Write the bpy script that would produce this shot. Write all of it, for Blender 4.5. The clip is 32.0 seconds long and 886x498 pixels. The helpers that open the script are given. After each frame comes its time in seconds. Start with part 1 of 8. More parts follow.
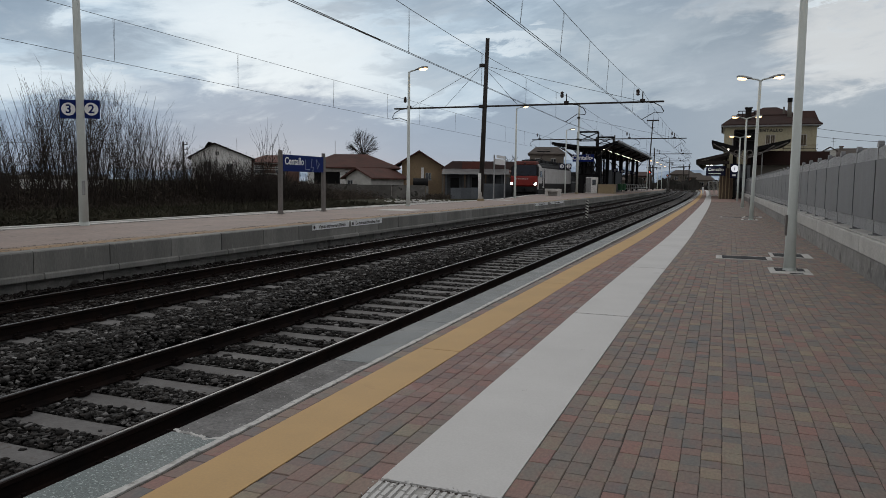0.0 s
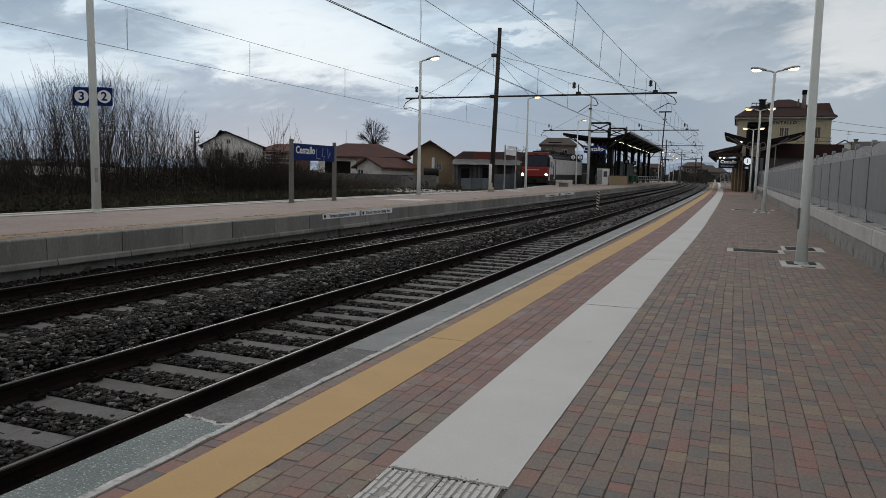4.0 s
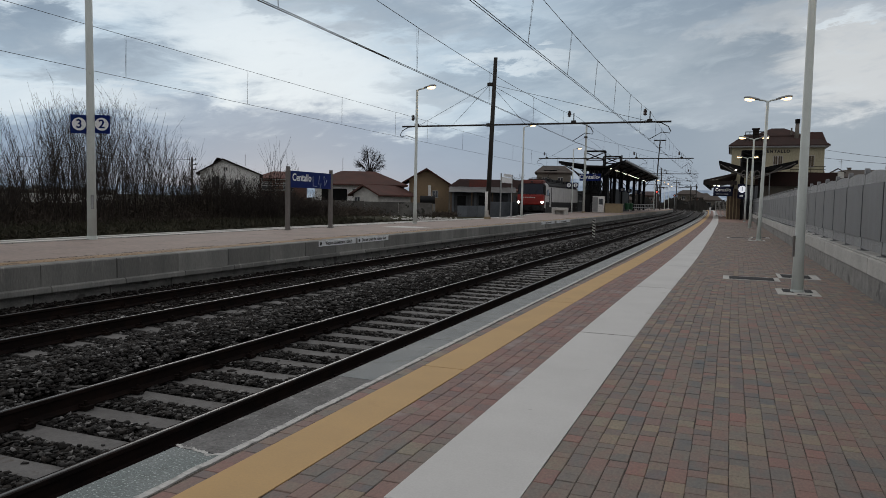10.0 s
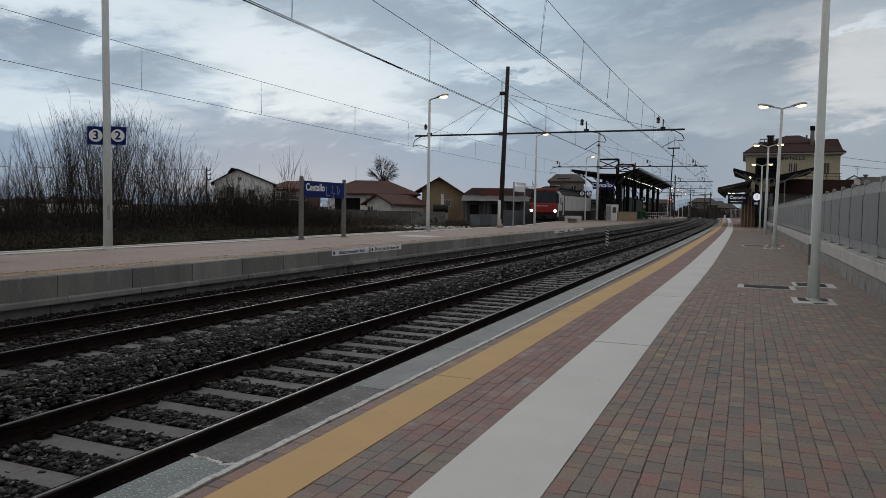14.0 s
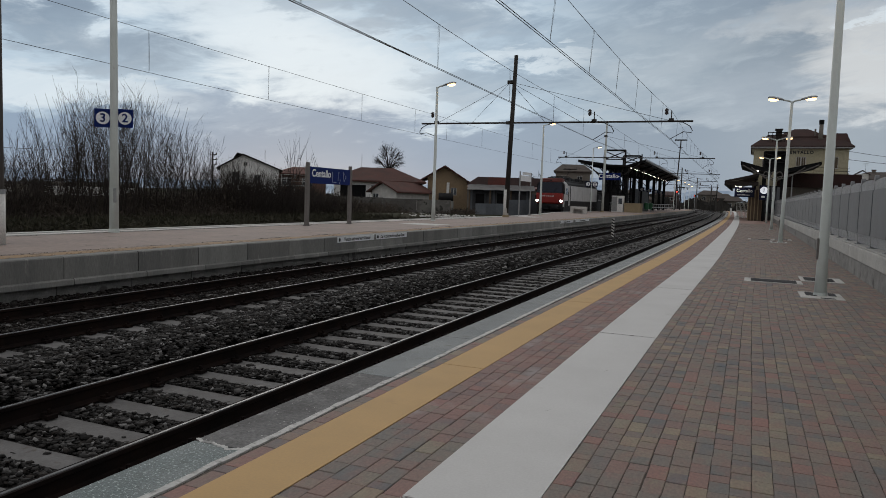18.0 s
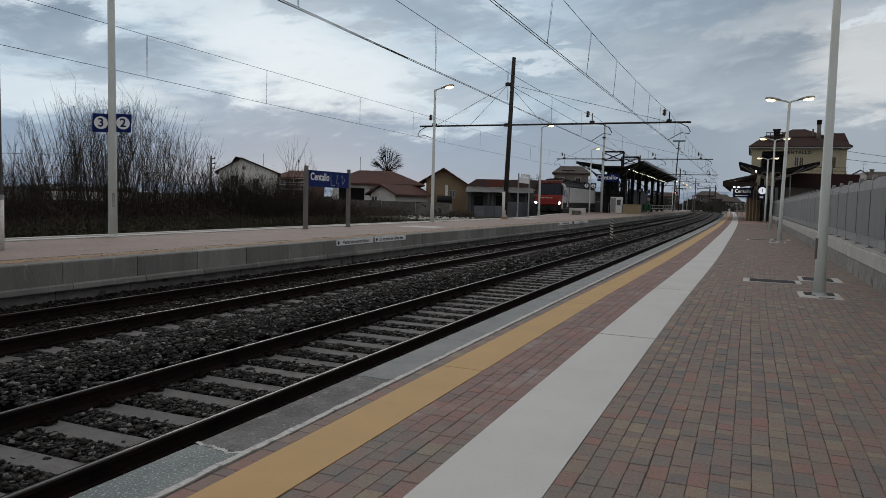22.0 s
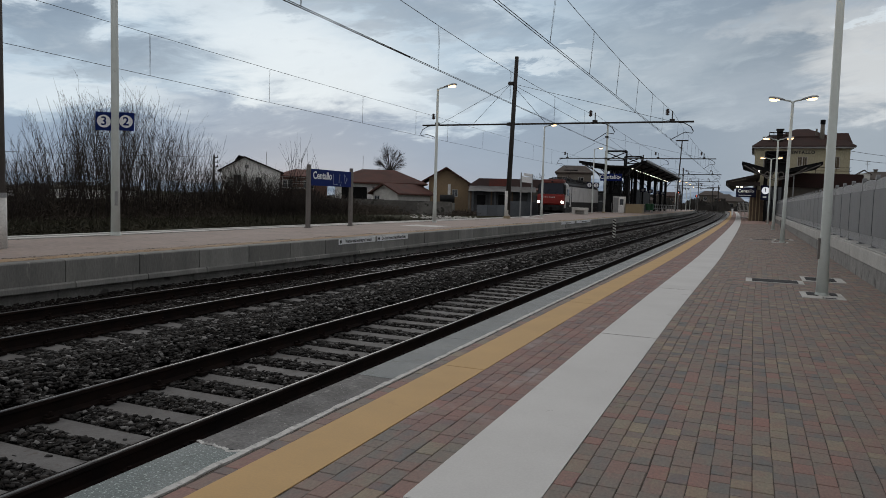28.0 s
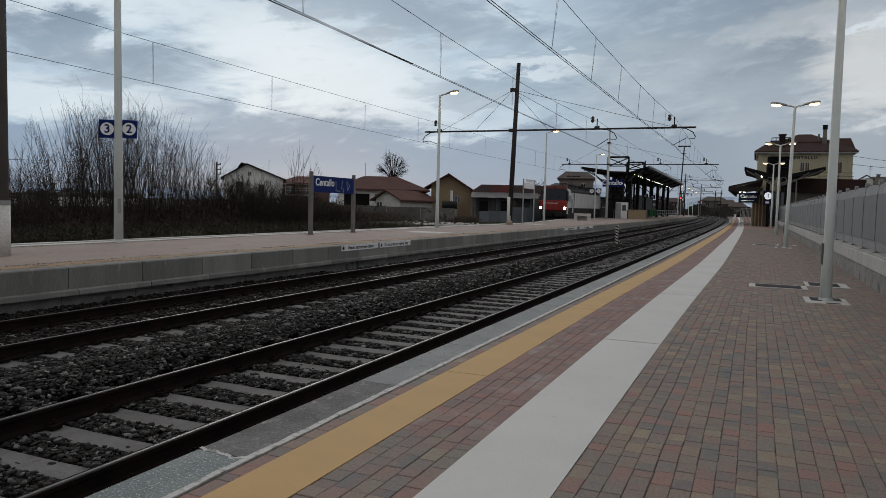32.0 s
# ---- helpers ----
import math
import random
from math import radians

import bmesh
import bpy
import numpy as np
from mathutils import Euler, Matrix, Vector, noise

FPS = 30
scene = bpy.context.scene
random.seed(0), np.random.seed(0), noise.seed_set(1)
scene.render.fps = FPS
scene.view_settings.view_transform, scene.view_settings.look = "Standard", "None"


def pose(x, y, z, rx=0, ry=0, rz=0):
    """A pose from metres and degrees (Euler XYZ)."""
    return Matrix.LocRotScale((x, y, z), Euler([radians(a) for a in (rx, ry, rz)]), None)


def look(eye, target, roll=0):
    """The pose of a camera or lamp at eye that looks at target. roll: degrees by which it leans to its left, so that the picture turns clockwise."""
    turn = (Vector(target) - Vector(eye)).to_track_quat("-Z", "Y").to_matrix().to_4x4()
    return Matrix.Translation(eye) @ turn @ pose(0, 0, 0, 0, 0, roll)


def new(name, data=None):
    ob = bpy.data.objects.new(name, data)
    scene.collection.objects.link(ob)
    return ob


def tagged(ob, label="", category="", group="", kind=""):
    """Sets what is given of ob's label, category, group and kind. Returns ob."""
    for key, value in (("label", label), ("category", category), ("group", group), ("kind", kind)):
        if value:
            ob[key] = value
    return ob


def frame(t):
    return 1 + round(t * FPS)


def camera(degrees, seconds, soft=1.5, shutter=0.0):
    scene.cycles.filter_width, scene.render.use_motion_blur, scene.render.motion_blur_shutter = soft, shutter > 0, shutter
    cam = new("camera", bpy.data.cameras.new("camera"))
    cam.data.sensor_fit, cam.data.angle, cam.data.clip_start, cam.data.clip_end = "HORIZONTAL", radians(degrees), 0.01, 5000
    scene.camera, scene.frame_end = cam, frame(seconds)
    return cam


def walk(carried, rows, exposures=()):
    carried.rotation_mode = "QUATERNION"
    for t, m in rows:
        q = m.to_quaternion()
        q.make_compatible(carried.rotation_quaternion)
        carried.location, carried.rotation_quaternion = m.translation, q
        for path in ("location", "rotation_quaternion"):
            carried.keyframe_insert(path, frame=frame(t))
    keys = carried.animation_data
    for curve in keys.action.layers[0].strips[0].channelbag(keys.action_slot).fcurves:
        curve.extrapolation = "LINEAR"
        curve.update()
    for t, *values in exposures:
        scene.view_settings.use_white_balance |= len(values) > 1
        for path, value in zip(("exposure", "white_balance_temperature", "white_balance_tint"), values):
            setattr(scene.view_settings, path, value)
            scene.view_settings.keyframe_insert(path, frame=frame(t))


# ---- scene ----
# The camera: held at eye height on the platform, turning a little.
cam = camera(62.8, 32.0, soft=0.85)
PATH = (
    (0, 0.016, -0.015, 1.475, 20.992, -5.242, -0.636),
    (0.5, 0.023, -0.012, 1.478, 21.312, -5.435, -0.260),
    (1, 0.025, -0.011, 1.479, 21.566, -5.624, -0.563),
    (1.5, 0.002, 0.013, 1.473, 21.325, -5.805, -0.660),
    (2, -0.005, -0.002, 1.468, 21.453, -5.946, -1.031),
    (2.5, -0.017, 0.013, 1.464, 21.953, -6.719, -1.225),
    (3, -0.017, 0.023, 1.465, 22.141, -6.668, -1.059),
    (3.5, 0.018, -0.030, 1.473, 21.961, -6.358, -1.077),
    (5.5, 0.012, 0.009, 1.468, 21.681, -5.637, -1.200),
    (6, 0.011, 0.009, 1.470, 21.480, -5.747, -1.259),
    (6.5, 0.007, 0.005, 1.471, 21.250, -5.664, -1.161),
    (7, 0.009, 0.005, 1.469, 21.293, -5.208, -1.478),
    (7.5, 0.002, 0.003, 1.471, 21.757, -5.089, -1.389),
    (8, 0.009, -0.006, 1.475, 21.870, -4.721, -1.281),
    (8.5, 0.008, -0.007, 1.471, 21.907, -4.382, -1.169),
    (9, 0.022, -0.006, 1.481, 21.823, -4.081, -1.119),
    (9.5, 0.027, -0.011, 1.480, 21.611, -3.873, -1.105),
    (10, 0.017, -0.008, 1.473, 21.534, -3.861, -1.185),
    (10.5, 0.019, -0.010, 1.472, 21.898, -4.109, -1.191),
    (11, 0.015, -0.009, 1.489, 22.544, -4.175, -1.329),
    (11.5, 0.019, -0.013, 1.491, 22.482, -2.467, -1.605),
    (12, 0.013, -0.010, 1.484, 22.204, -3.378, -1.328),
    (12.5, 0.018, -0.008, 1.486, 22.445, -3.284, -1.272),
    (13, 0.018, -0.011, 1.478, 22.550, -3.207, -1.276),
    (13.5, 0.019, -0.017, 1.481, 22.480, -3.011, -1.139),
    (14, 0.029, -0.021, 1.482, 22.551, -3.188, -0.958),
    (14.5, 0.029, -0.013, 1.483, 23.041, -3.707, -0.868),
    (16.5, -0.004, -0.001, 1.477, 23.342, -4.002, -1.630),
    (17, -0.003, -0.001, 1.473, 23.015, -3.937, -1.737),
    (17.5, -0.006, -0.004, 1.476, 22.931, -3.755, -1.615),
    (18, -0.014, 0.002, 1.476, 22.962, -4.105, -1.885),
    (18.5, -0.012, 0.008, 1.477, 23.128, -4.063, -1.574),
    (19, 0.006, -0.002, 1.481, 23.162, -3.981, -1.193),
    (19.5, 0.011, -0.003, 1.481, 23.083, -4.037, -1.189),
    (20, 0.006, -0.002, 1.482, 23.014, -4.139, -1.345),
    (20.5, 0.003, -0.001, 1.476, 22.888, -3.959, -1.379),
    (21, -0.011, 0.009, 1.472, 22.664, -4.040, -1.610),
    (21.5, -0.013, 0.009, 1.476, 22.549, -4.130, -1.738),
    (22, -0.009, -0.003, 1.474, 22.859, -3.906, -1.496),
    (22.5, 0.004, -0.004, 1.477, 22.904, -3.470, -1.312),
    (23, 0.011, -0.010, 1.478, 22.906, -3.449, -1.278),
    (23.5, 0.005, -0.001, 1.477, 22.783, -3.560, -1.438),
    (24, 0.001, 0.000, 1.478, 22.653, -3.586, -1.543),
    (24.5, -0.001, 0.003, 1.476, 22.557, -3.553, -1.420),
    (25, -0.015, 0.013, 1.471, 22.607, -3.764, -1.558),
    (25.5, -0.008, 0.003, 1.472, 22.416, -3.871, -1.698),
    (27.5, -0.002, 0.000, 1.471, 23.298, -3.928, -1.410),
    (28, -0.001, 0.002, 1.474, 23.070, -3.981, -1.628),
    (28.5, -0.008, 0.004, 1.470, 22.943, -3.851, -1.536),
    (29, -0.002, 0.004, 1.471, 23.004, -3.988, -1.556),
    (29.5, -0.025, 0.009, 1.471, 23.504, -3.934, -1.557),
    (30, -0.019, 0.005, 1.470, 23.554, -3.789, -1.325),
    (30.5, -0.025, 0.008, 1.469, 23.765, -3.935, -1.393),
    (31, -0.016, 0.001, 1.469, 23.626, -3.906, -1.423),
    (31.5, -0.021, 0.015, 1.467, 23.555, -3.787, -1.335),
    (32, -0.003, 0.003, 1.470, 23.258, -3.479, -1.441),
)
walk(cam, [(t, pose(x, y, z, 90 + tilt, lean, turn)) for t, x, y, z, turn, tilt, lean in PATH],
     ((0, 0.07), (1.0, 0.08), (2.0, 0.11), (3.0, 0.20), (3.5, 0.18), (5.5, 0.12), (6.0, 0.11), (7.0, 0.09), (8.0, 0.06), (10.0, 0.02), (12.0, 0.0), (16.5, 0.01), (24.0, 0.02), (32.0, 0.01)))

# ---- light: an overcast sky at dusk, brighter towards the west ----
def make_world():
    w = bpy.data.worlds.new("sky")
    scene.world = w
    w.use_nodes = True
    nt = w.node_tree
    nt.nodes.clear()
    N, L = nt.nodes.new, nt.links.new

    def math_node(op, a, b=None, clamp=False):
        n = N("ShaderNodeMath")
        n.operation, n.use_clamp = op, clamp
        for i, v in enumerate((a, b)):
            if v is None:
                continue
            if isinstance(v, (int, float)):
                n.inputs[i].default_value = v
            else:
                L(v, n.inputs[i])
        return n.outputs[0]

    def mix(f, a, b):
        n = N("ShaderNodeMix")
        n.data_type = "RGBA"
        for sock, v in ((n.inputs[0], f), (n.inputs[6], a), (n.inputs[7], b)):
            if isinstance(v, (int, float)):
                sock.default_value = v
            elif isinstance(v, tuple):
                sock.default_value = (*v, 1)
            else:
                L(v, sock)
        return n.outputs[2]

    def smooth(v, lo, hi):
        n = N("ShaderNodeMapRange")
        n.interpolation_type = "SMOOTHSTEP"
        L(v, n.inputs[0])
        n.inputs[1].default_value, n.inputs[2].default_value = lo, hi
        return n.outputs[0]

    sky = N("ShaderNodeTexSky")
    sky.sky_type, sky.sun_disc = "NISHITA", False
    sky.sun_elevation, sky.sun_rotation = radians(9), radians(-34)
    sky.altitude, sky.air_density, sky.dust_density = 430, 1.0, 1.5
    tc = N("ShaderNodeTexCoord")
    sep = N("ShaderNodeSeparateXYZ")
    L(tc.outputs["Generated"], sep.inputs[0])
    # clouds drawn in long, nearly level streaks: bearing and height as coordinates
    az = math_node("ARCTAN2", sep.outputs[0], sep.outputs[1])
    el = math_node("ARCSINE", sep.outputs[2])
    flat = N("ShaderNodeCombineXYZ")
    L(math_node("MULTIPLY", az, 1.0), flat.inputs[0])
    L(math_node("ADD", math_node("MULTIPLY", el, 3.4), math_node("MULTIPLY", az, -0.35)), flat.inputs[1])

    def clouds(scale, detail, rough, distort, seed):
        n = N("ShaderNodeTexNoise")
        n.noise_dimensions = "4D"
        n.inputs["W"].default_value = seed
        n.inputs["Scale"].default_value, n.inputs["Detail"].default_value = scale, detail
        n.inputs["Roughness"].default_value, n.inputs["Distortion"].default_value = rough, distort
        L(flat.outputs[0], n.inputs["Vector"])
        return n.outputs[0]

    big, mid, fine = clouds(3.0, 4, 0.5, 0.3, 1.7), clouds(6.5, 8, 0.62, 0.6, 4.2), clouds(15.0, 7, 0.62, 0.5, 9.1)
    az_w = math_node("ADD", az, math_node("MULTIPLY", math_node("SUBTRACT", mid, 0.5), 0.30))
    el_w = math_node("ADD", el, math_node("MULTIPLY", math_node("SUBTRACT", fine, 0.5), 0.085))
    el_w = math_node("ADD", el_w, math_node("MULTIPLY", math_node("SUBTRACT", mid, 0.5), 0.09))

    def lobe(a, e, sa, se, tilt=0.0):
        """A soft-edged bank of cloud round a bearing and a height, in degrees."""
        da = math_node("SUBTRACT", az_w, radians(a))
        de = math_node("ADD", math_node("SUBTRACT", el_w, radians(e)), math_node("MULTIPLY", da, tilt))
        r2 = math_node("ADD", math_node("POWER", math_node("ABSOLUTE", math_node("DIVIDE", da, radians(sa))), 2.0), math_node("POWER", math_node("ABSOLUTE", math_node("DIVIDE", de, radians(se))), 2.0))
        return smooth(r2, 1.7, 0.15)

    def scaled(v, k):
        return math_node("MULTIPLY", v, k, True)

    # from the horizon up: grey-blue bank, paler veil, greyer overhead; brighter where the sun has gone down
    dot = N("ShaderNodeVectorMath")
    dot.operation = "DOT_PRODUCT"
    L(tc.outputs["Generated"], dot.inputs[0])
    dot.inputs[1].default_value = Vector((-0.60, 0.78, 0.16)).normalized()
    glow = smooth(dot.outputs["Value"], 0.70, 0.99)
    body = mix(glow, SKY["grey"], SKY["pale"])
    body = mix(scaled(smooth(mid, 0.47, 0.66), 0.45), body, mix(glow, SKY["soft"], SKY["white"]))
    body = mix(scaled(smooth(mid, 0.52, 0.34), 0.38), body, SKY["slate"])
    for a, e, sa, se, tilt, colour, k in SKY_BANKS:
        body = mix(scaled(lobe(a, e, sa, se, tilt), k), body, SKY[colour])
    body = mix(scaled(smooth(fine, 0.50, 0.70), 0.16), body, SKY["white"])
    body = mix(scaled(smooth(fine, 0.47, 0.30), 0.13), body, SKY["slate"])
    low = smooth(math_node("ADD", el_w, math_node("MULTIPLY", az, -0.03)), radians(6.9), radians(5.6))
    body = mix(scaled(low, 0.9), body, mix(smooth(az, radians(-7), radians(5)), mix(smooth(az, radians(-26), radians(-8)), SKY["blue"], SKY["bank"]), SKY["lit_bank"]))
    over = math_node("MAXIMUM", smooth(el, radians(17), radians(30)), smooth(math_node("ABSOLUTE", math_node("ADD", az, 0.35)), 0.85, 1.5))
    body = mix(scaled(over, 0.9), body, mix(mid, SKY["overhead_dim"], SKY["overhead"]))
    haze = smooth(el, radians(2.6), radians(0.2))
    body = mix(scaled(haze, 0.5), body, SKY["haze"])
    back, out = N("ShaderNodeBackground"), N("ShaderNodeOutputWorld")
    blue = N("ShaderNodeVectorMath")
    blue.operation = "SCALE"
    L(sky.outputs[0], blue.inputs[0])
    blue.inputs["Scale"].default_value = 0.08
    L(mix(0.97, blue.outputs[0], body), back.inputs[0])
    back.inputs[1].default_value = 1.0
    L(back.outputs[0], out.inputs[0])


SKY = {"grey": (0.275, 0.322, 0.372), "blue": (0.235, 0.33, 0.462), "pale": (0.475, 0.60, 0.715), "soft": (0.42, 0.48, 0.55), "white": (0.745, 0.83, 0.89), "slate": (0.19, 0.262, 0.355), "bank": (0.268, 0.332, 0.415), "lit_bank": (0.345, 0.40, 0.46), "haze": (0.285, 0.345, 0.435), "warm": (0.66, 0.68, 0.69), "overhead": (0.645, 0.625, 0.62), "overhead_dim": (0.33, 0.325, 0.325)}
# bearing, height, half width, half height (degrees), slope, colour, weight
SKY_BANKS = (
    (-37.0, 5.2, 13.0, 2.3, 0.0, "blue", 0.85),     (-33.5, 10.0, 10.0, 3.7, 0.22, "white", 0.82), (-37.5, 15.4, 7.5, 1.6, 0.1, "slate", 0.45), (-50.5, 10.4, 7.0, 1.9, 0.22, "slate", 0.62), (-55.0, 12.4, 5.0, 1.5, 0.2, "slate", 0.4),
    (-51.0, 6.6, 9.0, 1.2, 0.05, "white", 0.6), (-52.0, 15.2, 10.0, 2.6, 0.15, "white", 0.75), (-24.0, 14.8, 8.0, 2.2, 0.15, "slate", 0.6), (-17.0, 10.4, 5.0, 0.7, 0.0, "white", 0.6),
    (-20.0, 8.6, 6.0, 1.0, 0.0, "slate", 0.4), (-4.0, 10.0, 11.0, 5.5, 0.0, "grey", 0.4), (-6.0, 15.0, 9.0, 2.5, 0.1, "slate", 0.35), (3.0, 13.0, 4.0, 1.3, 0.0, "warm", 0.35), (4.0, 7.5, 9.0, 2.4, 0.0, "soft", 0.5), (8.5, 9.6, 6.0, 3.4, 0.2, "warm", 0.85), (5.5, 12.2, 1.6, 0.5, 0.0, "white", 0.6), (9.5, 14.5, 5.0, 3.0, 0.0, "soft", 0.7),
)
make_world()
sun = new("sun", bpy.data.lights.new("sun", "SUN"))
sun.data.energy, sun.data.angle, sun.data.color = 0.5, radians(30), (1.0, 0.93, 0.86)
sun.matrix_world = look((0, 0, 0), (0.50, -0.80, -0.30))

# ---- materials ----
def surface(name, a, b, scale=4.0, rough=0.8, metal=0.0, bump=0.2, fine=40.0, vary=0.0, ramp=(), spots=None, bump_size=0.01, stretch=(1, 1, 1), spec=0.4, grit=1.0, speck=None, cloud=(), cloud_scale=6.0):
    """Two colours mixed by broad stains and fine grain; ramp: colours picked piece by piece; spots: (colour, amount) of dirt."""
    m = bpy.data.materials.new(name)
    m.use_nodes = True
    nt = m.node_tree
    N, L = nt.nodes.new, nt.links.new
    p = nt.nodes["Principled BSDF"]
    geo = N("ShaderNodeNewGeometry")
    mp = N("ShaderNodeMapping")
    mp.inputs["Scale"].default_value = stretch
    L(geo.outputs["Position"], mp.inputs[0])

    def noise_of(s, d):
        n = N("ShaderNodeTexNoise")
        n.inputs["Scale"].default_value, n.inputs["Detail"].default_value = s, d
        n.inputs["Roughness"].default_value = 0.6
        L(mp.outputs[0], n.inputs["Vector"])
        return n.outputs[0]

    def mixc(f, x, y, kind="MIX"):
        n = N("ShaderNodeMix")
        n.data_type, n.blend_type = "RGBA", kind
        for sock, v in ((n.inputs[0], f), (n.inputs[6], x), (n.inputs[7], y)):
            if isinstance(v, (int, float)):
                sock.default_value = v
            elif isinstance(v, tuple):
                sock.default_value = (*v, 1)
            else:
                L(v, sock)
        return n.outputs[2]

    def span(v, lo, hi, to0=0.0, to1=1.0):
        n = N("ShaderNodeMapRange")
        L(v, n.inputs[0])
        for i, x in enumerate((lo, hi, to0, to1)):
            n.inputs[i + 1].default_value = x
        return n.outputs[0]

    broad, grain = noise_of(scale, 5), noise_of(fine, 4)
    if ramp:
        info = N("ShaderNodeObjectInfo")
        add = N("ShaderNodeMath")
        add.operation = "ADD"
        L(geo.outputs["Random Per Island"], add.inputs[0]), L(info.outputs["Random"], add.inputs[1])
        fr = N("ShaderNodeMath")
        fr.operation = "FRACT"
        L(add.outputs[0], fr.inputs[0])
        cr = N("ShaderNodeValToRGB")
        cr.color_ramp.interpolation = "LINEAR"
        while len(cr.color_ramp.elements) < len(ramp):
            cr.color_ramp.elements.new(0.5)
        for i, c in enumerate(ramp):
            cr.color_ramp.elements[i].position = i / (len(ramp) - 1)
            cr.color_ramp.elements[i].color = (*c, 1)
        L(fr.outputs[0], cr.inputs[0])
        wash = b
        if cloud:
            wr = N("ShaderNodeValToRGB")
            while len(wr.color_ramp.elements) < len(cloud):
                wr.color_ramp.elements.new(0.5)
            for i, c in enumerate(cloud):
                wr.color_ramp.elements[i].position = 0.3 + 0.4 * i / (len(cloud) - 1)
                wr.color_ramp.elements[i].color = (*c, 1)
            L(noise_of(cloud_scale, 3), wr.inputs[0])
            wash = wr.outputs[0]
        col = mixc(span(broad, 0.35, 0.65, 0.2 if cloud else 0.0, 0.66 if cloud else 0.42), cr.outputs[0], wash)
    else:
        col = mixc(span(broad, 0.35, 0.65), a, b)
    col = mixc(1.0, col, mixc(span(grain, 0.3, 0.7), (*(1 - 0.22 * grit,) * 3,), (*(1 + 0.12 * grit,) * 3,)), "MULTIPLY")
    if vary:
        info2 = N("ShaderNodeObjectInfo")
        g2 = N("ShaderNodeMath")
        g2.operation = "ADD"
        L(info2.outputs["Random"], g2.inputs[0]), L(geo.outputs["Random Per Island"], g2.inputs[1])
        g3 = N("ShaderNodeMath")
        g3.operation = "FRACT"
        L(g2.outputs[0], g3.inputs[0])
        n = N("ShaderNodeCombineColor")
        v = span(g3.outputs[0], 0, 1, 1 - vary, 1 + vary)
        for i in range(3):
            L(v, n.inputs[i])
        col = mixc(1.0, col, n.outputs[0], "MULTIPLY")
    if spots:
        col = mixc(span(noise_of(scale * 2.7, 8), 0.62 - spots[1], 0.72 - spots[1]), col, spots[0])
    if speck:
        col = mixc(span(noise_of(speck[1], 2 if len(speck) < 4 else 6), speck[2], speck[2] + (speck[3] if len(speck) > 3 else 0.05)), col, speck[0])
    L(col, p.inputs["Base Color"])
    L(span(grain, 0.2, 0.8, max(0.02, rough - 0.12), min(1, rough + 0.12)), p.inputs["Roughness"])
    p.inputs["Metallic"].default_value = metal
    p.inputs["Specular IOR Level"].default_value = spec
    if bump:
        bp = N("ShaderNodeBump")
        bp.inputs["Strength"].default_value, bp.inputs["Distance"].default_value = bump, bump_size
        L(grain, bp.inputs["Height"])
        L(bp.outputs[0], p.inputs["Normal"])
    return m


def glowing(name, colour, strength):
    m = bpy.data.materials.new(name)
    m.use_nodes = True
    p = m.node_tree.nodes["Principled BSDF"]
    p.inputs["Base Color"].default_value = (*colour, 1)
    p.inputs["Emission Color"].default_value = (*colour, 1)
    p.inputs["Emission Strength"].default_value = strength
    return m


def glassy(name, colour, rough=0.05, spec=0.8):
    m = bpy.data.materials.new(name)
    m.use_nodes = True
    p = m.node_tree.nodes["Principled BSDF"]
    p.inputs["Base Color"].default_value = (*colour, 1)
    p.inputs["Roughness"].default_value = rough
    p.inputs["Specular IOR Level"].default_value = spec
    return m


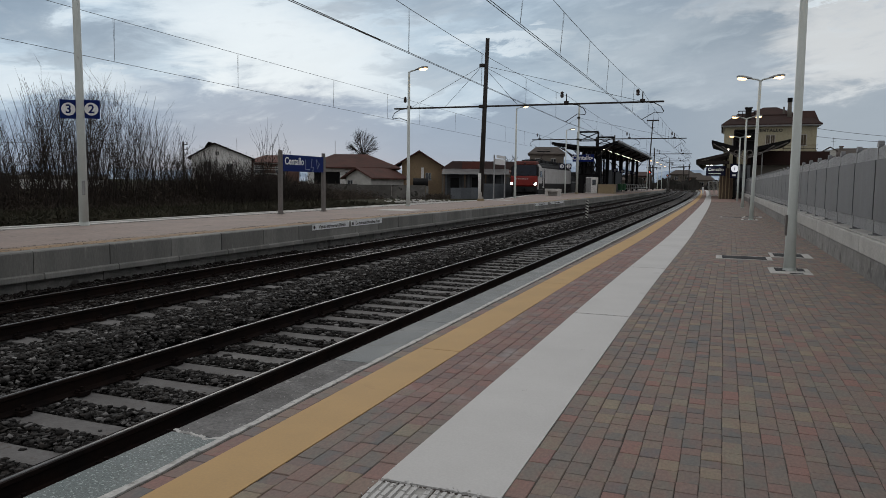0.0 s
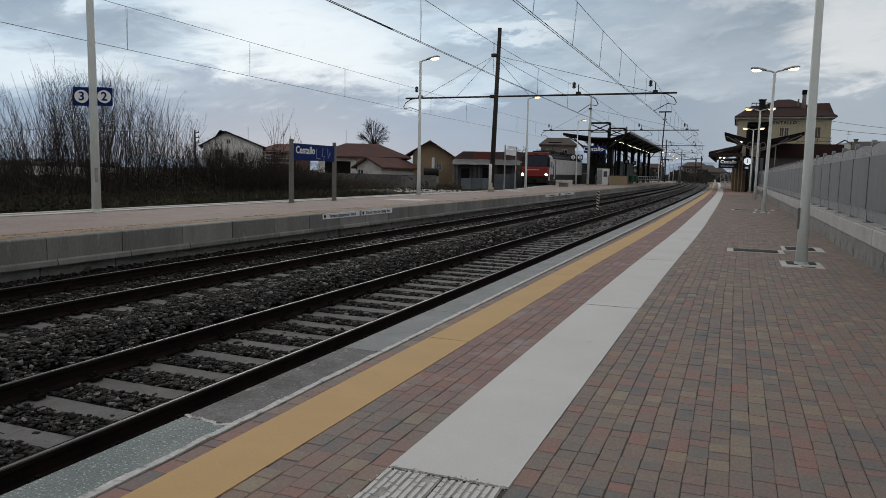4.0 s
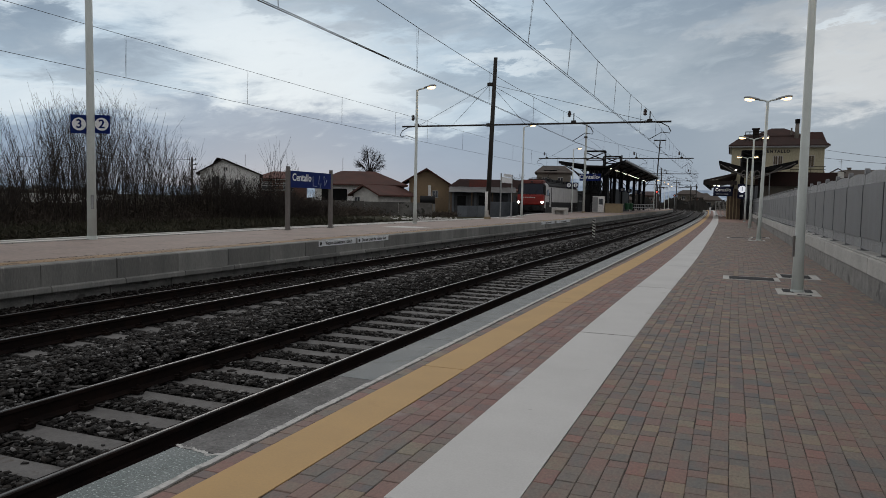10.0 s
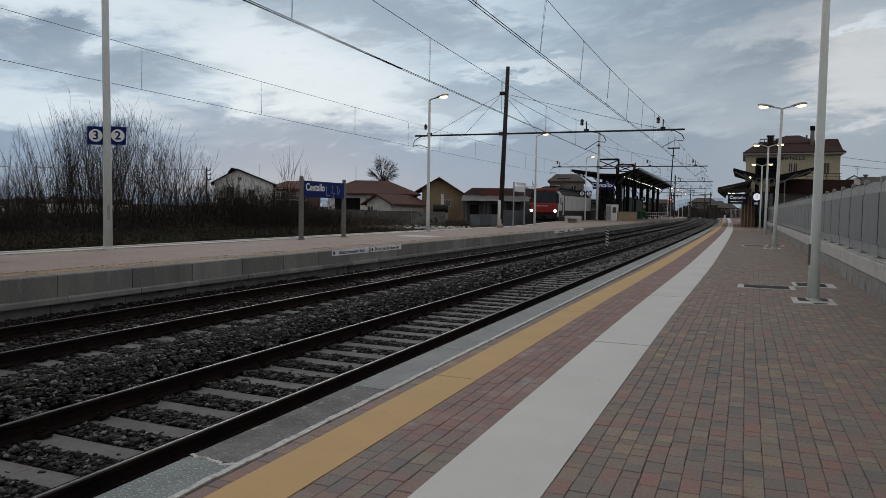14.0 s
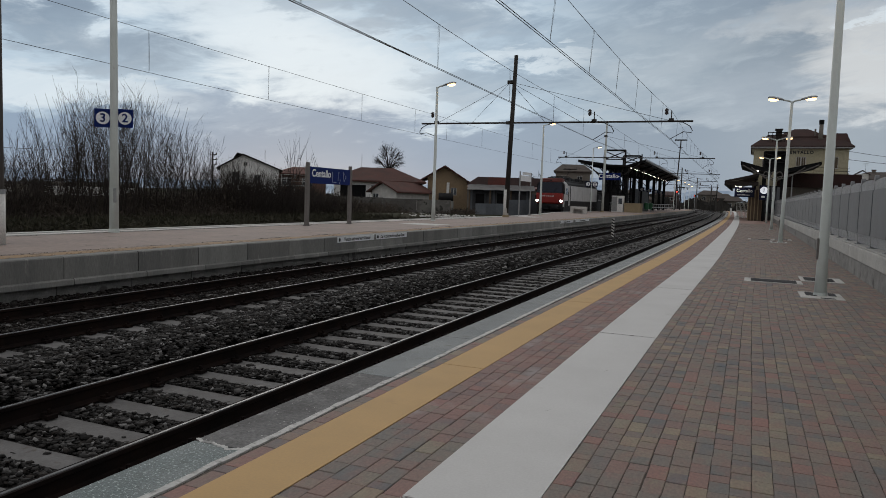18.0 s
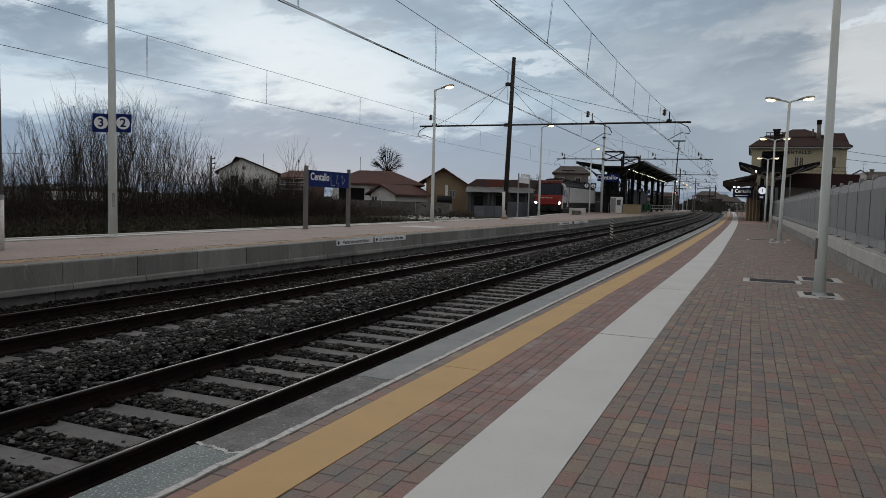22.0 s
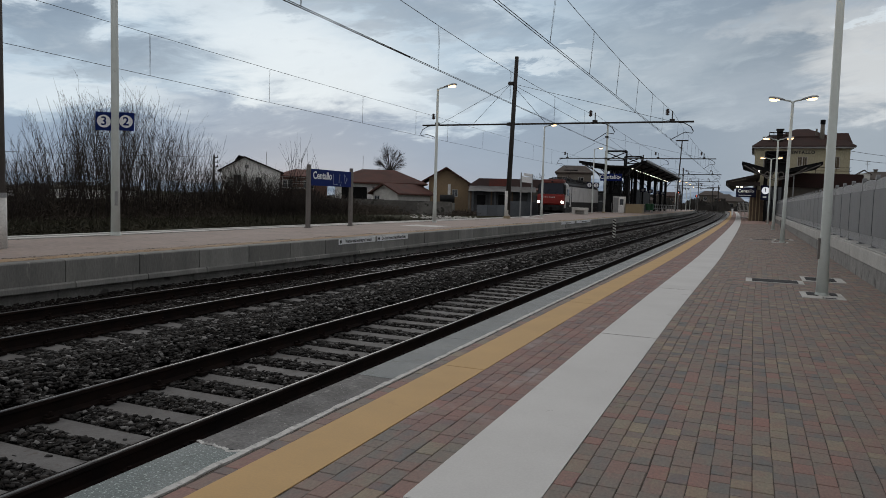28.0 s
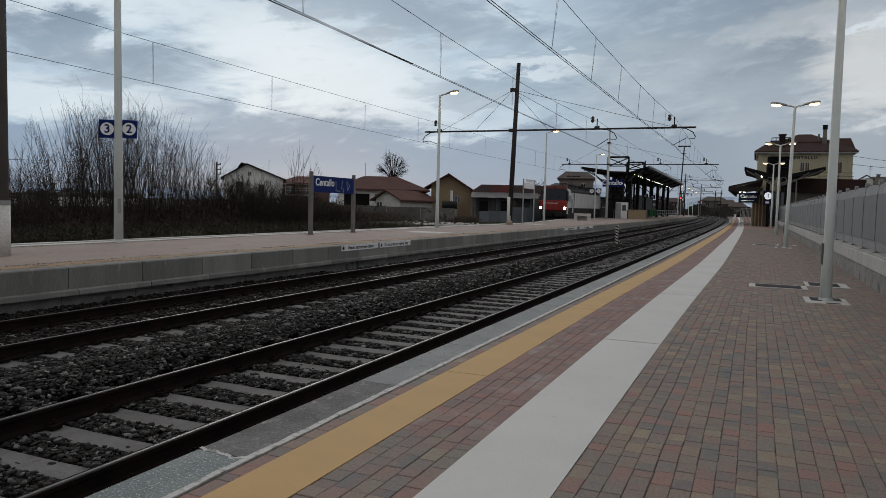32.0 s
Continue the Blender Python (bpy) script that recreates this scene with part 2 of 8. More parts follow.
M = {
    "paver": surface("paver", (0.2, 0.1, 0.08), (0.25, 0.196, 0.172), 9.0, 0.85, fine=60, bump=0.35, bump_size=0.004, stretch=(1, 0.55, 1),
                     ramp=((0.29, 0.185, 0.16), (0.225, 0.20, 0.18), (0.285, 0.23, 0.185), (0.14, 0.152, 0.17), (0.235, 0.198, 0.172), (0.185, 0.182, 0.174), (0.345, 0.175, 0.15), (0.225, 0.205, 0.182), (0.345, 0.295, 0.205), (0.205, 0.188, 0.168), (0.15, 0.16, 0.17)),
                     cloud=((0.15, 0.162, 0.17), (0.22, 0.195, 0.168), (0.265, 0.172, 0.15), (0.255, 0.235, 0.17)), cloud_scale=4.5, spots=((0.205, 0.187, 0.18), -0.07)),
    "paver_red": surface("paver_reddish", (0.2, 0.1, 0.08), (0.25, 0.16, 0.14), 9.0, 0.85, fine=60, bump=0.35, bump_size=0.004, stretch=(1, 0.55, 1),
                         ramp=((0.29, 0.17, 0.15), (0.235, 0.18, 0.165), (0.27, 0.185, 0.16), (0.17, 0.155, 0.16), (0.25, 0.17, 0.15), (0.31, 0.165, 0.145), (0.29, 0.235, 0.195), (0.2, 0.17, 0.16)),
                         cloud=((0.18, 0.15, 0.15), (0.26, 0.165, 0.148), (0.285, 0.17, 0.155), (0.25, 0.205, 0.18)), cloud_scale=3.5, speck=((0.345, 0.31, 0.295), 2.6, 0.55, 0.22)),
    "joint": surface("joint_sand", (0.055, 0.046, 0.040), (0.125, 0.106, 0.092), 5, 0.95, fine=90, bump=0.4),
    "coping": surface("coping_concrete", (0.22, 0.243, 0.25), (0.30, 0.318, 0.322), 2.2, 0.85, fine=80, bump=0.5, spots=((0.17, 0.18, 0.17), 0.06), vary=0.08, grit=1.9, speck=((0.43, 0.475, 0.48), 95.0, 0.60)),
    "coping_teal": surface("teal_terrazzo_coping", (0.175, 0.215, 0.215), (0.235, 0.27, 0.27), 2.2, 0.8, fine=80, bump=0.5, spots=((0.14, 0.165, 0.16), 0.05), grit=1.9, speck=((0.46, 0.52, 0.52), 62.0, 0.59)),
    "coping_dark": surface("mended_coping", (0.118, 0.117, 0.116), (0.205, 0.205, 0.205), 3.0, 0.9, fine=40, bump=0.6, spots=((0.3, 0.3, 0.29), 0.03), grit=1.9, speck=((0.5, 0.5, 0.49), 42.0, 0.67)),
    "white_line": surface("worn_white_line", (0.62, 0.62, 0.6), (0.5, 0.5, 0.49), 5, 0.8, fine=30, bump=0.3, spots=((0.28, 0.28, 0.27), 0.09)),
    "yellow": surface("yellow_paving", (0.555, 0.362, 0.16), (0.505, 0.335, 0.152), 1.4, 0.8, fine=70, bump=0.12, bump_size=0.003, spots=((0.46, 0.30, 0.14), -0.02), grit=0.3),
    "tactile": surface("pale_paving", (0.635, 0.635, 0.625), (0.58, 0.58, 0.57), 0.9, 0.75, fine=80, bump=0.1, bump_size=0.002, spots=((0.5, 0.5, 0.485), -0.02), grit=0.3),
    "concrete": surface("grey_concrete", (0.22, 0.225, 0.215), (0.31, 0.31, 0.29), 1.5, 0.9, fine=35, bump=0.4, vary=0.1, spots=((0.13, 0.13, 0.12), 0.05), stretch=(1, 1, 0.5)),
    "edge_concrete": surface("stained_edge_concrete", (0.195, 0.197, 0.19), (0.27, 0.27, 0.256), 1.1, 0.9, fine=35, bump=0.4, vary=0.2, spots=((0.38, 0.375, 0.345), 0.0), stretch=(1.6, 1.6, 0.3)),
    "litter": surface("dead_leaves", (0.085, 0.062, 0.042), (0.05, 0.038, 0.028), 5, 0.95, fine=60, bump=0.1, vary=0.4, spec=0.1),
    "old_wall": surface("old_stained_wall", (0.17, 0.165, 0.155), (0.10, 0.095, 0.088), 0.7, 0.95, fine=12, bump=0.3, vary=0.12, spots=((0.26, 0.255, 0.245), -0.01), speck=((0.05, 0.05, 0.045), 1.6, 0.58)),
    "fence_mesh": surface("fine_steel_mesh", (0.132, 0.143, 0.155), (0.115, 0.124, 0.134), 0.8, 0.65, metal=0.2, fine=30, bump=0.05, vary=0.05),
    "fence_post": surface("darker_steel_post", (0.2, 0.21, 0.22), (0.16, 0.165, 0.175), 2, 0.6, metal=0.3, fine=30, bump=0.08),
    "cap_concrete": surface("pale_cap_concrete", (0.47, 0.47, 0.45), (0.38, 0.375, 0.36), 1.5, 0.9, fine=30, bump=0.35, vary=0.06, spots=((0.27, 0.27, 0.255), 0.0)),
    "kerb": surface("white_kerb", (0.60, 0.595, 0.57), (0.47, 0.465, 0.445), 1.5, 0.85, fine=30, bump=0.3),
    "sleeper": surface("sleeper_concrete", (0.18, 0.177, 0.175), (0.124, 0.121, 0.119), 3, 0.9, fine=45, bump=0.45, vary=0.15, spots=((0.10, 0.085, 0.075), 0.02)),
    "rail_side": surface("rusty_rail", (0.009, 0.007, 0.007), (0.018, 0.011, 0.009), 4, 0.85, metal=0.0, fine=50, bump=0.3, spec=0.08),
    "rail_top": surface("polished_rail", (0.13, 0.13, 0.135), (0.09, 0.088, 0.085), 3, 0.45, metal=1.0, fine=60, bump=0.05),
    "ballast": surface("ballast_stone", (0.1, 0.1, 0.1), (0.03, 0.028, 0.027), 2, 0.9, fine=70, bump=0.4,
                       ramp=((0.014, 0.0135, 0.013), (0.044, 0.042, 0.041), (0.02, 0.019, 0.0185), (0.1, 0.098, 0.096), (0.022, 0.021, 0.0205), (0.05, 0.044, 0.04), (0.016, 0.0155, 0.015), (0.025, 0.024, 0.0235), (0.34, 0.335, 0.33), (0.022, 0.021, 0.0205), (0.017, 0.0165, 0.016)), spec=0.2),
    "ballast_soiled": surface("soiled_ballast_stone", (0.1, 0.1, 0.1), (0.016, 0.013, 0.012), 2, 0.9, fine=70, bump=0.4,
                              ramp=((0.009, 0.008, 0.008), (0.022, 0.019, 0.018), (0.012, 0.0105, 0.010), (0.034, 0.030, 0.028), (0.014, 0.012, 0.011), (0.026, 0.02, 0.017), (0.010, 0.009, 0.009), (0.11, 0.105, 0.10), (0.012, 0.011, 0.0105)), spec=0.15),
    "plinth": surface("damp_plinth_concrete", (0.175, 0.175, 0.172), (0.26, 0.257, 0.248), 3.2, 0.95, fine=30, bump=0.4, vary=0.1, spots=((0.33, 0.325, 0.315), 0.0), speck=((0.10, 0.098, 0.095), 2.2, 0.60)),
    "ballast_bed": surface("ballast_bed", (0.02, 0.019, 0.0185), (0.042, 0.04, 0.039), 9, 0.95, fine=26, bump=1.0, bump_size=0.05, spots=((0.13, 0.125, 0.12), 0.02), spec=0.1),
    "grass": surface("winter_grass", (0.022, 0.027, 0.012), (0.04, 0.037, 0.021), 0.6, 0.95, fine=9, bump=0.8, bump_size=0.04, spots=((0.06, 0.05, 0.034), 0.08), spec=0.05),
    "bark": surface("grey_bark", (0.030, 0.025, 0.023), (0.05, 0.042, 0.037), 3, 0.9, fine=40, bump=0.3, spec=0.15),
    "bramble": surface("dry_bramble", (0.062, 0.052, 0.045), (0.095, 0.079, 0.067), 2, 0.95, fine=30, bump=0.2, vary=0.4, spec=0.1),
    "stalk": surface("pale_dry_stalks", (0.095, 0.08, 0.066), (0.06, 0.05, 0.042), 2, 0.95, fine=30, bump=0.2, vary=0.45, spec=0.1),
    "post": surface("pale_painted_post", (0.63, 0.685, 0.665), (0.57, 0.62, 0.60), 2, 0.55, fine=40, bump=0.08, spots=((0.33, 0.33, 0.31), -0.04), grit=0.25),
    "galv": surface("galvanised_steel", (0.36, 0.37, 0.37), (0.29, 0.30, 0.31), 3, 0.5, metal=0.5, fine=35, bump=0.08),
    "fence": surface("galvanised_fence", (0.27, 0.285, 0.295), (0.225, 0.235, 0.25), 1.5, 0.55, metal=0.35, fine=30, bump=0.08, vary=0.08),
    "mast": surface("dark_mast", (0.03, 0.028, 0.026), (0.05, 0.045, 0.042), 2, 0.7, metal=0.3, fine=40, bump=0.15),
    "mast_white": surface("white_mast_base", (0.76, 0.76, 0.74), (0.64, 0.635, 0.61), 2, 0.6, fine=30, bump=0.1),
    "black": surface("black_steel", (0.007, 0.007, 0.008), (0.012, 0.012, 0.013), 2, 0.6, metal=0.2, fine=30, bump=0.1, spec=0.12),
    "wire": surface("copper_wire", (0.045, 0.042, 0.04), (0.07, 0.06, 0.055), 2, 0.6, metal=0.4, bump=0),
    "insulator": surface("brown_insulator", (0.035, 0.02, 0.018), (0.05, 0.03, 0.025), 4, 0.35, bump=0),
    "blue": surface("blue_enamel", (0.004, 0.016, 0.135), (0.006, 0.02, 0.118), 2, 0.45, fine=30, bump=0.05, grit=0.4, spec=0.12),
    "navy": surface("navy_enamel", (0.004, 0.007, 0.036), (0.005, 0.008, 0.030), 2, 0.5, fine=30, bump=0.05, grit=0.4, spec=0.2),
    "white": surface("white_lettering", (0.88, 0.90, 0.92), (0.84, 0.86, 0.88), 3, 0.5, bump=0),
    "dark_text": surface("dark_lettering", (0.03, 0.03, 0.03), (0.045, 0.045, 0.045), 3, 0.6, bump=0),
    "red": surface("red_paint", (0.27, 0.016, 0.011), (0.22, 0.015, 0.011), 2, 0.45, fine=30, bump=0.05, spots=((0.2, 0.025, 0.02), -0.03), grit=0.4),
    "loco_white": surface("pale_loco_paint", (0.56, 0.565, 0.57), (0.47, 0.475, 0.48), 1.2, 0.5, fine=30, bump=0.06, spots=((0.3, 0.29, 0.28), -0.02), grit=0.4),
    "loco_dark": surface("dark_grey_loco", (0.014, 0.015, 0.016), (0.024, 0.024, 0.026), 2, 0.6, fine=30, bump=0.1, spec=0.2),
    "glass": glassy("dark_glass", (0.012, 0.016, 0.02)),
    "windscreen": glassy("dark_windscreen", (0.010, 0.014, 0.026), 0.3, 0.25),
    "plaster_white": surface("white_plaster", (0.84, 0.84, 0.83), (0.75, 0.75, 0.74), 0.5, 0.9, fine=10, bump=0.15, spots=((0.5, 0.49, 0.47), -0.03)),
    "plaster_yellow": surface("ochre_plaster", (0.35, 0.255, 0.155), (0.29, 0.215, 0.14), 0.5, 0.9, fine=10, bump=0.15, spots=((0.22, 0.17, 0.11), -0.01)),
    "plaster_cream": surface("cream_plaster", (0.50, 0.46, 0.33), (0.44, 0.405, 0.285), 0.4, 0.9, fine=10, bump=0.15, spots=((0.34, 0.31, 0.22), -0.01), stretch=(1, 1, 0.4)),
    "plaster_taupe": surface("taupe_plaster", (0.21, 0.19, 0.165), (0.165, 0.15, 0.13), 0.5, 0.9, fine=10, bump=0.15),
    "roof": surface("brown_roof_tiles", (0.125, 0.052, 0.042), (0.085, 0.042, 0.035), 0.7, 0.9, fine=14, bump=0.5, vary=0.18, spots=((0.07, 0.055, 0.045), 0.02)),
    "roof_red3": surface("faded_red_sheet", (0.16, 0.04, 0.032), (0.11, 0.045, 0.038), 0.7, 0.85, fine=8, bump=0.2),
    "roof_sheet": surface("weathered_sheet_roof", (0.20, 0.202, 0.205), (0.13, 0.13, 0.13), 0.8, 0.85, fine=12, bump=0.3),
    "wood": surface("old_wood", (0.13, 0.09, 0.06), (0.09, 0.068, 0.05), 1.5, 0.85, fine=20, bump=0.2, vary=0.2),
    "dark_wood": surface("dark_eaves_wood", (0.016, 0.012, 0.01), (0.024, 0.017, 0.014), 1.5, 0.8, fine=20, bump=0.2),
    "beige": surface("beige_panel", (0.36, 0.29, 0.18), (0.31, 0.25, 0.16), 1.5, 0.8, fine=20, bump=0.1),
    "green": surface("green_bin_plastic", (0.03, 0.13, 0.06), (0.025, 0.10, 0.05), 2, 0.5, bump=0.05),
    "shutter": surface("brown_shutter", (0.13, 0.10, 0.065), (0.10, 0.08, 0.055), 2, 0.7, bump=0.1),
    "tree": surface("dark_twigs", (0.02, 0.017, 0.015), (0.032, 0.027, 0.023), 1, 0.95, fine=10, bump=0, spec=0.1),
    "lamp_glow": glowing("warm_lamp", (1.0, 0.64, 0.30), 3.3),
    "cool_glow": glowing("cool_lamp", (1.0, 0.93, 0.8), 4.0),
    "head_glow": glowing("headlight", (1.0, 0.96, 0.88), 9.0),
    "red_glow": glowing("red_signal", (1.0, 0.08, 0.05), 4.0),
    "roof_red2": surface("dull_red_roof", (0.045, 0.018, 0.016), (0.032, 0.017, 0.015), 0.8, 0.85, fine=8, bump=0.2),
    "shed_wall": surface("grey_sheet_wall", (0.082, 0.087, 0.095), (0.048, 0.05, 0.053), 1.2, 0.85, fine=12, bump=0.2, vary=0.2),
    "brickish": surface("brown_render", (0.17, 0.10, 0.08), (0.14, 0.09, 0.075), 0.6, 0.9, fine=10, bump=0.15),
    "grass_blade": surface("grass_blade", (0.026, 0.027, 0.015), (0.042, 0.037, 0.023), 0.8, 0.9, fine=6, bump=0, vary=0.3),
    # far trees: distance haze is mixed into the dark foliage colour
    "far_leaf": surface("hazed_dark_foliage", (0.034, 0.034, 0.032), (0.05, 0.047, 0.043), 0.3, 0.95, fine=2, bump=0, vary=0.3, spec=0.1),
    "paver_far": surface("paver_far", (0.3, 0.19, 0.16), (0.26, 0.18, 0.15), 1.3, 0.85, fine=7, bump=0.1),
    "paver_far2": surface("paver_far_2", (0.325, 0.258, 0.226), (0.265, 0.218, 0.198), 0.9, 0.85, fine=9, bump=0.1, spots=((0.15, 0.118, 0.10), 0.0)),
    "yellow_far": surface("dull_yellow", (0.34, 0.225, 0.12), (0.26, 0.18, 0.11), 1.2, 0.85, fine=12, bump=0.1, spots=((0.10, 0.075, 0.05), 0.05)),
    "sign_post": surface("grey_sign_post", (0.185, 0.172, 0.163), (0.145, 0.136, 0.13), 3, 0.7, fine=30, bump=0.1),
    "scrawl": surface("pale_scrawl", (0.30, 0.36, 0.5), (0.25, 0.3, 0.45), 3, 0.6, bump=0),
    "red_roof": surface("faded_red", (0.17, 0.045, 0.038), (0.13, 0.04, 0.035), 2, 0.6, bump=0.05),
    # shelter roof: underside shade is put into the colour, the lit wing a browner copy
    "soffit": surface("shade_dark_soffit", (0.014, 0.012, 0.011), (0.02, 0.018, 0.016), 1, 0.8, bump=0.1, spec=0.12),
    "soffit_warm": surface("lit_brown_soffit", (0.035, 0.029, 0.025), (0.05, 0.042, 0.036), 1, 0.8, bump=0.1, spec=0.12),
    "roof_dark": surface("dark_brown_roof_tiles", (0.062, 0.033, 0.029), (0.044, 0.027, 0.024), 0.7, 0.9, fine=14, bump=0.5, vary=0.18),
    "roof_dull": surface("dull_brown_sheet", (0.088, 0.056, 0.053), (0.066, 0.046, 0.045), 0.6, 0.85, fine=10, bump=0.2),
    "sheet_blue": surface("bluish_sheet", (0.15, 0.168, 0.188), (0.115, 0.128, 0.145), 1.2, 0.7, fine=12, bump=0.15, vary=0.12),
    # weak glow added to whiten the number disc; no lamp known behind it
    "disc_glow": glowing("glowing_white_disc", (0.88, 0.92, 1.0), 0.5),
    "roof_grey": surface("greyed_roof_tiles", (0.10, 0.082, 0.072), (0.068, 0.058, 0.052), 0.7, 0.9, fine=14, bump=0.4),
    "mast_grey": surface("weathered_grey_mast", (0.12, 0.112, 0.105), (0.09, 0.084, 0.08), 2, 0.75, fine=30, bump=0.15),
}


# ---- building blocks ----
def part(name, bm, material, parent=None, label="", smooth=False, kind=""):
    """Link a bmesh as one mesh object, under a thing or a part."""
    me = bpy.data.meshes.new(name)
    if smooth:
        for f in bm.faces:
            f.smooth = True
    bm.to_mesh(me)
    bm.free()
    me.materials.append(material)
    ob = new(name, me)
    ob.parent = parent
    if label:
        ob["label"] = label
    if kind:
        ob["kind"] = kind
    return ob


def thing(name, x, y, z, label, category, group="", kind="", turn=0):
    """An empty at a thing's base, that carries its parts."""
    ob = new(name)
    ob.empty_display_size = 0.1
    ob.matrix_basis = pose(x, y, z, 0, 0, turn)
    return tagged(ob, label, category, group, kind)


def box(bm, x0, x1, y0, y1, z0, z1, bevel=0.0):
    vs = [bm.verts.new((x, y, z)) for x in (x0, x1) for y in (y0, y1) for z in (z0, z1)]
    fs = [bm.faces.new([vs[i] for i in q]) for q in ((0, 1, 3, 2), (4, 6, 7, 5), (0, 4, 5, 1), (2, 3, 7, 6), (0, 2, 6, 4), (1, 5, 7, 3))]
    if bevel:
        es = list({e for f in fs for e in f.edges})
        bmesh.ops.bevel(bm, geom=es, offset=bevel, segments=1, affect="EDGES")
    return bm


def B(*a, bevel=0.0):
    return box(bmesh.new(), *a, bevel=bevel)


def prism(bm, pts, y0, y1):
    """A closed outline in x and z, drawn out along y."""
    a = [bm.verts.new((x, y0, z)) for x, z in pts]
    b = [bm.verts.new((x, y1, z)) for x, z in pts]
    n = len(pts)
    bm.faces.new(a), bm.faces.new(b[::-1])
    for i in range(n):
        bm.faces.new((a[i], b[i], b[(i + 1) % n], a[(i + 1) % n]))
    bmesh.ops.recalc_face_normals(bm, faces=bm.faces[:])
    return bm


def tube(bm, pts, r, seg=8, r_end=None, caps=True):
    """A round bar through points, from radius r to r_end."""
    pts = [Vector(p) for p in pts]
    rings, n = [], len(pts)
    for i, p in enumerate(pts):
        d = (pts[min(i + 1, n - 1)] - pts[max(i - 1, 0)]).normalized()
        side = d.orthogonal().normalized() if abs(d.z) > 0.95 else d.cross(Vector((0, 0, 1))).normalized()
        up = side.cross(d)
        rad = r if r_end is None else r + (r_end - r) * i / (n - 1)
        rings.append([bm.verts.new(p + (side * math.cos(2 * math.pi * k / seg) + up * math.sin(2 * math.pi * k / seg)) * rad) for k in range(seg)])
    for a, b in zip(rings, rings[1:]):
        for k in range(seg):
            bm.faces.new((a[k], a[(k + 1) % seg], b[(k + 1) % seg], b[k]))
    if caps:
        bm.faces.new(rings[0][::-1]), bm.faces.new(rings[-1])
    return bm


def T(pts, r, seg=8, r_end=None):
    return tube(bmesh.new(), pts, r, seg, r_end)


def merged(*pieces):
    """Several bmeshes in one."""
    out = bmesh.new()
    for b in pieces:
        me = bpy.data.meshes.new("tmp")
        b.to_mesh(me)
        b.free()
        out.from_mesh(me)
        bpy.data.meshes.remove(me)
    return out


def lettering(name, text, size, material, parent, m, depth=0.004, label="", spread=1.0, bold=0.018):
    """Words as a flat mesh; they read along x and stand up along y of the pose m."""
    cu = bpy.data.curves.new(name, "FONT")
    cu.body, cu.size, cu.align_x, cu.align_y, cu.extrude, cu.space_character, cu.offset = text, size, "CENTER", "CENTER", depth, spread, bold * size
    tmp = bpy.data.objects.new(name, cu)
    scene.collection.objects.link(tmp)
    me = bpy.data.meshes.new_from_object(tmp.evaluated_get(bpy.context.evaluated_depsgraph_get()))
    bpy.data.objects.remove(tmp)
    bpy.data.curves.remove(cu)
    me.name = name
    me.materials.clear()
    me.materials.append(material)
    ob = new(name, me)
    ob.parent = parent
    ob.matrix_basis = m
    if label:
        ob["label"] = label
    return ob


def shared(name, me, parent, m):
    """One more object on a mesh that alike pieces share."""
    ob = new(name, me)
    ob.parent = parent
    ob.matrix_basis = m
    return ob


def mesh_of(bm, name, material):
    me = bpy.data.meshes.new(name)
    bm.to_mesh(me)
    bm.free()
    me.materials.append(material)
    return me


# ---- the plan ----
# x: across the tracks, 0 at the camera; y: along them; z: 0 is the top of platform 1
Z2 = 0.32                      # top of platform 2
RAIL1, RAIL2 = -0.30, -0.22    # tops of the rails
TRACK1, TRACK2, TRACK3 = -4.62, -8.39, -19.75


def bend(y):
    """How far the line has swung to the left at y."""
    return -(1.05e-4 * max(0.0, y - 35) ** 2 + 2e-3 * max(0.0, y - 172) ** 2)


def rise(y):
    return 0.005 * max(0.0, y - 120)


def ease(y, a, b):
    t = min(1.0, max(0.0, (y - a) / (b - a)))
    return t * t * (3 - 2 * t)


def pave(y):
    """The paving strips of platform 1 stray a little from the rails."""
    return bend(y) + 0.13 * ease(y, 8, 24) * (1 - ease(y, 60, 120))


def along(y0, y1, near=2.0, far=6.0):
    ys = [y0]
    while ys[-1] < y1:
        ys.append(min(y1, ys[-1] + (near if ys[-1] < 40 else far)))
    return ys


def sweep(bm, outline, ys, closed=True, shift=bend, lift=rise):
    """An outline in x and z led along the line of the track."""
    rings = [[bm.verts.new((x + shift(y), y, z + lift(y))) for x, z in outline] for y in ys]
    n = len(outline)
    for a, b in zip(rings, rings[1:]):
        for k in range(n if closed else n - 1):
            bm.faces.new((a[k], a[(k + 1) % n], b[(k + 1) % n], b[k]))
    if closed:
        bm.faces.new(rings[0]), bm.faces.new(rings[-1][::-1])
    bmesh.ops.recalc_face_normals(bm, faces=bm.faces[:])
    return bm


def slab(x0, x1, z0, z1, ys, shift=bend):
    return sweep(bmesh.new(), [(x0, z0), (x1, z0), (x1, z1), (x0, z1)], ys, shift=shift)


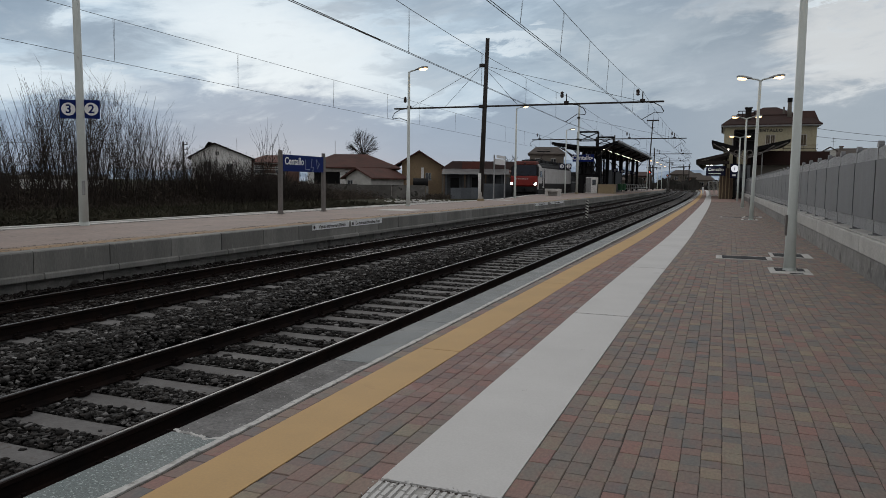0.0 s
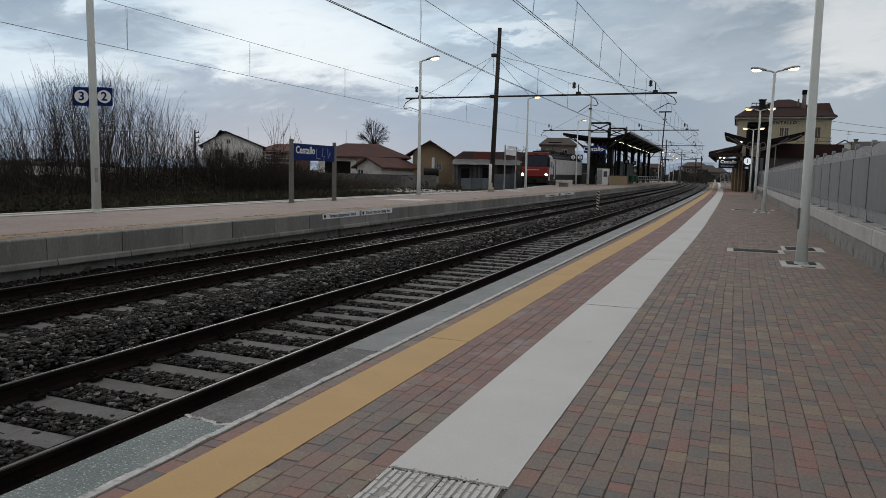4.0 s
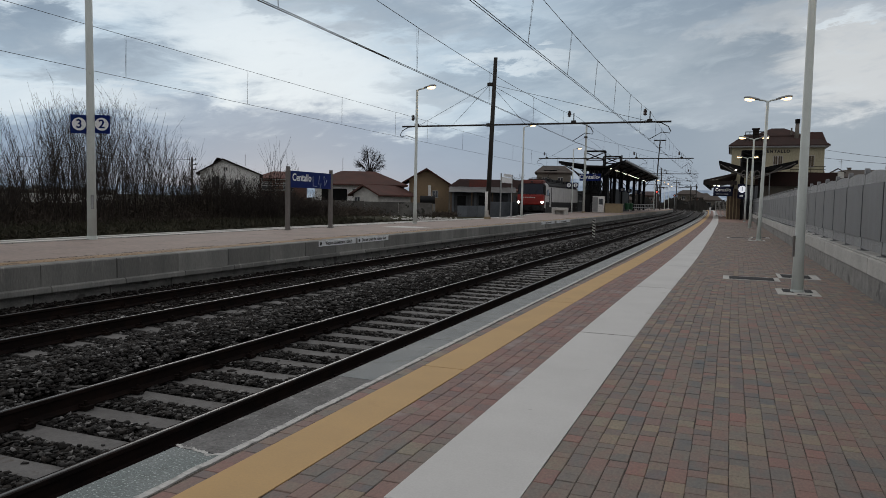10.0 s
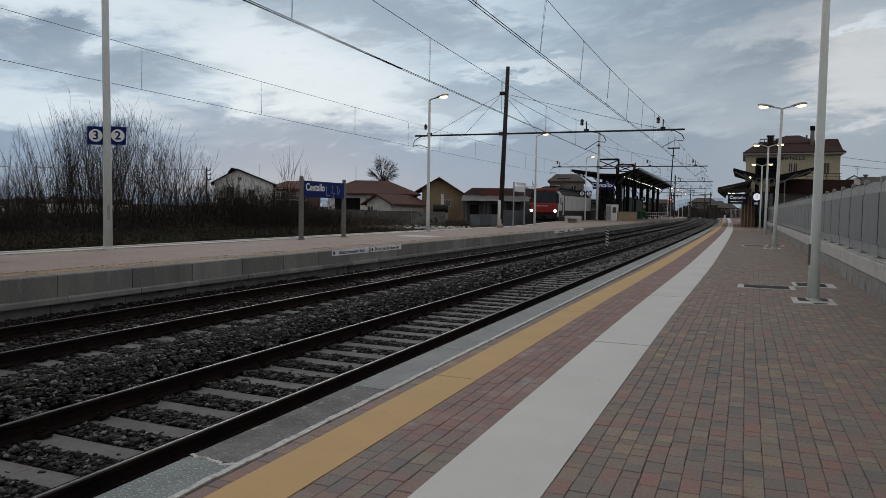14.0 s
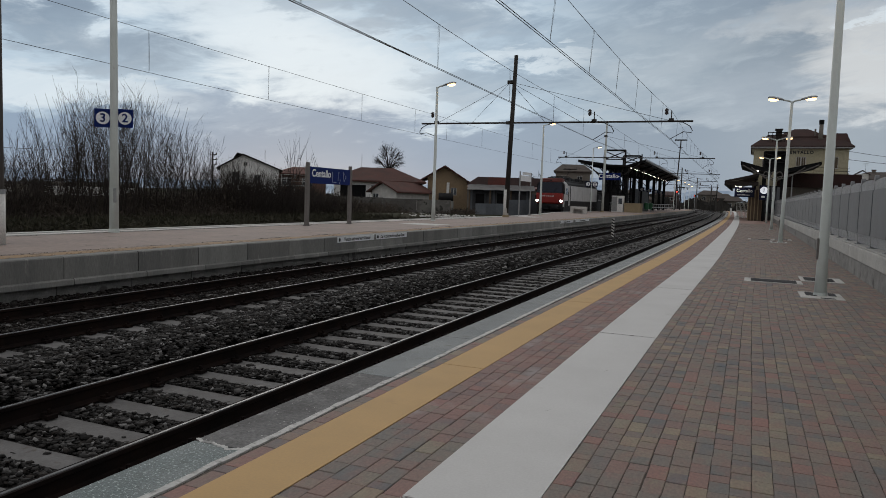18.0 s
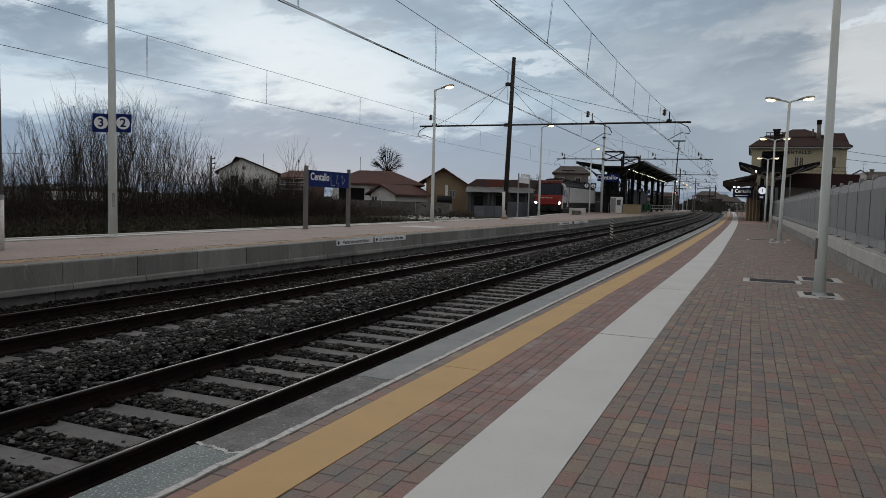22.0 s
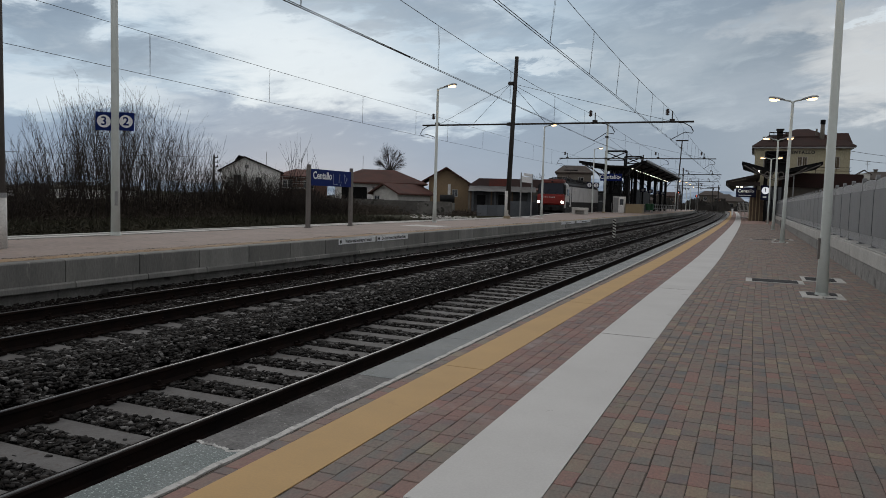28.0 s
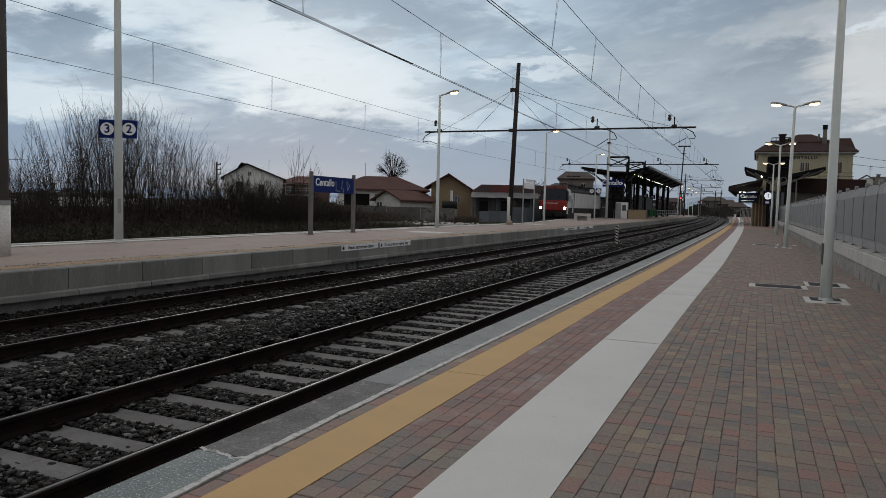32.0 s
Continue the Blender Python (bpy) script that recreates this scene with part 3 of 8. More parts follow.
# ---- ground and distance ----
def make_ground():
    bm = bmesh.new()
    rng = random.Random(3)
    xs = [-3000, -900, -400, -200, -120, -80, -60, -45, -36, -30, -26, -23, -21, -17.9, -15.1, -2, 3, 8, 20, 60, 200, 900, 3000]
    ys = [-600, -100, -30, -8, 0, 8, 14, 20, 26, 32, 38, 46, 56, 70, 90, 120, 160, 240, 400, 900, 3600]
    grid = []
    for y in ys:
        row = []
        for x in xs:
            z = -0.62
            if x <= -20.9 and x > -400 and y > -30 and y < 240:
                z = -0.45 + rng.uniform(-0.1, 0.15) + min(0.25, max(0.0, (-x - 24) * 0.03))
            if x < -100:
                z = -0.4
            row.append(bm.verts.new((x, y, z)))
        grid.append(row)
    for a, b in zip(grid, grid[1:]):
        for i in range(len(xs) - 1):
            bm.faces.new((a[i], a[i + 1], b[i + 1], b[i]))
    ob = part("ground", bm, M["grass"], kind="structure", smooth=True)
    tagged(ob, "rough winter grass and bare soil beside the railway", "ground")


make_ground()


def make_mountains():
    rng = random.Random(11)
    m = glowing("hazy_mountains", (0.18, 0.225, 0.29), 0.85)
    nodes = m.node_tree.nodes
    nodes["Principled BSDF"].inputs["Base Color"].default_value = (0.02, 0.03, 0.04, 1)
    snow, shade = nodes.new("ShaderNodeTexNoise"), nodes.new("ShaderNodeValToRGB")
    snow.inputs["Scale"].default_value, snow.inputs["Detail"].default_value = 0.012, 6
    shade.color_ramp.elements[0].position, shade.color_ramp.elements[1].position = 0.45, 0.62
    shade.color_ramp.elements[0].color, shade.color_ramp.elements[1].color = (0.18, 0.235, 0.315, 1), (0.31, 0.37, 0.45, 1)
    m.node_tree.links.new(nodes.new("ShaderNodeNewGeometry").outputs["Position"], snow.inputs["Vector"])
    m.node_tree.links.new(snow.outputs[0], shade.inputs[0])
    m.node_tree.links.new(shade.outputs[0], nodes["Principled BSDF"].inputs["Emission Color"])
    for k, (dist, top, seed) in enumerate(((3900, 120, 1.3), (3400, 60, 7.7))):
        bm = bmesh.new()
        prev = None
        for i in range(161):
            a = radians(-95 + 150 * i / 160)
            h = top * (0.35 + 0.8 * abs(noise.fractal((a * 5 + seed, seed, 0), 0.8, 2.1, 6)) + 0.25 * noise.noise((a * 2.3, seed, 2)))
            pt = Vector((dist * math.sin(a), dist * math.cos(a), 0))
            cur = (bm.verts.new(pt + Vector((0, 0, -30))), bm.verts.new(pt * 1.04 + Vector((0, 0, max(8, h)))))
            if prev:
                bm.faces.new((prev[0], cur[0], cur[1], prev[1]))
            prev = cur
        ob = part("backdrop", bm, m, kind="structure", smooth=True)
        tagged(ob, "hazy blue mountain range on the horizon", "mountains")


make_mountains()


# ---- railway ----
RAIL = [(-0.07, 0), (0.07, 0), (0.07, 0.012), (0.012, 0.035), (0.012, 0.115), (0.036, 0.13), (0.036, 0.158), (-0.036, 0.158), (-0.036, 0.13), (-0.012, 0.115), (-0.012, 0.035), (-0.07, 0.012)]


def make_bed():
    ys = along(-14, 260)
    bm = sweep(bmesh.new(), [(-16.0, -0.75), (-2.97, -0.75), (-2.97, -0.56), (-3.45, -0.50), (-5.75, -0.50), (-6.3, -0.47), (-7.1, -0.43), (-9.7, -0.43), (-10.3, -0.5), (-10.45, -0.75)], ys)
    ob = part("ballast_bed", bm, M["ballast_bed"], kind="structure")
    tagged(ob, "dark crushed stone bed under the tracks", "ballast")
    bm = sweep(bmesh.new(), [(TRACK3 - 2.2, -0.7), (TRACK3 + 2.2, -0.7), (TRACK3 + 1.7, -0.42), (TRACK3 - 1.7, -0.42)], along(-14, 200), shift=lambda y: 0.4 * bend(y))
    ob = part("ballast_bed", bm, M["ballast_bed"], kind="structure")
    tagged(ob, "dark crushed stone bed under the siding", "ballast")


make_bed()


def sleeper_mesh():
    """A prestressed sleeper: waisted in the middle, sloping sides."""
    bm = bmesh.new()
    rings = []
    for x, w, h in ((-1.3, 0.125, 0.178), (-0.95, 0.125, 0.186), (-0.45, 0.118, 0.184), (0, 0.115, 0.182), (0.45, 0.118, 0.184), (0.95, 0.125, 0.186), (1.3, 0.125, 0.178)):
        rings.append([bm.verts.new((x, s * ww, z)) for s, ww, z in ((-1, w + 0.025, -0.19), (1, w + 0.025, -0.19), (1, w, h - 0.2), (-1, w, h - 0.2))])
    for a, b in zip(rings, rings[1:]):
        for k in range(4):
            bm.faces.new((a[k], b[k], b[(k + 1) % 4], a[(k + 1) % 4]))
    bm.faces.new(rings[0]), bm.faces.new(rings[-1][::-1])
    bmesh.ops.recalc_face_normals(bm, faces=bm.faces[:])
    return bm


def clip_mesh():
    """A rail clip with its bolt."""
    bm = box(bmesh.new(), 0.072, 0.15, -0.05, 0.05, -0.005, 0.03)
    box(bm, 0.05, 0.11, -0.03, 0.03, 0.03, 0.045)
    return tube(bm, [(0.105, 0, 0.04), (0.105, 0, 0.075)], 0.016, 6)


def make_track(name, centre, top, y0, y1, pieces, phase, label, shift=bend, pitch=0.6):
    t = thing(name, 0, 0, 0, label, "railway track", "railway tracks")
    for s in (-1, 1):
        xc = centre + s * 0.7525
        ys = along(y0, y1)
        bm = sweep(bmesh.new(), [(xc + x, top - 0.16 + z) for x, z in RAIL], ys, shift=shift)
        part("rail", bm, M["rail_side"], t, "rusty steel rail with a worn bright head")
        bm = sweep(bmesh.new(), [(xc - 0.012, top - 0.004), (xc + 0.019, top - 0.004), (xc + 0.014, top + 0.003), (xc - 0.009, top + 0.003)], ys, shift=shift)
        part("rail_head", bm, M["rail_top"], t, "polished running surface")
    me, clips = mesh_of(sleeper_mesh(), "sleeper", M["sleeper"]), mesh_of(clip_mesh(), "rail_clip", M["rail_side"])
    rest = bmesh.new()
    n, y = 0, y0 + phase
    rng = random.Random(5)
    while y < y1:
        m = pose(centre + shift(y), y, top - 0.158 + rise(y), 0, 0, rng.uniform(-0.7, 0.7))
        if n < pieces and y > 0.0:
            sl = shared("sleeper", me, t, m)
            n += 1
            if y < 16:
                for s in (-1, 1):
                    for side in (-1, 1):
                        shared("rail_clip", clips, sl, pose(s * 0.7525, 0, 0, 0, 0, 0 if side > 0 else 180))
        else:
            k = len(rest.verts)
            rest.from_mesh(me)
            rest.verts.ensure_lookup_table()
            bmesh.ops.transform(rest, matrix=m, verts=rest.verts[k:])
        y += pitch
    part("sleepers", rest, M["sleeper"], t, "far concrete sleepers", kind="stuff")
    return t


make_track("railway_track", TRACK1, RAIL1, -10, 250, 230, 0.38, "bright-topped steel rails on concrete sleepers in dark ballast")
make_track("railway_track", TRACK2, RAIL2, -10, 250, 160, 0.38, "steel rails on half buried concrete sleepers")
make_track("railway_track", TRACK3, RAIL2, -10, 190, 0, 0.1, "siding track behind the island platform", shift=lambda y: 0.4 * bend(y))


def make_stones():
    """Ballast as loose stones: many small angular lumps, in a few fields by distance."""
    rg = np.random.default_rng(4)
    v = np.array([(x, y, z) for x in (-1, 1) for y in (-1, 1) for z in (-1, 1)]) * 0.62
    f = np.array([(0, 1, 3), (0, 3, 2), (4, 6, 7), (4, 7, 5), (0, 4, 5), (0, 5, 1), (2, 3, 7), (2, 7, 6), (0, 2, 6), (0, 6, 4), (1, 5, 7), (1, 7, 3)])
    kinds = [v * rg.uniform(0.45, 1.35, (8, 3)) for _ in range(20)]

    def top_of(x, y):
        """The height of the bed, heaped between the tracks and low between the rails."""
        z = np.full_like(x, -0.485)
        z = z + np.clip((-6.7 - x) / 0.6, 0, 1) * 0.065
        mid = np.exp(-((x + 6.3) / 0.5) ** 2)
        z = z + 0.20 * mid
        z = z + 0.02 * np.exp(-((x + 7.1) / 0.2) ** 2)
        z = np.where(x < -7.95, -0.40, z)
        z = np.where(x < -9.5, -0.40 + (-9.5 - x) * 0.12, z)
        z = np.where((np.abs(x - TRACK1) < 0.7), np.where(y < 8, -0.472, -0.488), z)
        return z

    for y0, y1, x0, x1, per, lo, hi in ((-10.0, 1.2, -10.16, -3.3, 300, 0.025, 0.045), (1.0, 8.0, -5.9, -3.3, 1700, 0.016, 0.034), (1.5, 9.0, -7.7, -5.9, 1600, 0.017, 0.036), (3.5, 16.0, -10.16, -7.7, 900, 0.019, 0.04), (8.0, 18.0, -7.7, -3.3, 900, 0.02, 0.042), (16.0, 36.0, -10.05, -3.4, 200, 0.032, 0.06), (36.0, 72.0, -10.05, -3.4, 95, 0.045, 0.085)):
        n = int((y1 - y0) * (x1 - x0) * per)
        x, y = rg.uniform(x0, x1, n), rg.uniform(y0, y1, n)
        r = rg.uniform(lo, hi, n) * rg.uniform(0.7, 1.15, n)
        z = top_of(x, y) + rg.uniform(-0.03, 0.025, n) - r * 0.2
        # keep sleepers and rails mostly clear
        keep = np.ones(n, bool)
        for c, step, ph in ((TRACK1, 0.6, 0.38), (TRACK2, 0.6, 0.38)):
            d = np.abs(x - c)
            near_rail = np.abs(d - 0.7525) < 0.085
            q = (y + 10 - ph + step / 2) % step - step / 2
            on = (np.abs(q) < 0.13 + r * 0.6) & (d < (1.25 if c == TRACK1 else 1.16)) & (rg.uniform(0, 1, n) > np.where(c == TRACK1, 0.006, np.where(x > -7.3, 0.3, np.where(x > -7.58, 0.05, np.where(x > -7.95, 0.35, 1.1)))))
            keep &= ~near_rail & ~on
        keep &= x > -10.16
        x, y, z, r = x[keep], y[keep], z[keep], r[keep]
        n = len(x)
        pick = rg.integers(0, 20, n)
        ang = rg.uniform(0, 2 * np.pi, n)
        flat = rg.uniform(0.28, 0.7, n)
        tilt = rg.uniform(-0.6, 0.6, n)
        base = np.array(kinds)[pick]
        bx, by, bz = base[..., 0] * rg.uniform(0.9, 2.1, (n, 1)), base[..., 1], base[..., 2] * flat[:, None]
        by, bz = by * np.cos(tilt)[:, None] - bz * np.sin(tilt)[:, None], by * np.sin(tilt)[:, None] + bz * np.cos(tilt)[:, None]
        c, s = np.cos(ang)[:, None], np.sin(ang)[:, None]
        co = np.stack([(bx * c - by * s) * r[:, None] + x[:, None], (bx * s + by * c) * r[:, None] + y[:, None], bz * r[:, None] + z[:, None]], -1).reshape(-1, 3)
        co[:, 0] += np.repeat(np.array([bend(t) for t in y]), 8)
        fa = (f[None] + (np.arange(n) * 8)[:, None, None]).reshape(-1)
        me = bpy.data.meshes.new("ballast_stones")
        me.vertices.add(n * 8)
        me.vertices.foreach_set("co", co.ravel())
        me.loops.add(len(fa))
        me.loops.foreach_set("vertex_index", fa)
        me.polygons.add(n * 12)
        me.polygons.foreach_set("loop_start", np.arange(0, n * 36, 3))
        me.update(calc_edges=True)
        me.materials.append(M["ballast_soiled" if x1 <= -7.7 else "ballast"])
        tagged(new("ballast_stones", me), "oily black stones round the second track" if x1 <= -7.7 else "loose dark crushed stones with a few pale ones", "ballast", kind="stuff")


make_stones()


# ---- platform 1: paving in strips ----
EDGE, LINE, YEL0, YEL1, WHI0, WHI1, WALL = -2.97, -2.615, -2.45, -2.065, -1.512, -0.888, 2.22
P1_END = 190


def make_platform_1():
    ys = along(-14, P1_END)
    ob = part("platform_1", slab(EDGE + 0.02, 2.4, -1.0, -0.045, ys), M["concrete"], kind="structure")
    tagged(ob, "low platform body of grey concrete", "platform")
    ob = part("pavement_bed", sweep(bmesh.new(), [(EDGE + 0.1, -0.045), (2.35, -0.045), (2.35, -0.009), (EDGE + 0.1, -0.009)], ys), M["joint"], kind="structure")
    tagged(ob, "dark sand bed in the paving joints", "pavement")
    # sand that fills the joints unevenly where the camera stands near
    co, fa, nx = [], [], 92
    for j in range(150):
        y = 1.6 + 0.09 * j
        for i in range(nx):
            x = LINE + 0.05 + (2.33 - LINE - 0.05) * i / (nx - 1)
            k = 0.5 + 0.9 * noise.noise((x * 7.0, y * 5.0, 3.0)) + 0.5 * noise.noise((x * 23.0, y * 19.0, 8.0))
            co.append((x + pave(y), y, -0.0085 + 0.0062 * min(1.0, max(0.0, k))))
    for j in range(149):
        for i in range(nx - 1):
            fa.append((j * nx + i, j * nx + i + 1, (j + 1) * nx + i + 1, (j + 1) * nx + i))
    me = bpy.data.meshes.new("joint_sand")
    me.from_pydata(co, [], fa)
    me.materials.append(M["joint"])
    tagged(new("pavement_bed", me), "uneven dark sand in the paving joints", "pavement", kind="structure")
    edge = tagged(new("platform_edge"), "weathered concrete coping along the platform edge", "kerb", kind="structure")
    lens = (4.05, 1.9, 1.86, 3.6, 3.1, 4.05)
    y, k = -0.75 - 3 * 4.05, -3
    while y < 150:
        ln = 4.05 if k < 0 else lens[k] if k < 6 else 3.6
        y1 = y + ln
        sub = along(y + 0.006, y1 - 0.006)
        bm = sweep(bmesh.new(), [(EDGE, -0.30), (LINE, -0.30), (LINE, 0.0), (EDGE + 0.025, 0.0), (EDGE, -0.02)], sub)
        part("coping_slab", bm, M["coping_dark"] if k == 1 else M["coping_teal"] if k < 1 else M["coping"], edge, "darker mended coping slab" if k == 1 else "")
        y, k = y1, k + 1
    bm, a, b = bmesh.new(), [], []
    for i in range(61):
        f = i / 60
        x = EDGE + 0.012 + (LINE + 0.02 - EDGE - 0.012) * f
        yc = 3.33 + 0.035 * noise.noise((x * 14.0, 4.0, 2.0)) + 0.012 * noise.noise((x * 60.0, 4.0, 6.0)) - 0.06 * f + 0.05 * f ** 6
        a.append(bm.verts.new((x, yc - 0.012 - 0.012 * abs(noise.noise((x * 45.0, 7.0, 1.0))) - 0.012 * f, 0.0015)))
        b.append(bm.verts.new((x, yc + 0.008 + 0.02 * abs(noise.noise((x * 38.0, 2.0, 5.0))), 0.0015)))
    for i in range(60):
        bm.faces.new((a[i], a[i + 1], b[i + 1], b[i]))
    part("mortar_seam", bm, M["white_line"], edge, "ragged pale mortar along the joint")
    bm, prev, rng = bmesh.new(), None, random.Random(2)
    y = -13.9
    while y < 140:
        a, b = LINE + 0.004 - rng.uniform(0, 0.016), LINE + 0.050 - rng.uniform(0, 0.014)
        cur = [bm.verts.new((x + bend(y), y, z)) for x, z in ((a, -0.02), (a, 0.0022), (b, 0.0022), (b, -0.02))]
        if prev:
            for k in range(3):
                bm.faces.new((prev[k], prev[k + 1], cur[k + 1], cur[k]))
        prev = cur
        y += 0.09 if 0 < y < 20 else 2.0 if y >= 20 else 0.3
    bmesh.ops.recalc_face_normals(bm, faces=bm.faces[:])
    ob = part("white_edge_line", bm, M["white_line"], kind="structure")
    tagged(ob, "narrow worn white line beside the coping", "marking")
    strip = tagged(new("yellow_strip"), "yellow safety strip of smooth slabs", "marking", kind="structure")
    y = -3.53 - 9.4
    while y < P1_END - 4:
        part("yellow_slab", slab(YEL0 + 0.002, YEL1 - 0.002, -0.04, 0.002, along(y + 0.006, y + 4.694), shift=pave), M["yellow"], strip)
        y += 4.7
    strip = tagged(new("pale_strip"), "pale grey smooth guide strip along the platform", "paving", kind="structure")
    y = 3.14
    while y < P1_END - 5:
        part("pale_slab", slab(WHI0 + 0.002, WHI1 - 0.002, -0.04, 0.004, along(y + 0.007, y + 5.063), shift=pave), M["tactile"], strip)
        y += 5.07
    for y in (8.21, 13.28):
        bm, a, b = bmesh.new(), [], []
        for i in range(41):
            x = WHI0 + 0.01 + (WHI1 - WHI0 - 0.02) * i / 40
            w = 0.006 + 0.016 * max(0.0, noise.noise((x * 17.0, y, 3.0)))
            yc = y + 0.01 * noise.noise((x * 8.0, y, 9.0))
            a.append(bm.verts.new((x + pave(y), yc - w, 0.0055))), b.append(bm.verts.new((x + pave(y), yc + w, 0.0055)))
        for i in range(40):
            bm.faces.new((a[i], a[i + 1], b[i + 1], b[i]))
        part("joint_dirt", bm, M["joint"], strip, "dark dirt in the slab joint")
    for x, y, ln, an in ((-1.12, 6.3, 0.10, 64), (-1.26, 4.9, 0.07, 52)):
        bm, a, b = bmesh.new(), [], []
        for i in range(13):
            w = 0.0011 * math.sin(math.pi * (i + 0.5) / 13)
            o = 0.006 * noise.noise((i * 0.4, x, y))
            a.append(bm.verts.new((ln * i / 12, o - w, 0))), b.append(bm.verts.new((ln * i / 12, o + w, 0)))
        for i in range(12):
            bm.faces.new((a[i], a[i + 1], b[i + 1], b[i]))
        part("scratch", bm, M["joint"], strip, "short dark scratch").matrix_basis = pose(x, y, 0.0056, 0, 0, an)


make_platform_1()


def make_tactile():
    """The ribbed plates at the near end of the pale strip, cracked and crumbling."""
    strip = tagged(new("ribbed_tiles"), "broken ribbed tactile tiles of pale concrete", "paving", kind="structure")
    rng = random.Random(6)
    for j in range(5):
        for i in range(2):
            base, bm = box(bmesh.new(), -0.147, 0.147, -0.147, 0.147, -0.04, -0.003), bmesh.new()
            turn = rng.uniform(-2.5, 2.5)
            for k in range(8):
                x, y = -0.13 + k * 0.037, -0.145
                while y < 0.14:
                    ln = rng.uniform(0.03, 0.16)
                    e = min(0.145, y + ln)
                    if rng.random() < 0.94 and e - y > 0.01:
                        w = rng.uniform(0.009, 0.0125)
                        box(bm, x - w, x + w, y, e, -0.006, rng.uniform(0.003, 0.007))
                    y = e + rng.uniform(0.002, 0.012)
            ob = part("ribbed_tile", base, M["cap_concrete"], strip)
            part("ribs", bm, M["tactile"], ob, "raised pale ribs")
            ob.matrix_basis = pose(WHI0 + 0.15 + 0.302 * i, 2.975 - 0.302 * j, rng.uniform(-0.003, 0.0), rng.uniform(-0.6, 0.6), rng.uniform(-0.6, 0.6), turn)
    chips = bmesh.new()
    for k in range(100):
        x, y = (rng.uniform(WHI0, WHI1), 3.13 + rng.gauss(0, 0.02)) if k < 90 else (WHI0 - abs(rng.gauss(0, 0.012)), rng.uniform(2.3, 3.15))
        r = rng.uniform(0.003, 0.009)
        n = len(chips.verts)
        bmesh.ops.create_cube(chips, size=1.0, matrix=pose(x, y, 0.004, rng.uniform(0, 60), rng.uniform(0, 60), rng.uniform(0, 180)) @ Matrix.Diagonal((r * 1.8, r, r * 0.6, 1)))
    tagged(part("concrete_chips", chips, M["tactile"], kind="stuff"), "crumbs of broken pale concrete", "debris")


make_tactile()


def paver_rows(x0, x1, y0, y1, rng):
    """Columns of pavers along the platform: (x, y, width, length)."""
    n = max(1, round((x1 - x0) / 0.1068))
    w = (x1 - x0) / n
    for i in range(n):
        y = y0 - rng.uniform(0, 0.2)
        while y < y1:
            ln = rng.choice((0.09, 0.107, 0.107, 0.128, 0.15, 0.16, 0.185, 0.213, 0.213))
            yield x0 + w * (i + 0.5), y + ln / 2, w, ln
            y += ln


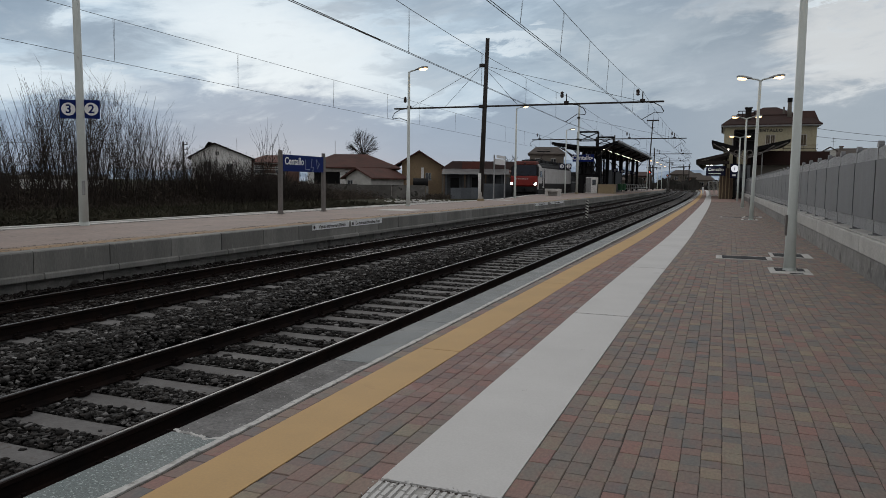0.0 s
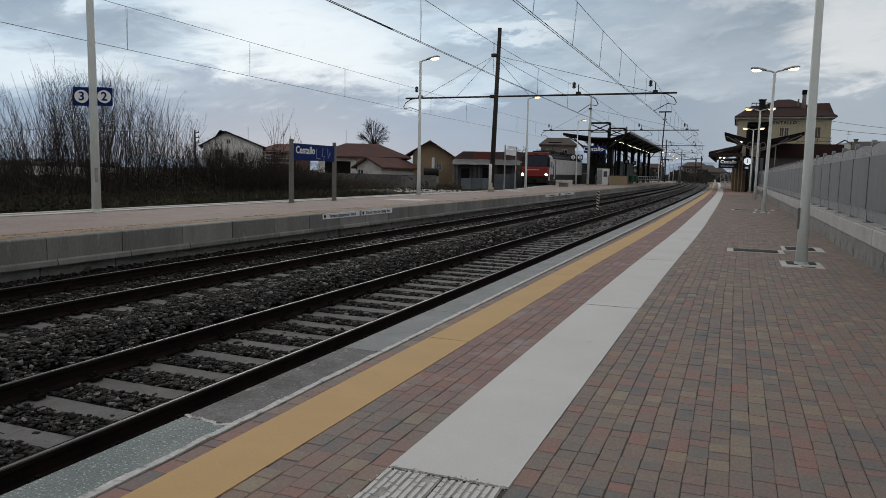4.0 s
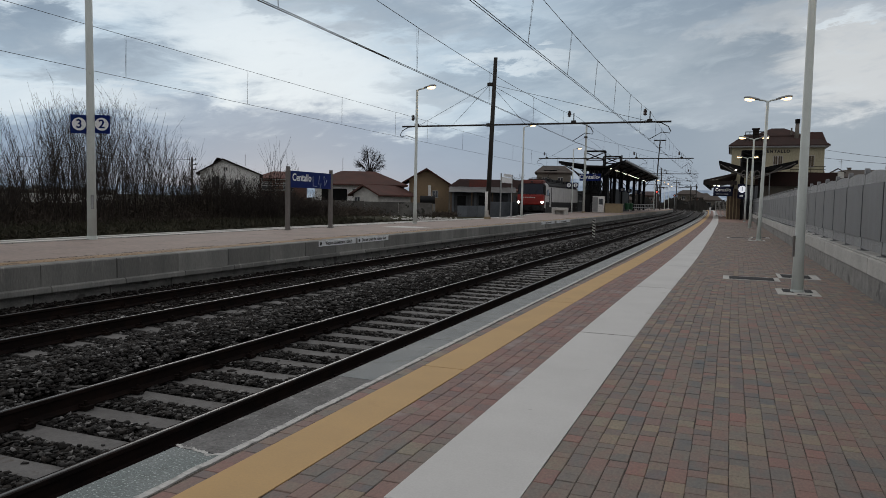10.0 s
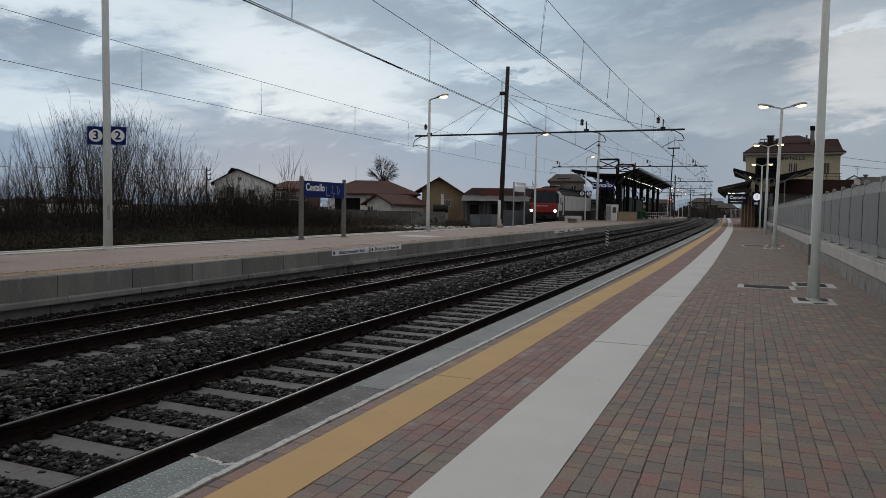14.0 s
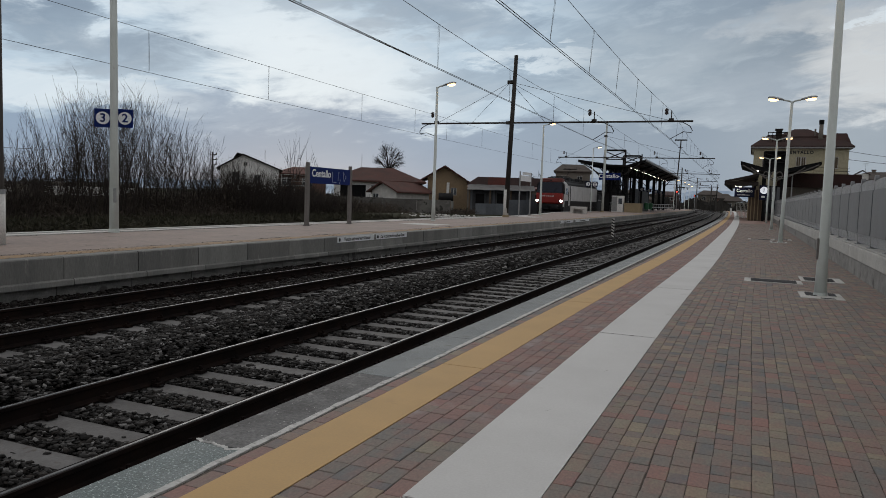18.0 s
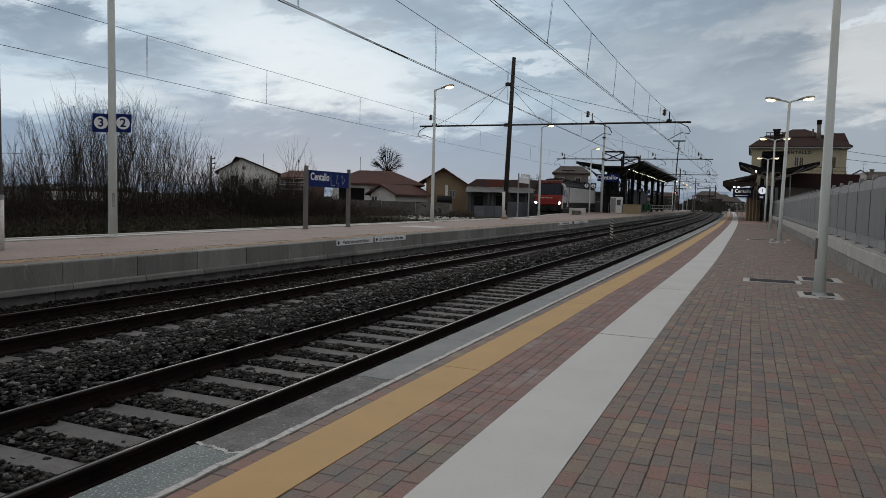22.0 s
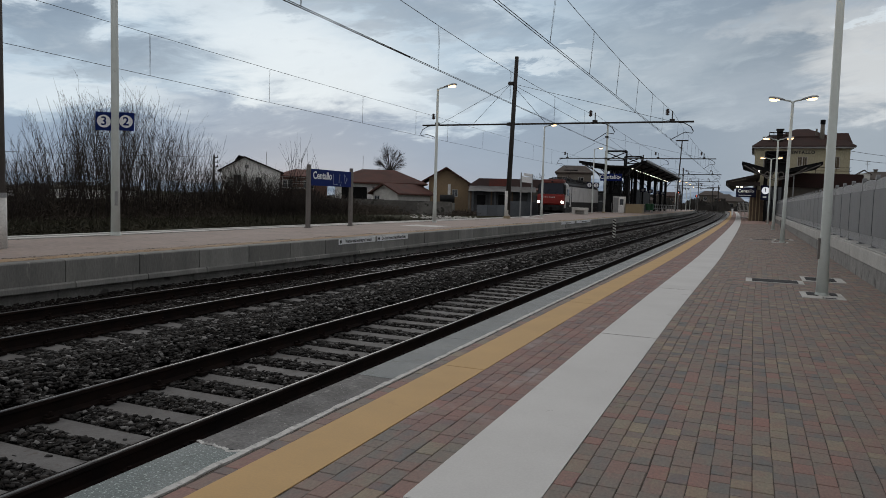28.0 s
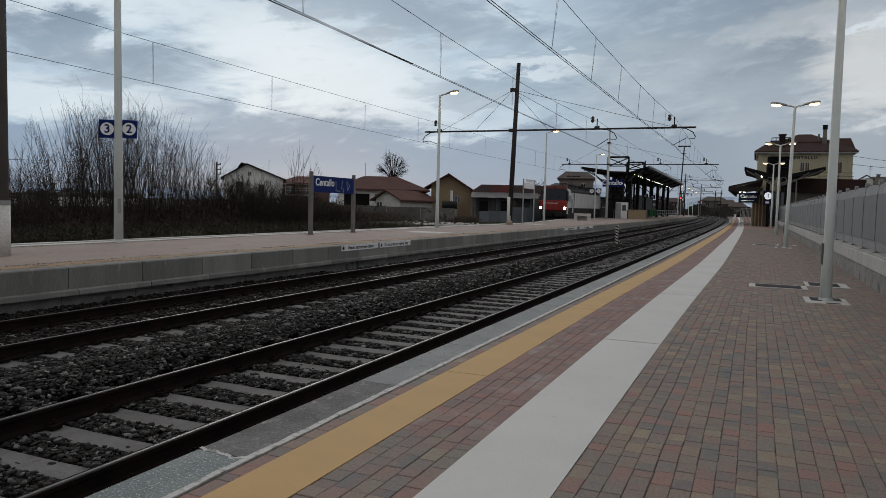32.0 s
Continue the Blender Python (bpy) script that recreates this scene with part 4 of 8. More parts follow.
def make_pavers():
    rng = random.Random(21)
    paving = tagged(new("pavement"), "small concrete pavers in faded red, brown and grey", "pavement", kind="structure")
    meshes = {}

    def paver(w, ln, red):
        key = (round(w, 3), round(ln, 3), red)
        if key not in meshes:
            a, b = w / 2 - 0.0014, ln / 2 - 0.0011
            bm = bmesh.new()
            lo = [bm.verts.new((x, y, -0.04)) for x, y in ((-a, -b), (a, -b), (a, b), (-a, b))]
            mi = [bm.verts.new((x, y, -0.004)) for x, y in ((-a, -b), (a, -b), (a, b), (-a, b))]
            c = 0.0032
            hi = [bm.verts.new((x, y, 0)) for x, y in ((-a + c, -b + c), (a - c, -b + c), (a - c, b - c), (-a + c, b - c))]
            for p, q in ((lo, mi), (mi, hi)):
                for k in range(4):
                    bm.faces.new((p[k], p[(k + 1) % 4], q[(k + 1) % 4], q[k]))
            bm.faces.new(hi)
            meshes[key] = mesh_of(bm, "paver", M["paver_red" if red else "paver"])
        return meshes[key]

    singles, fields = 0, {False: ([], []), True: ([], [])}
    for x0, x1, y0, y1 in ((LINE + 0.062, YEL0, -13.8, 70), (YEL1, WHI0, -13.8, 70), (WHI1, WALL, -13.8, 70), (WHI0, WHI1, -13.8, 1.45)):
        for x, y, w, ln in paver_rows(x0, x1, y0, y1, rng):
            z = rng.uniform(-0.0022, 0.0022)
            x += 0.011 * noise.noise((x * 0.9, y * 0.55, 4.0)) + 0.005 * noise.noise((x * 3.0, y * 1.6, 9.0)) + rng.uniform(-0.0016, 0.0016)
            red = YEL1 < x < WHI0 and y > 4.3 + rng.uniform(-0.5, 0.5)
            if 3.0 < y < 5.0 and -2.1 < x < 0.75 and singles < 300 and not WHI0 < x < WHI1:
                shared("paver", paver(w, ln, red), paving, pose(x + rng.uniform(-0.001, 0.001), y, z, 0, 0, rng.uniform(-0.5, 0.5)))
                singles += 1
                continue
            a, b, c = (w / 2 - 0.0014, ln / 2 - 0.0011, 0.0032) if y < 8 else (w / 2 - 0.0016, ln / 2 - 0.001, 0.002) if y < 14 else (w / 2 - 0.001, ln / 2 - 0.0005, 0.001)
            co, fa = fields[red]
            k = len(co)
            dx = pave(y)
            skew = rng.uniform(-0.012, 0.012)
            for px, py, pz in ((-a, -b, -0.03), (a, -b, -0.03), (a, b, -0.03), (-a, b, -0.03), (-a, -b, -0.004), (a, -b, -0.004), (a, b, -0.004), (-a, b, -0.004), (-a + c, -b + c, 0), (a - c, -b + c, 0), (a - c, b - c, 0), (-a + c, b - c, 0)):
                co.append((x + px + dx + skew * py, y + py - skew * px, z + pz))
            for o in (0, 4):
                for i in range(4):
                    j = (i + 1) % 4
                    fa.append((k + o + i, k + o + j, k + o + 4 + j, k + o + 4 + i))
            fa.append((k + 8, k + 9, k + 10, k + 11))
    for red, (co, fa) in fields.items():
        me = bpy.data.meshes.new("pavers")
        me.from_pydata(co, [], fa)
        me.materials.append(M["paver_red" if red else "paver"])
        ob = new("pavers", me)
        ob.parent = paving
        tagged(ob, "redder pavers between the strips" if red else "pavers further along the platform", kind="stuff")
    ys = along(70, P1_END)
    part("far_paving", slab(LINE + 0.062, 2.35, -0.02, 0.0, ys), M["paver_far"], paving, "paving too far to tell apart")


make_pavers()


# ---- platform 2 (the island) ----
P2_EDGE = -10.1


def p2_back(y):
    t = min(1.0, max(0.0, (y - 46) / 30))
    return -14.95 - 3.0 * t * t * (3 - 2 * t)


def make_platform_2():
    ys = along(-14, 205, 2.0, 4.0)
    bm = bmesh.new()
    rings = []
    for y in ys:
        e, b = P2_EDGE - 0.31 + bend(y), p2_back(y) + 0.3 + 0.5 * bend(y) - 1.08 * (1 - ease(y, 38, 56))
        rings.append([bm.verts.new((x, y, z)) for x, z in ((e, -0.8), (e, Z2 - 0.03), (b, Z2 - 0.03), (b, -0.8))])
    for a, b in zip(rings, rings[1:]):
        for k in range(4):
            bm.faces.new((a[k], a[(k + 1) % 4], b[(k + 1) % 4], b[k]))
    bm.faces.new(rings[0]), bm.faces.new(rings[-1][::-1])
    bmesh.ops.recalc_face_normals(bm, faces=bm.faces[:])
    tagged(part("platform_2", bm, M["concrete"], kind="structure"), "island platform body of grey concrete", "platform")

    def top_strip(name, a, b, z, material, label):
        bm = bmesh.new()
        prev = None
        for y in ys:
            cur = [bm.verts.new((f(y), y, z + dz)) for f, dz in ((a, -0.03), (a, 0), (b, 0), (b, -0.03))]
            if prev:
                for k in range(3):
                    bm.faces.new((prev[k], prev[k + 1], cur[k + 1], cur[k]))
            prev = cur
        bmesh.ops.recalc_face_normals(bm, faces=bm.faces[:])
        return tagged(part(name, bm, material, kind="structure"), label, "paving")

    near_back = lambda y: 1 - ease(y, 38, 56)
    front, back = (lambda y: P2_EDGE + bend(y)), (lambda y: p2_back(y) + 0.5 * bend(y))
    top_strip("pavement_2", lambda y: front(y) - 0.72, lambda y: back(y) + 0.28, Z2, M["paver_far2"], "faded reddish pavers on the island platform")
    top_strip("yellow_strip_2", lambda y: front(y) - 0.31, lambda y: front(y) - 0.70, Z2 + 0.002, M["yellow_far"], "dull yellow safety strip, dirty with leaves")
    top_strip("kerb_back", lambda y: back(y) + 0.27, lambda y: back(y) - 0.08, Z2 + 0.02, M["kerb"], "whitish concrete kerb along the grass")
    top_strip("kerb_outer", lambda y: back(y) - 0.10 - 0.45 * near_back(y), lambda y: back(y) - 0.12 - 0.68 * near_back(y), Z2 + 0.006, M["kerb"], "second whitish kerb behind a dark strip")
    top_strip("kerb_gap", lambda y: back(y) - 0.08, lambda y: back(y) - 0.10 - 0.46 * near_back(y), Z2 - 0.01, M["concrete"], "grey concrete strip between the kerbs")
    # the face: upper coping blocks that overhang a set-back lower wall of panels
    edge = tagged(new("platform_edge_2"), "precast concrete edge blocks of the island platform", "kerb", kind="structure")
    lower = tagged(new("platform_wall_2"), "set-back concrete wall panels under the platform edge", "wall", kind="structure")
    y, k = -0.95 - 8 * 1.545, 0
    rng = random.Random(8)
    while y < 195:
        ln = 1.545 if y < 90 else 6.0
        sub = along(y + 0.011, y + ln - 0.011, 2.0, 3.0)
        o = rng.uniform(-0.006, 0.006)
        bm = sweep(bmesh.new(), [(P2_EDGE - 0.30, Z2 - 0.36), (P2_EDGE + o, Z2 - 0.36), (P2_EDGE + o, Z2 - 0.02), (P2_EDGE - 0.02 + o, Z2), (P2_EDGE - 0.30, Z2)], sub, lift=lambda y: 0)
        part("edge_block", bm, M["edge_concrete"], edge)
        bm = sweep(bmesh.new(), [(P2_EDGE - 0.2, Z2 - 0.46), (P2_EDGE + 0.045, Z2 - 0.46), (P2_EDGE + 0.045, Z2 - 0.385), (P2_EDGE + 0.02, Z2 - 0.362), (P2_EDGE - 0.2, Z2 - 0.362)], [v + 0.16 for v in sub], lift=lambda y: 0)
        part("ledge", bm, M["edge_concrete"], lower)
        bm = sweep(bmesh.new(), [(P2_EDGE - 0.3, -0.8), (P2_EDGE - 0.17, -0.8), (P2_EDGE - 0.17, Z2 - 0.462), (P2_EDGE - 0.3, Z2 - 0.462)], sub, lift=lambda y: 0)
        part("wall_panel", bm, M["plinth"], lower)
        y, k = y + ln, k + 1


make_platform_2()


def make_litter():
    """Dead leaves and dirt gathered along the yellow strip and the back kerb of the island."""
    rg = random.Random(12)
    co, fa = [], []
    for i in range(11000):
        y = 3.0 + 57 * rg.random() ** 1.5
        u = rg.random()
        clump = noise.noise((y * 0.9, 2.0 if u < 0.6 else 7.0, 1.0))
        if clump < rg.uniform(-0.35, 0.45):
            continue
        x = (P2_EDGE - 0.71 + rg.gauss(0, 0.025)) if u < 0.45 else (P2_EDGE - 0.33 + rg.gauss(0, 0.03)) if u < 0.6 else (p2_back(y) + 0.30 + abs(rg.gauss(0, 0.10)))
        x += bend(y)
        a, r = rg.uniform(0, 6.28), rg.uniform(0.008, 0.03)
        k = len(co)
        for j in range(4):
            q = a + j * 1.5708
            f = 1.0 if j % 2 else 0.45
            co.append((x + r * f * math.cos(q), y + r * f * math.sin(q), Z2 + 0.006 + rg.uniform(0, 0.012)))
        fa.append((k, k + 1, k + 2, k + 3))
    me = bpy.data.meshes.new("leaf_litter")
    me.from_pydata(co, [], fa)
    me.materials.append(M["litter"])
    tagged(new("leaf_litter", me), "dark dead leaves swept along the island kerbs", "leaves", kind="stuff")


make_litter()


# ---- boundary wall with steel fence ----
def make_boundary():
    base = tagged(new("wall_boundary"), "low cast concrete wall along the platform", "wall", kind="structure")
    cap = tagged(new("wall_cap"), "pale mortar bed on the boundary wall", "wall", kind="structure")
    y = -16.0
    while y < 88:
        part("wall_section", B(WALL, WALL + 0.34, y + 0.004, y + 5.996, 0.36, 0.66, bevel=0.02), M["cap_concrete"], base)
        for q in range(3):
            part("plinth_block", B(WALL + 0.03, WALL + 0.31, y + 2 * q + 0.004, y + 2 * q + 1.996, -0.6, 0.358, bevel=0.008), M["plinth"], base, "darker stained base block")
        part("cap_section", B(WALL + 0.03, WALL + 0.31, y + 0.004, y + 5.996, 0.662, 0.69, bevel=0.008), M["cap_concrete"], cap)
        y += 6
    post = bmesh.new()
    box(post, -0.04, 0.04, -0.03, 0.03, 0, 1.44)
    a = [post.verts.new((-0.04, 0.035 * math.cos(i * math.pi / 8) * 2.6, 1.44 + 0.10 * math.sin(i * math.pi / 8))) for i in range(9)]
    b = [post.verts.new((0.04, v.co.y, v.co.z)) for v in a]
    post.faces.new(a), post.faces.new(b[::-1])
    for i in range(9):
        post.faces.new((a[i], b[i], b[(i + 1) % 9], a[(i + 1) % 9]))
    bmesh.ops.recalc_face_normals(post, faces=post.faces[:])
    box(post, -0.09, 0.09, -0.09, 0.09, 0, 0.012)
    post_me = mesh_of(post, "post", M["fence_post"])
    top = bmesh.new()
    rings = []
    for i in range(13):
        yy = 0.06 + 1.88 * i / 12
        h = 1.42 + 0.04 * math.sin(math.pi * i / 12)
        rings.append([top.verts.new((x, yy, z)) for x, z in ((-0.025, 1.20), (0.025, 1.20), (0.025, h), (-0.025, h))])
    for p, q in zip(rings, rings[1:]):
        for k in range(4):
            top.faces.new((p[k], p[(k + 1) % 4], q[(k + 1) % 4], q[k]))
    top.faces.new(rings[0]), top.faces.new(rings[-1][::-1])
    bmesh.ops.recalc_face_normals(top, faces=top.faces[:])
    low = bmesh.new()
    for i in range(47):
        yy = 0.07 + 1.86 * i / 46
        box(low, -0.036, 0.036, yy - 0.016, yy + 0.016, 0.045, 0.25)
    box(low, -0.028, 0.028, 0.05, 1.95, 0.05, 0.245)
    low_me = mesh_of(low, "bottom_band", M["fence"])
    for i in range(47):
        yy = 0.07 + 1.86 * i / 46
        box(top, -0.036, 0.036, yy - 0.016, yy + 0.016, 1.21, 1.41 + 0.04 * math.sin(math.pi * i / 46))
    top_me = mesh_of(top, "top_band", M["fence"])
    bars = bmesh.new()
    n = 25
    for i in range(n):
        yy = 0.085 + 1.83 * i / (n - 1)
        box(bars, -0.058, -0.045, yy - 0.0375, yy + 0.0375, 0.25, 1.23)
    bars_me = mesh_of(bars, "slats", M["fence_mesh"])
    y = 1.62 - 14
    panel = None
    while y < 86:
        panel = thing("fence_panel", WALL + 0.17, y, 0.69, "galvanised steel fence panel of close upright slats on a round-headed post", "fence", "fence panels along the wall")
        for nm, me in (("post", post_me), ("top_band", top_me), ("bottom_band", low_me), ("slats", bars_me)):
            shared(nm, me, panel, Matrix())
        y += 2.0


make_boundary()


# ---- lamps, masts and wires ----
def lamp_head(bm, x0, z0, x1, z1):
    """A cobra-head housing from its neck (x0, z0) out to its tip (x1, z1)."""
    rings = []
    for t, w, h in ((0, 0.045, 0.05), (0.25, 0.10, 0.08), (0.6, 0.14, 0.10), (0.9, 0.11, 0.07), (1, 0.05, 0.03)):
        x, z = x0 + (x1 - x0) * t, z0 + (z1 - z0) * t
        rings.append([bm.verts.new((x, w * math.cos(a), z + h * (math.sin(a) if math.sin(a) > 0 else 0.35 * math.sin(a)))) for a in [i * math.pi / 5 for i in range(10)]])
    for a, b in zip(rings, rings[1:]):
        for k in range(10):
            bm.faces.new((a[k], a[(k + 1) % 10], b[(k + 1) % 10], b[k]))
    bm.faces.new(rings[0]), bm.faces.new(rings[-1][::-1])
    bmesh.ops.recalc_face_normals(bm, faces=bm.faces[:])
    return bm


def lens_of(x0, z0, x1, z1):
    # drawn larger than a real lens, so the glowing shape includes the lamp's halo
    bm = bmesh.new()
    bmesh.ops.create_icosphere(bm, subdivisions=2, radius=1)
    bmesh.ops.scale(bm, vec=(abs(x1 - x0) * 0.36, 0.125, 0.085), verts=bm.verts[:])
    bmesh.ops.translate(bm, vec=(x0 + (x1 - x0) * 0.6, 0, z0 + (z1 - z0) * 0.6 - 0.035), verts=bm.verts[:])
    return bm


def street_lamp(x, y, z, height, arms, label, r0=0.10, r1=0.05, group="platform lamps", turn=0, lean=0.0):
    t = thing("street_lamp", x, y, z, label, "street lamp", group, turn=turn)
    part("pole", T([(0, 0, 0), (0.15 * lean, 0, height * 0.15), (lean, 0, height)], r0, 14, r1), M["post"], t, smooth=True)
    part("base_collar", T([(0, 0, 0), (0, 0, 0.05)], r0 + 0.012, 14, r0 + 0.004), M["post"], t)
    part("access_hatch", B(-r0 - 0.006, -r0 + 0.03, -0.045, 0.045, 0.62, 0.98, bevel=0.004), M["sign_post"], t)
    for s in arms:
        x1 = lean + s * 0.34
        part("arm", T([(lean, 0, height - 0.05), (lean + s * 0.12, 0, height + 0.02), (x1, 0, height + 0.06)], 0.035, 8), M["post"], t)
        head = part("lamp_head", lamp_head(bmesh.new(), x1 - s * 0.02, height + 0.06, x1 + s * 0.62, height + 0.17), M["galv"], t, "grey lamp housing", smooth=True)
        part("lens", lens_of(x1, height + 0.06, x1 + s * 0.62, height + 0.17), M["lamp_glow"], head, "warm glowing lens", smooth=True)
    return t


TWIN = "pale painted platform lamp post with two lit lamp heads"
street_lamp(1.17, 13.95, 0, 6.15, (-1, 1), TWIN, 0.10, 0.058)
street_lamp(1.24, 34.4, 0, 6.0, (-1, 1), TWIN, 0.10, 0.055, lean=0.1)
street_lamp(1.34, 53.6, 0, 6.0, (-1, 1), TWIN, 0.11, 0.055)
street_lamp(1.38, 74.5, 0, 6.0, (-1, 1), TWIN, 0.10, 0.055)
ONE = "pale lamp post with a single lit head on the island platform"
street_lamp(-14.05, 32.0, Z2, 6.35, (1,), ONE, 0.105, 0.055)
street_lamp(-15.05, 54.9, Z2, 6.9, (1,), ONE, 0.105, 0.055)
street_lamp(-17.05, 84.0, Z2, 7.3, (1,), ONE, 0.10, 0.05)
for fx, fy, fz in ((-15.55, 165.7, 6.3), (-15.05, 176.2, 6.3), (-15.5, 193.0, 6.3), (-16.25, 215.8, 6.3)):
    street_lamp(fx, fy, Z2 + 0.0, fz, (1,), ONE, 0.11, 0.06)


def number_plate_post():
    """The near post of the island platform, with the plates of its two tracks."""
    t = thing("platform_post", -14.65, 13.52, Z2, "white post with blue number plates for tracks 3 and 2", "post")
    part("pole", T([(0, 0, 0), (0, 0, 3), (-0.04, 0, 8.2)], 0.112, 16, 0.075), M["post"], t, smooth=True)
    part("base_collar", T([(0, 0, 0), (0, 0, 0.08)], 0.135, 16, 0.125), M["post"], t)
    part("cable_clip", B(0.08, 0.14, -0.1, -0.06, 0.75, 1.1), M["galv"], t)
    a = radians(43)
    ux, uy = math.cos(a), math.sin(a)
    for text, s in (("3", -0.255), ("2", 0.245)):
        m = pose(ux * s, uy * s, 2.82 + 0.02 * (s > 0), 90, 0, 43)
        plate = part("number_plate", B(-0.19, 0.19, -0.225, 0.225, -0.02, 0.02, bevel=0.008), M["blue"], t, "blue enamel plate")
        plate.matrix_basis = m
        disc = bmesh.new()
        bmesh.ops.create_circle(disc, cap_ends=True, radius=0.155, segments=32, matrix=Matrix.Translation((0, 0, 0.023)))
        part("disc", disc, M["white"], plate, "white round field")
        lettering("numeral", text, 0.29, M["blue"], plate, pose(0, -0.005, 0.028))
        part("bracket", B(-0.24 if s > 0 else 0.1, -0.1 if s > 0 else 0.24, -0.16, -0.11, -0.05, -0.02), M["black"], plate)


number_plate_post()


def bracket(t, x0, z, s, contact_z):
    """Registration gear under a catenary arm: dropper tube, curved steady arm and the messenger's insulator above."""
    part("steady_arm", T([(x0, 0, z), (x0 + s * 0.65, 0, z - 0.06), (x0 + s * 1.05, 0, z - 0.28), (x0 + s * 1.2, 0, z - 0.55), (x0 + s * 1.12, 0, z - 0.68)], 0.028, 6), M["mast"], t)
    part("registration_tube", T([(x0 + s * 1.15, 0, z - 0.66), (x0 + s * 0.7, 0, z - 0.60), (x0 - s * 0.05, 0, contact_z)], 0.022, 6), M["mast"], t)
    part("support", B(x0 - 0.14, x0 + 0.14, -0.07, 0.07, z + 0.03, z + 0.17), M["mast"], t)
    part("support_post", T([(x0, 0, z), (x0, 0, z + 0.62)], 0.035, 6), M["mast"], t)
    ins = bmesh.new()
    for i in range(4):
        tube(ins, [(x0 - 0.28, 0, z + 0.42 + i * 0.08), (x0 - 0.28, 0, z + 0.47 + i * 0.08)], 0.11, 10)
    tube(ins, [(x0 - 0.28, 0, z + 0.38), (x0 - 0.28, 0, z + 0.76)], 0.05, 8)
    part("insulator", ins, M["insulator"], t, "dark ribbed insulator")


def catenary_mast(x, y, z, height, r, mat, arm_z, arm, tracks, label, white=0.0, wide=True, tip=0.06):
    t = thing("catenary_mast", x, y, z, label, "catenary mast", "catenary masts")
    part("mast", T([(0, 0, 0), (tip * 0.5, 0, height * 0.5), (tip, 0, height)], r, 12, r * 0.72), M[mat], t, smooth=True)
    part("foot", T([(0, 0, 0), (0, 0, 0.14)], r + 0.06, 12), M["beige"], t, "yellowish painted foot")
    if white:
        part("painted_base", T([(0, 0, 0.14), (0, 0, white)], r + 0.006, 12), M["mast_white"], t, "white painted lower part", smooth=True)
    az = arm_z - z
    part("arm", T([(arm[0] - x, 0, az), (arm[1] - x, 0, az)], 0.055, 8), M["mast"], t)
    for zz in (az, height - 1.65):
        part("collar", T([(0, 0, zz - 0.09), (0, 0, zz + 0.09)], r + 0.05, 10), M["mast"], t)
    top = height - 1.65
    for xa in ((-4.9, -2.5, 2.3, 4.5) if wide else (-4.6, 3.4)):
        part("stay", T([(0, 0, top), (xa, 0, az + 0.04)], 0.012, 5), M["mast"], t)
    part("stay", T([(0, 0, top), (arm[1] - x - 1.3, 0, az + 0.05)], 0.012, 5), M["mast"], t)
    for tx, s, cz in tracks:
        bracket(t, tx - x, az, s, cz - z)
    return t


SUPPORTS = (-32.0, 9.18, 44.24, 87.0, 129.0, 170.0, 212.0, 250.0)
catenary_mast(-14.38, 44.24, Z2, 10.15, 0.165, "mast", 6.28, (-20.45, -3.34), ((-4.55, 1, 5.25), (-9.02, 1, 5.2), (-19.4, -1, 5.42)), "dark steel catenary mast with long arm and white painted base", 1.75, tip=0.3)
catenary_mast(-16.25, 87.0, Z2, 10.6, 0.15, "post", 6.75, (-21.85, -4.0), ((-5.3, 1, 5.6), (-10.3, 1, 5.6), (-20.9, -1, 5.6)), "pale catenary mast with a thin arm on the island platform", 0, False)
catenary_mast(-17.8, 129.0, Z2, 9.6, 0.15, "mast", 6.7, (-22.5, -5.0), ((-6.4, 1, 5.6), (-10.2, 1, 5.6)), "far dark catenary mast with a long arm", 0, False)
catenary_mast(-14.6, 170.0, Z2 - 0.2, 9.6, 0.16, "mast", 6.8, (-20.5, -7.0), ((-9.0, 1, 5.7), (-12.8, 1, 5.7)), "far dark catenary mast with a long arm", 0, False)
catenary_mast(-19.5, 212.0, -0.3, 9.8, 0.17, "mast", 7.0, (-24.0, -11.0), ((-13.2, 1, 5.9), (-17.0, 1, 5.9)), "far dark catenary mast with a long arm", 0, False)


def near_mast():
    t = thing("catenary_mast", -12.87, 9.11, Z2, "near dark mast, white base, warning labels", "catenary mast", "catenary masts")
    part("mast", T([(0, 0, 0), (0, 0, 5), (0, 0, 9.8)], 0.185, 16, 0.14), M["mast_grey"], t, smooth=True)
    part("painted_base", T([(0, 0, 0), (0, 0, 0.94)], 0.2, 16), M["mast_white"], t, "white painted lower part", smooth=True)
    part("band", T([(0, 0, 0.94), (0, 0, 1.03)], 0.205, 16), M["galv"], t, "steel band")
    for z0, z1, nm in ((1.74, 1.90, "warning_sign"), (1.46, 1.72, "number_label"), (1.05, 1.44, "label")):
        s = part(nm, B(-0.075, 0.075, -0.006, 0.006, z0, z1), M["white"], t, "small white label")
        s.matrix_basis = pose(0.12, -0.155, 0, 0, 0, 35)
        if nm == "warning_sign":
            tri = bmesh.new()
            prism(tri, [(-0.055, 1.76), (0.055, 1.76), (0, 1.87)], -0.011, -0.007)
            part("triangle", tri, M["yellow"], s, "yellow warning triangle")
        if nm == "number_label":
            part("mark", B(-0.04, -0.015, -0.010, -0.007, 1.53, 1.65), M["dark_text"], s)
            part("mark", B(0.01, 0.045, -0.010, -0.007, 1.53, 1.65), M["dark_text"], s)


near_mast()


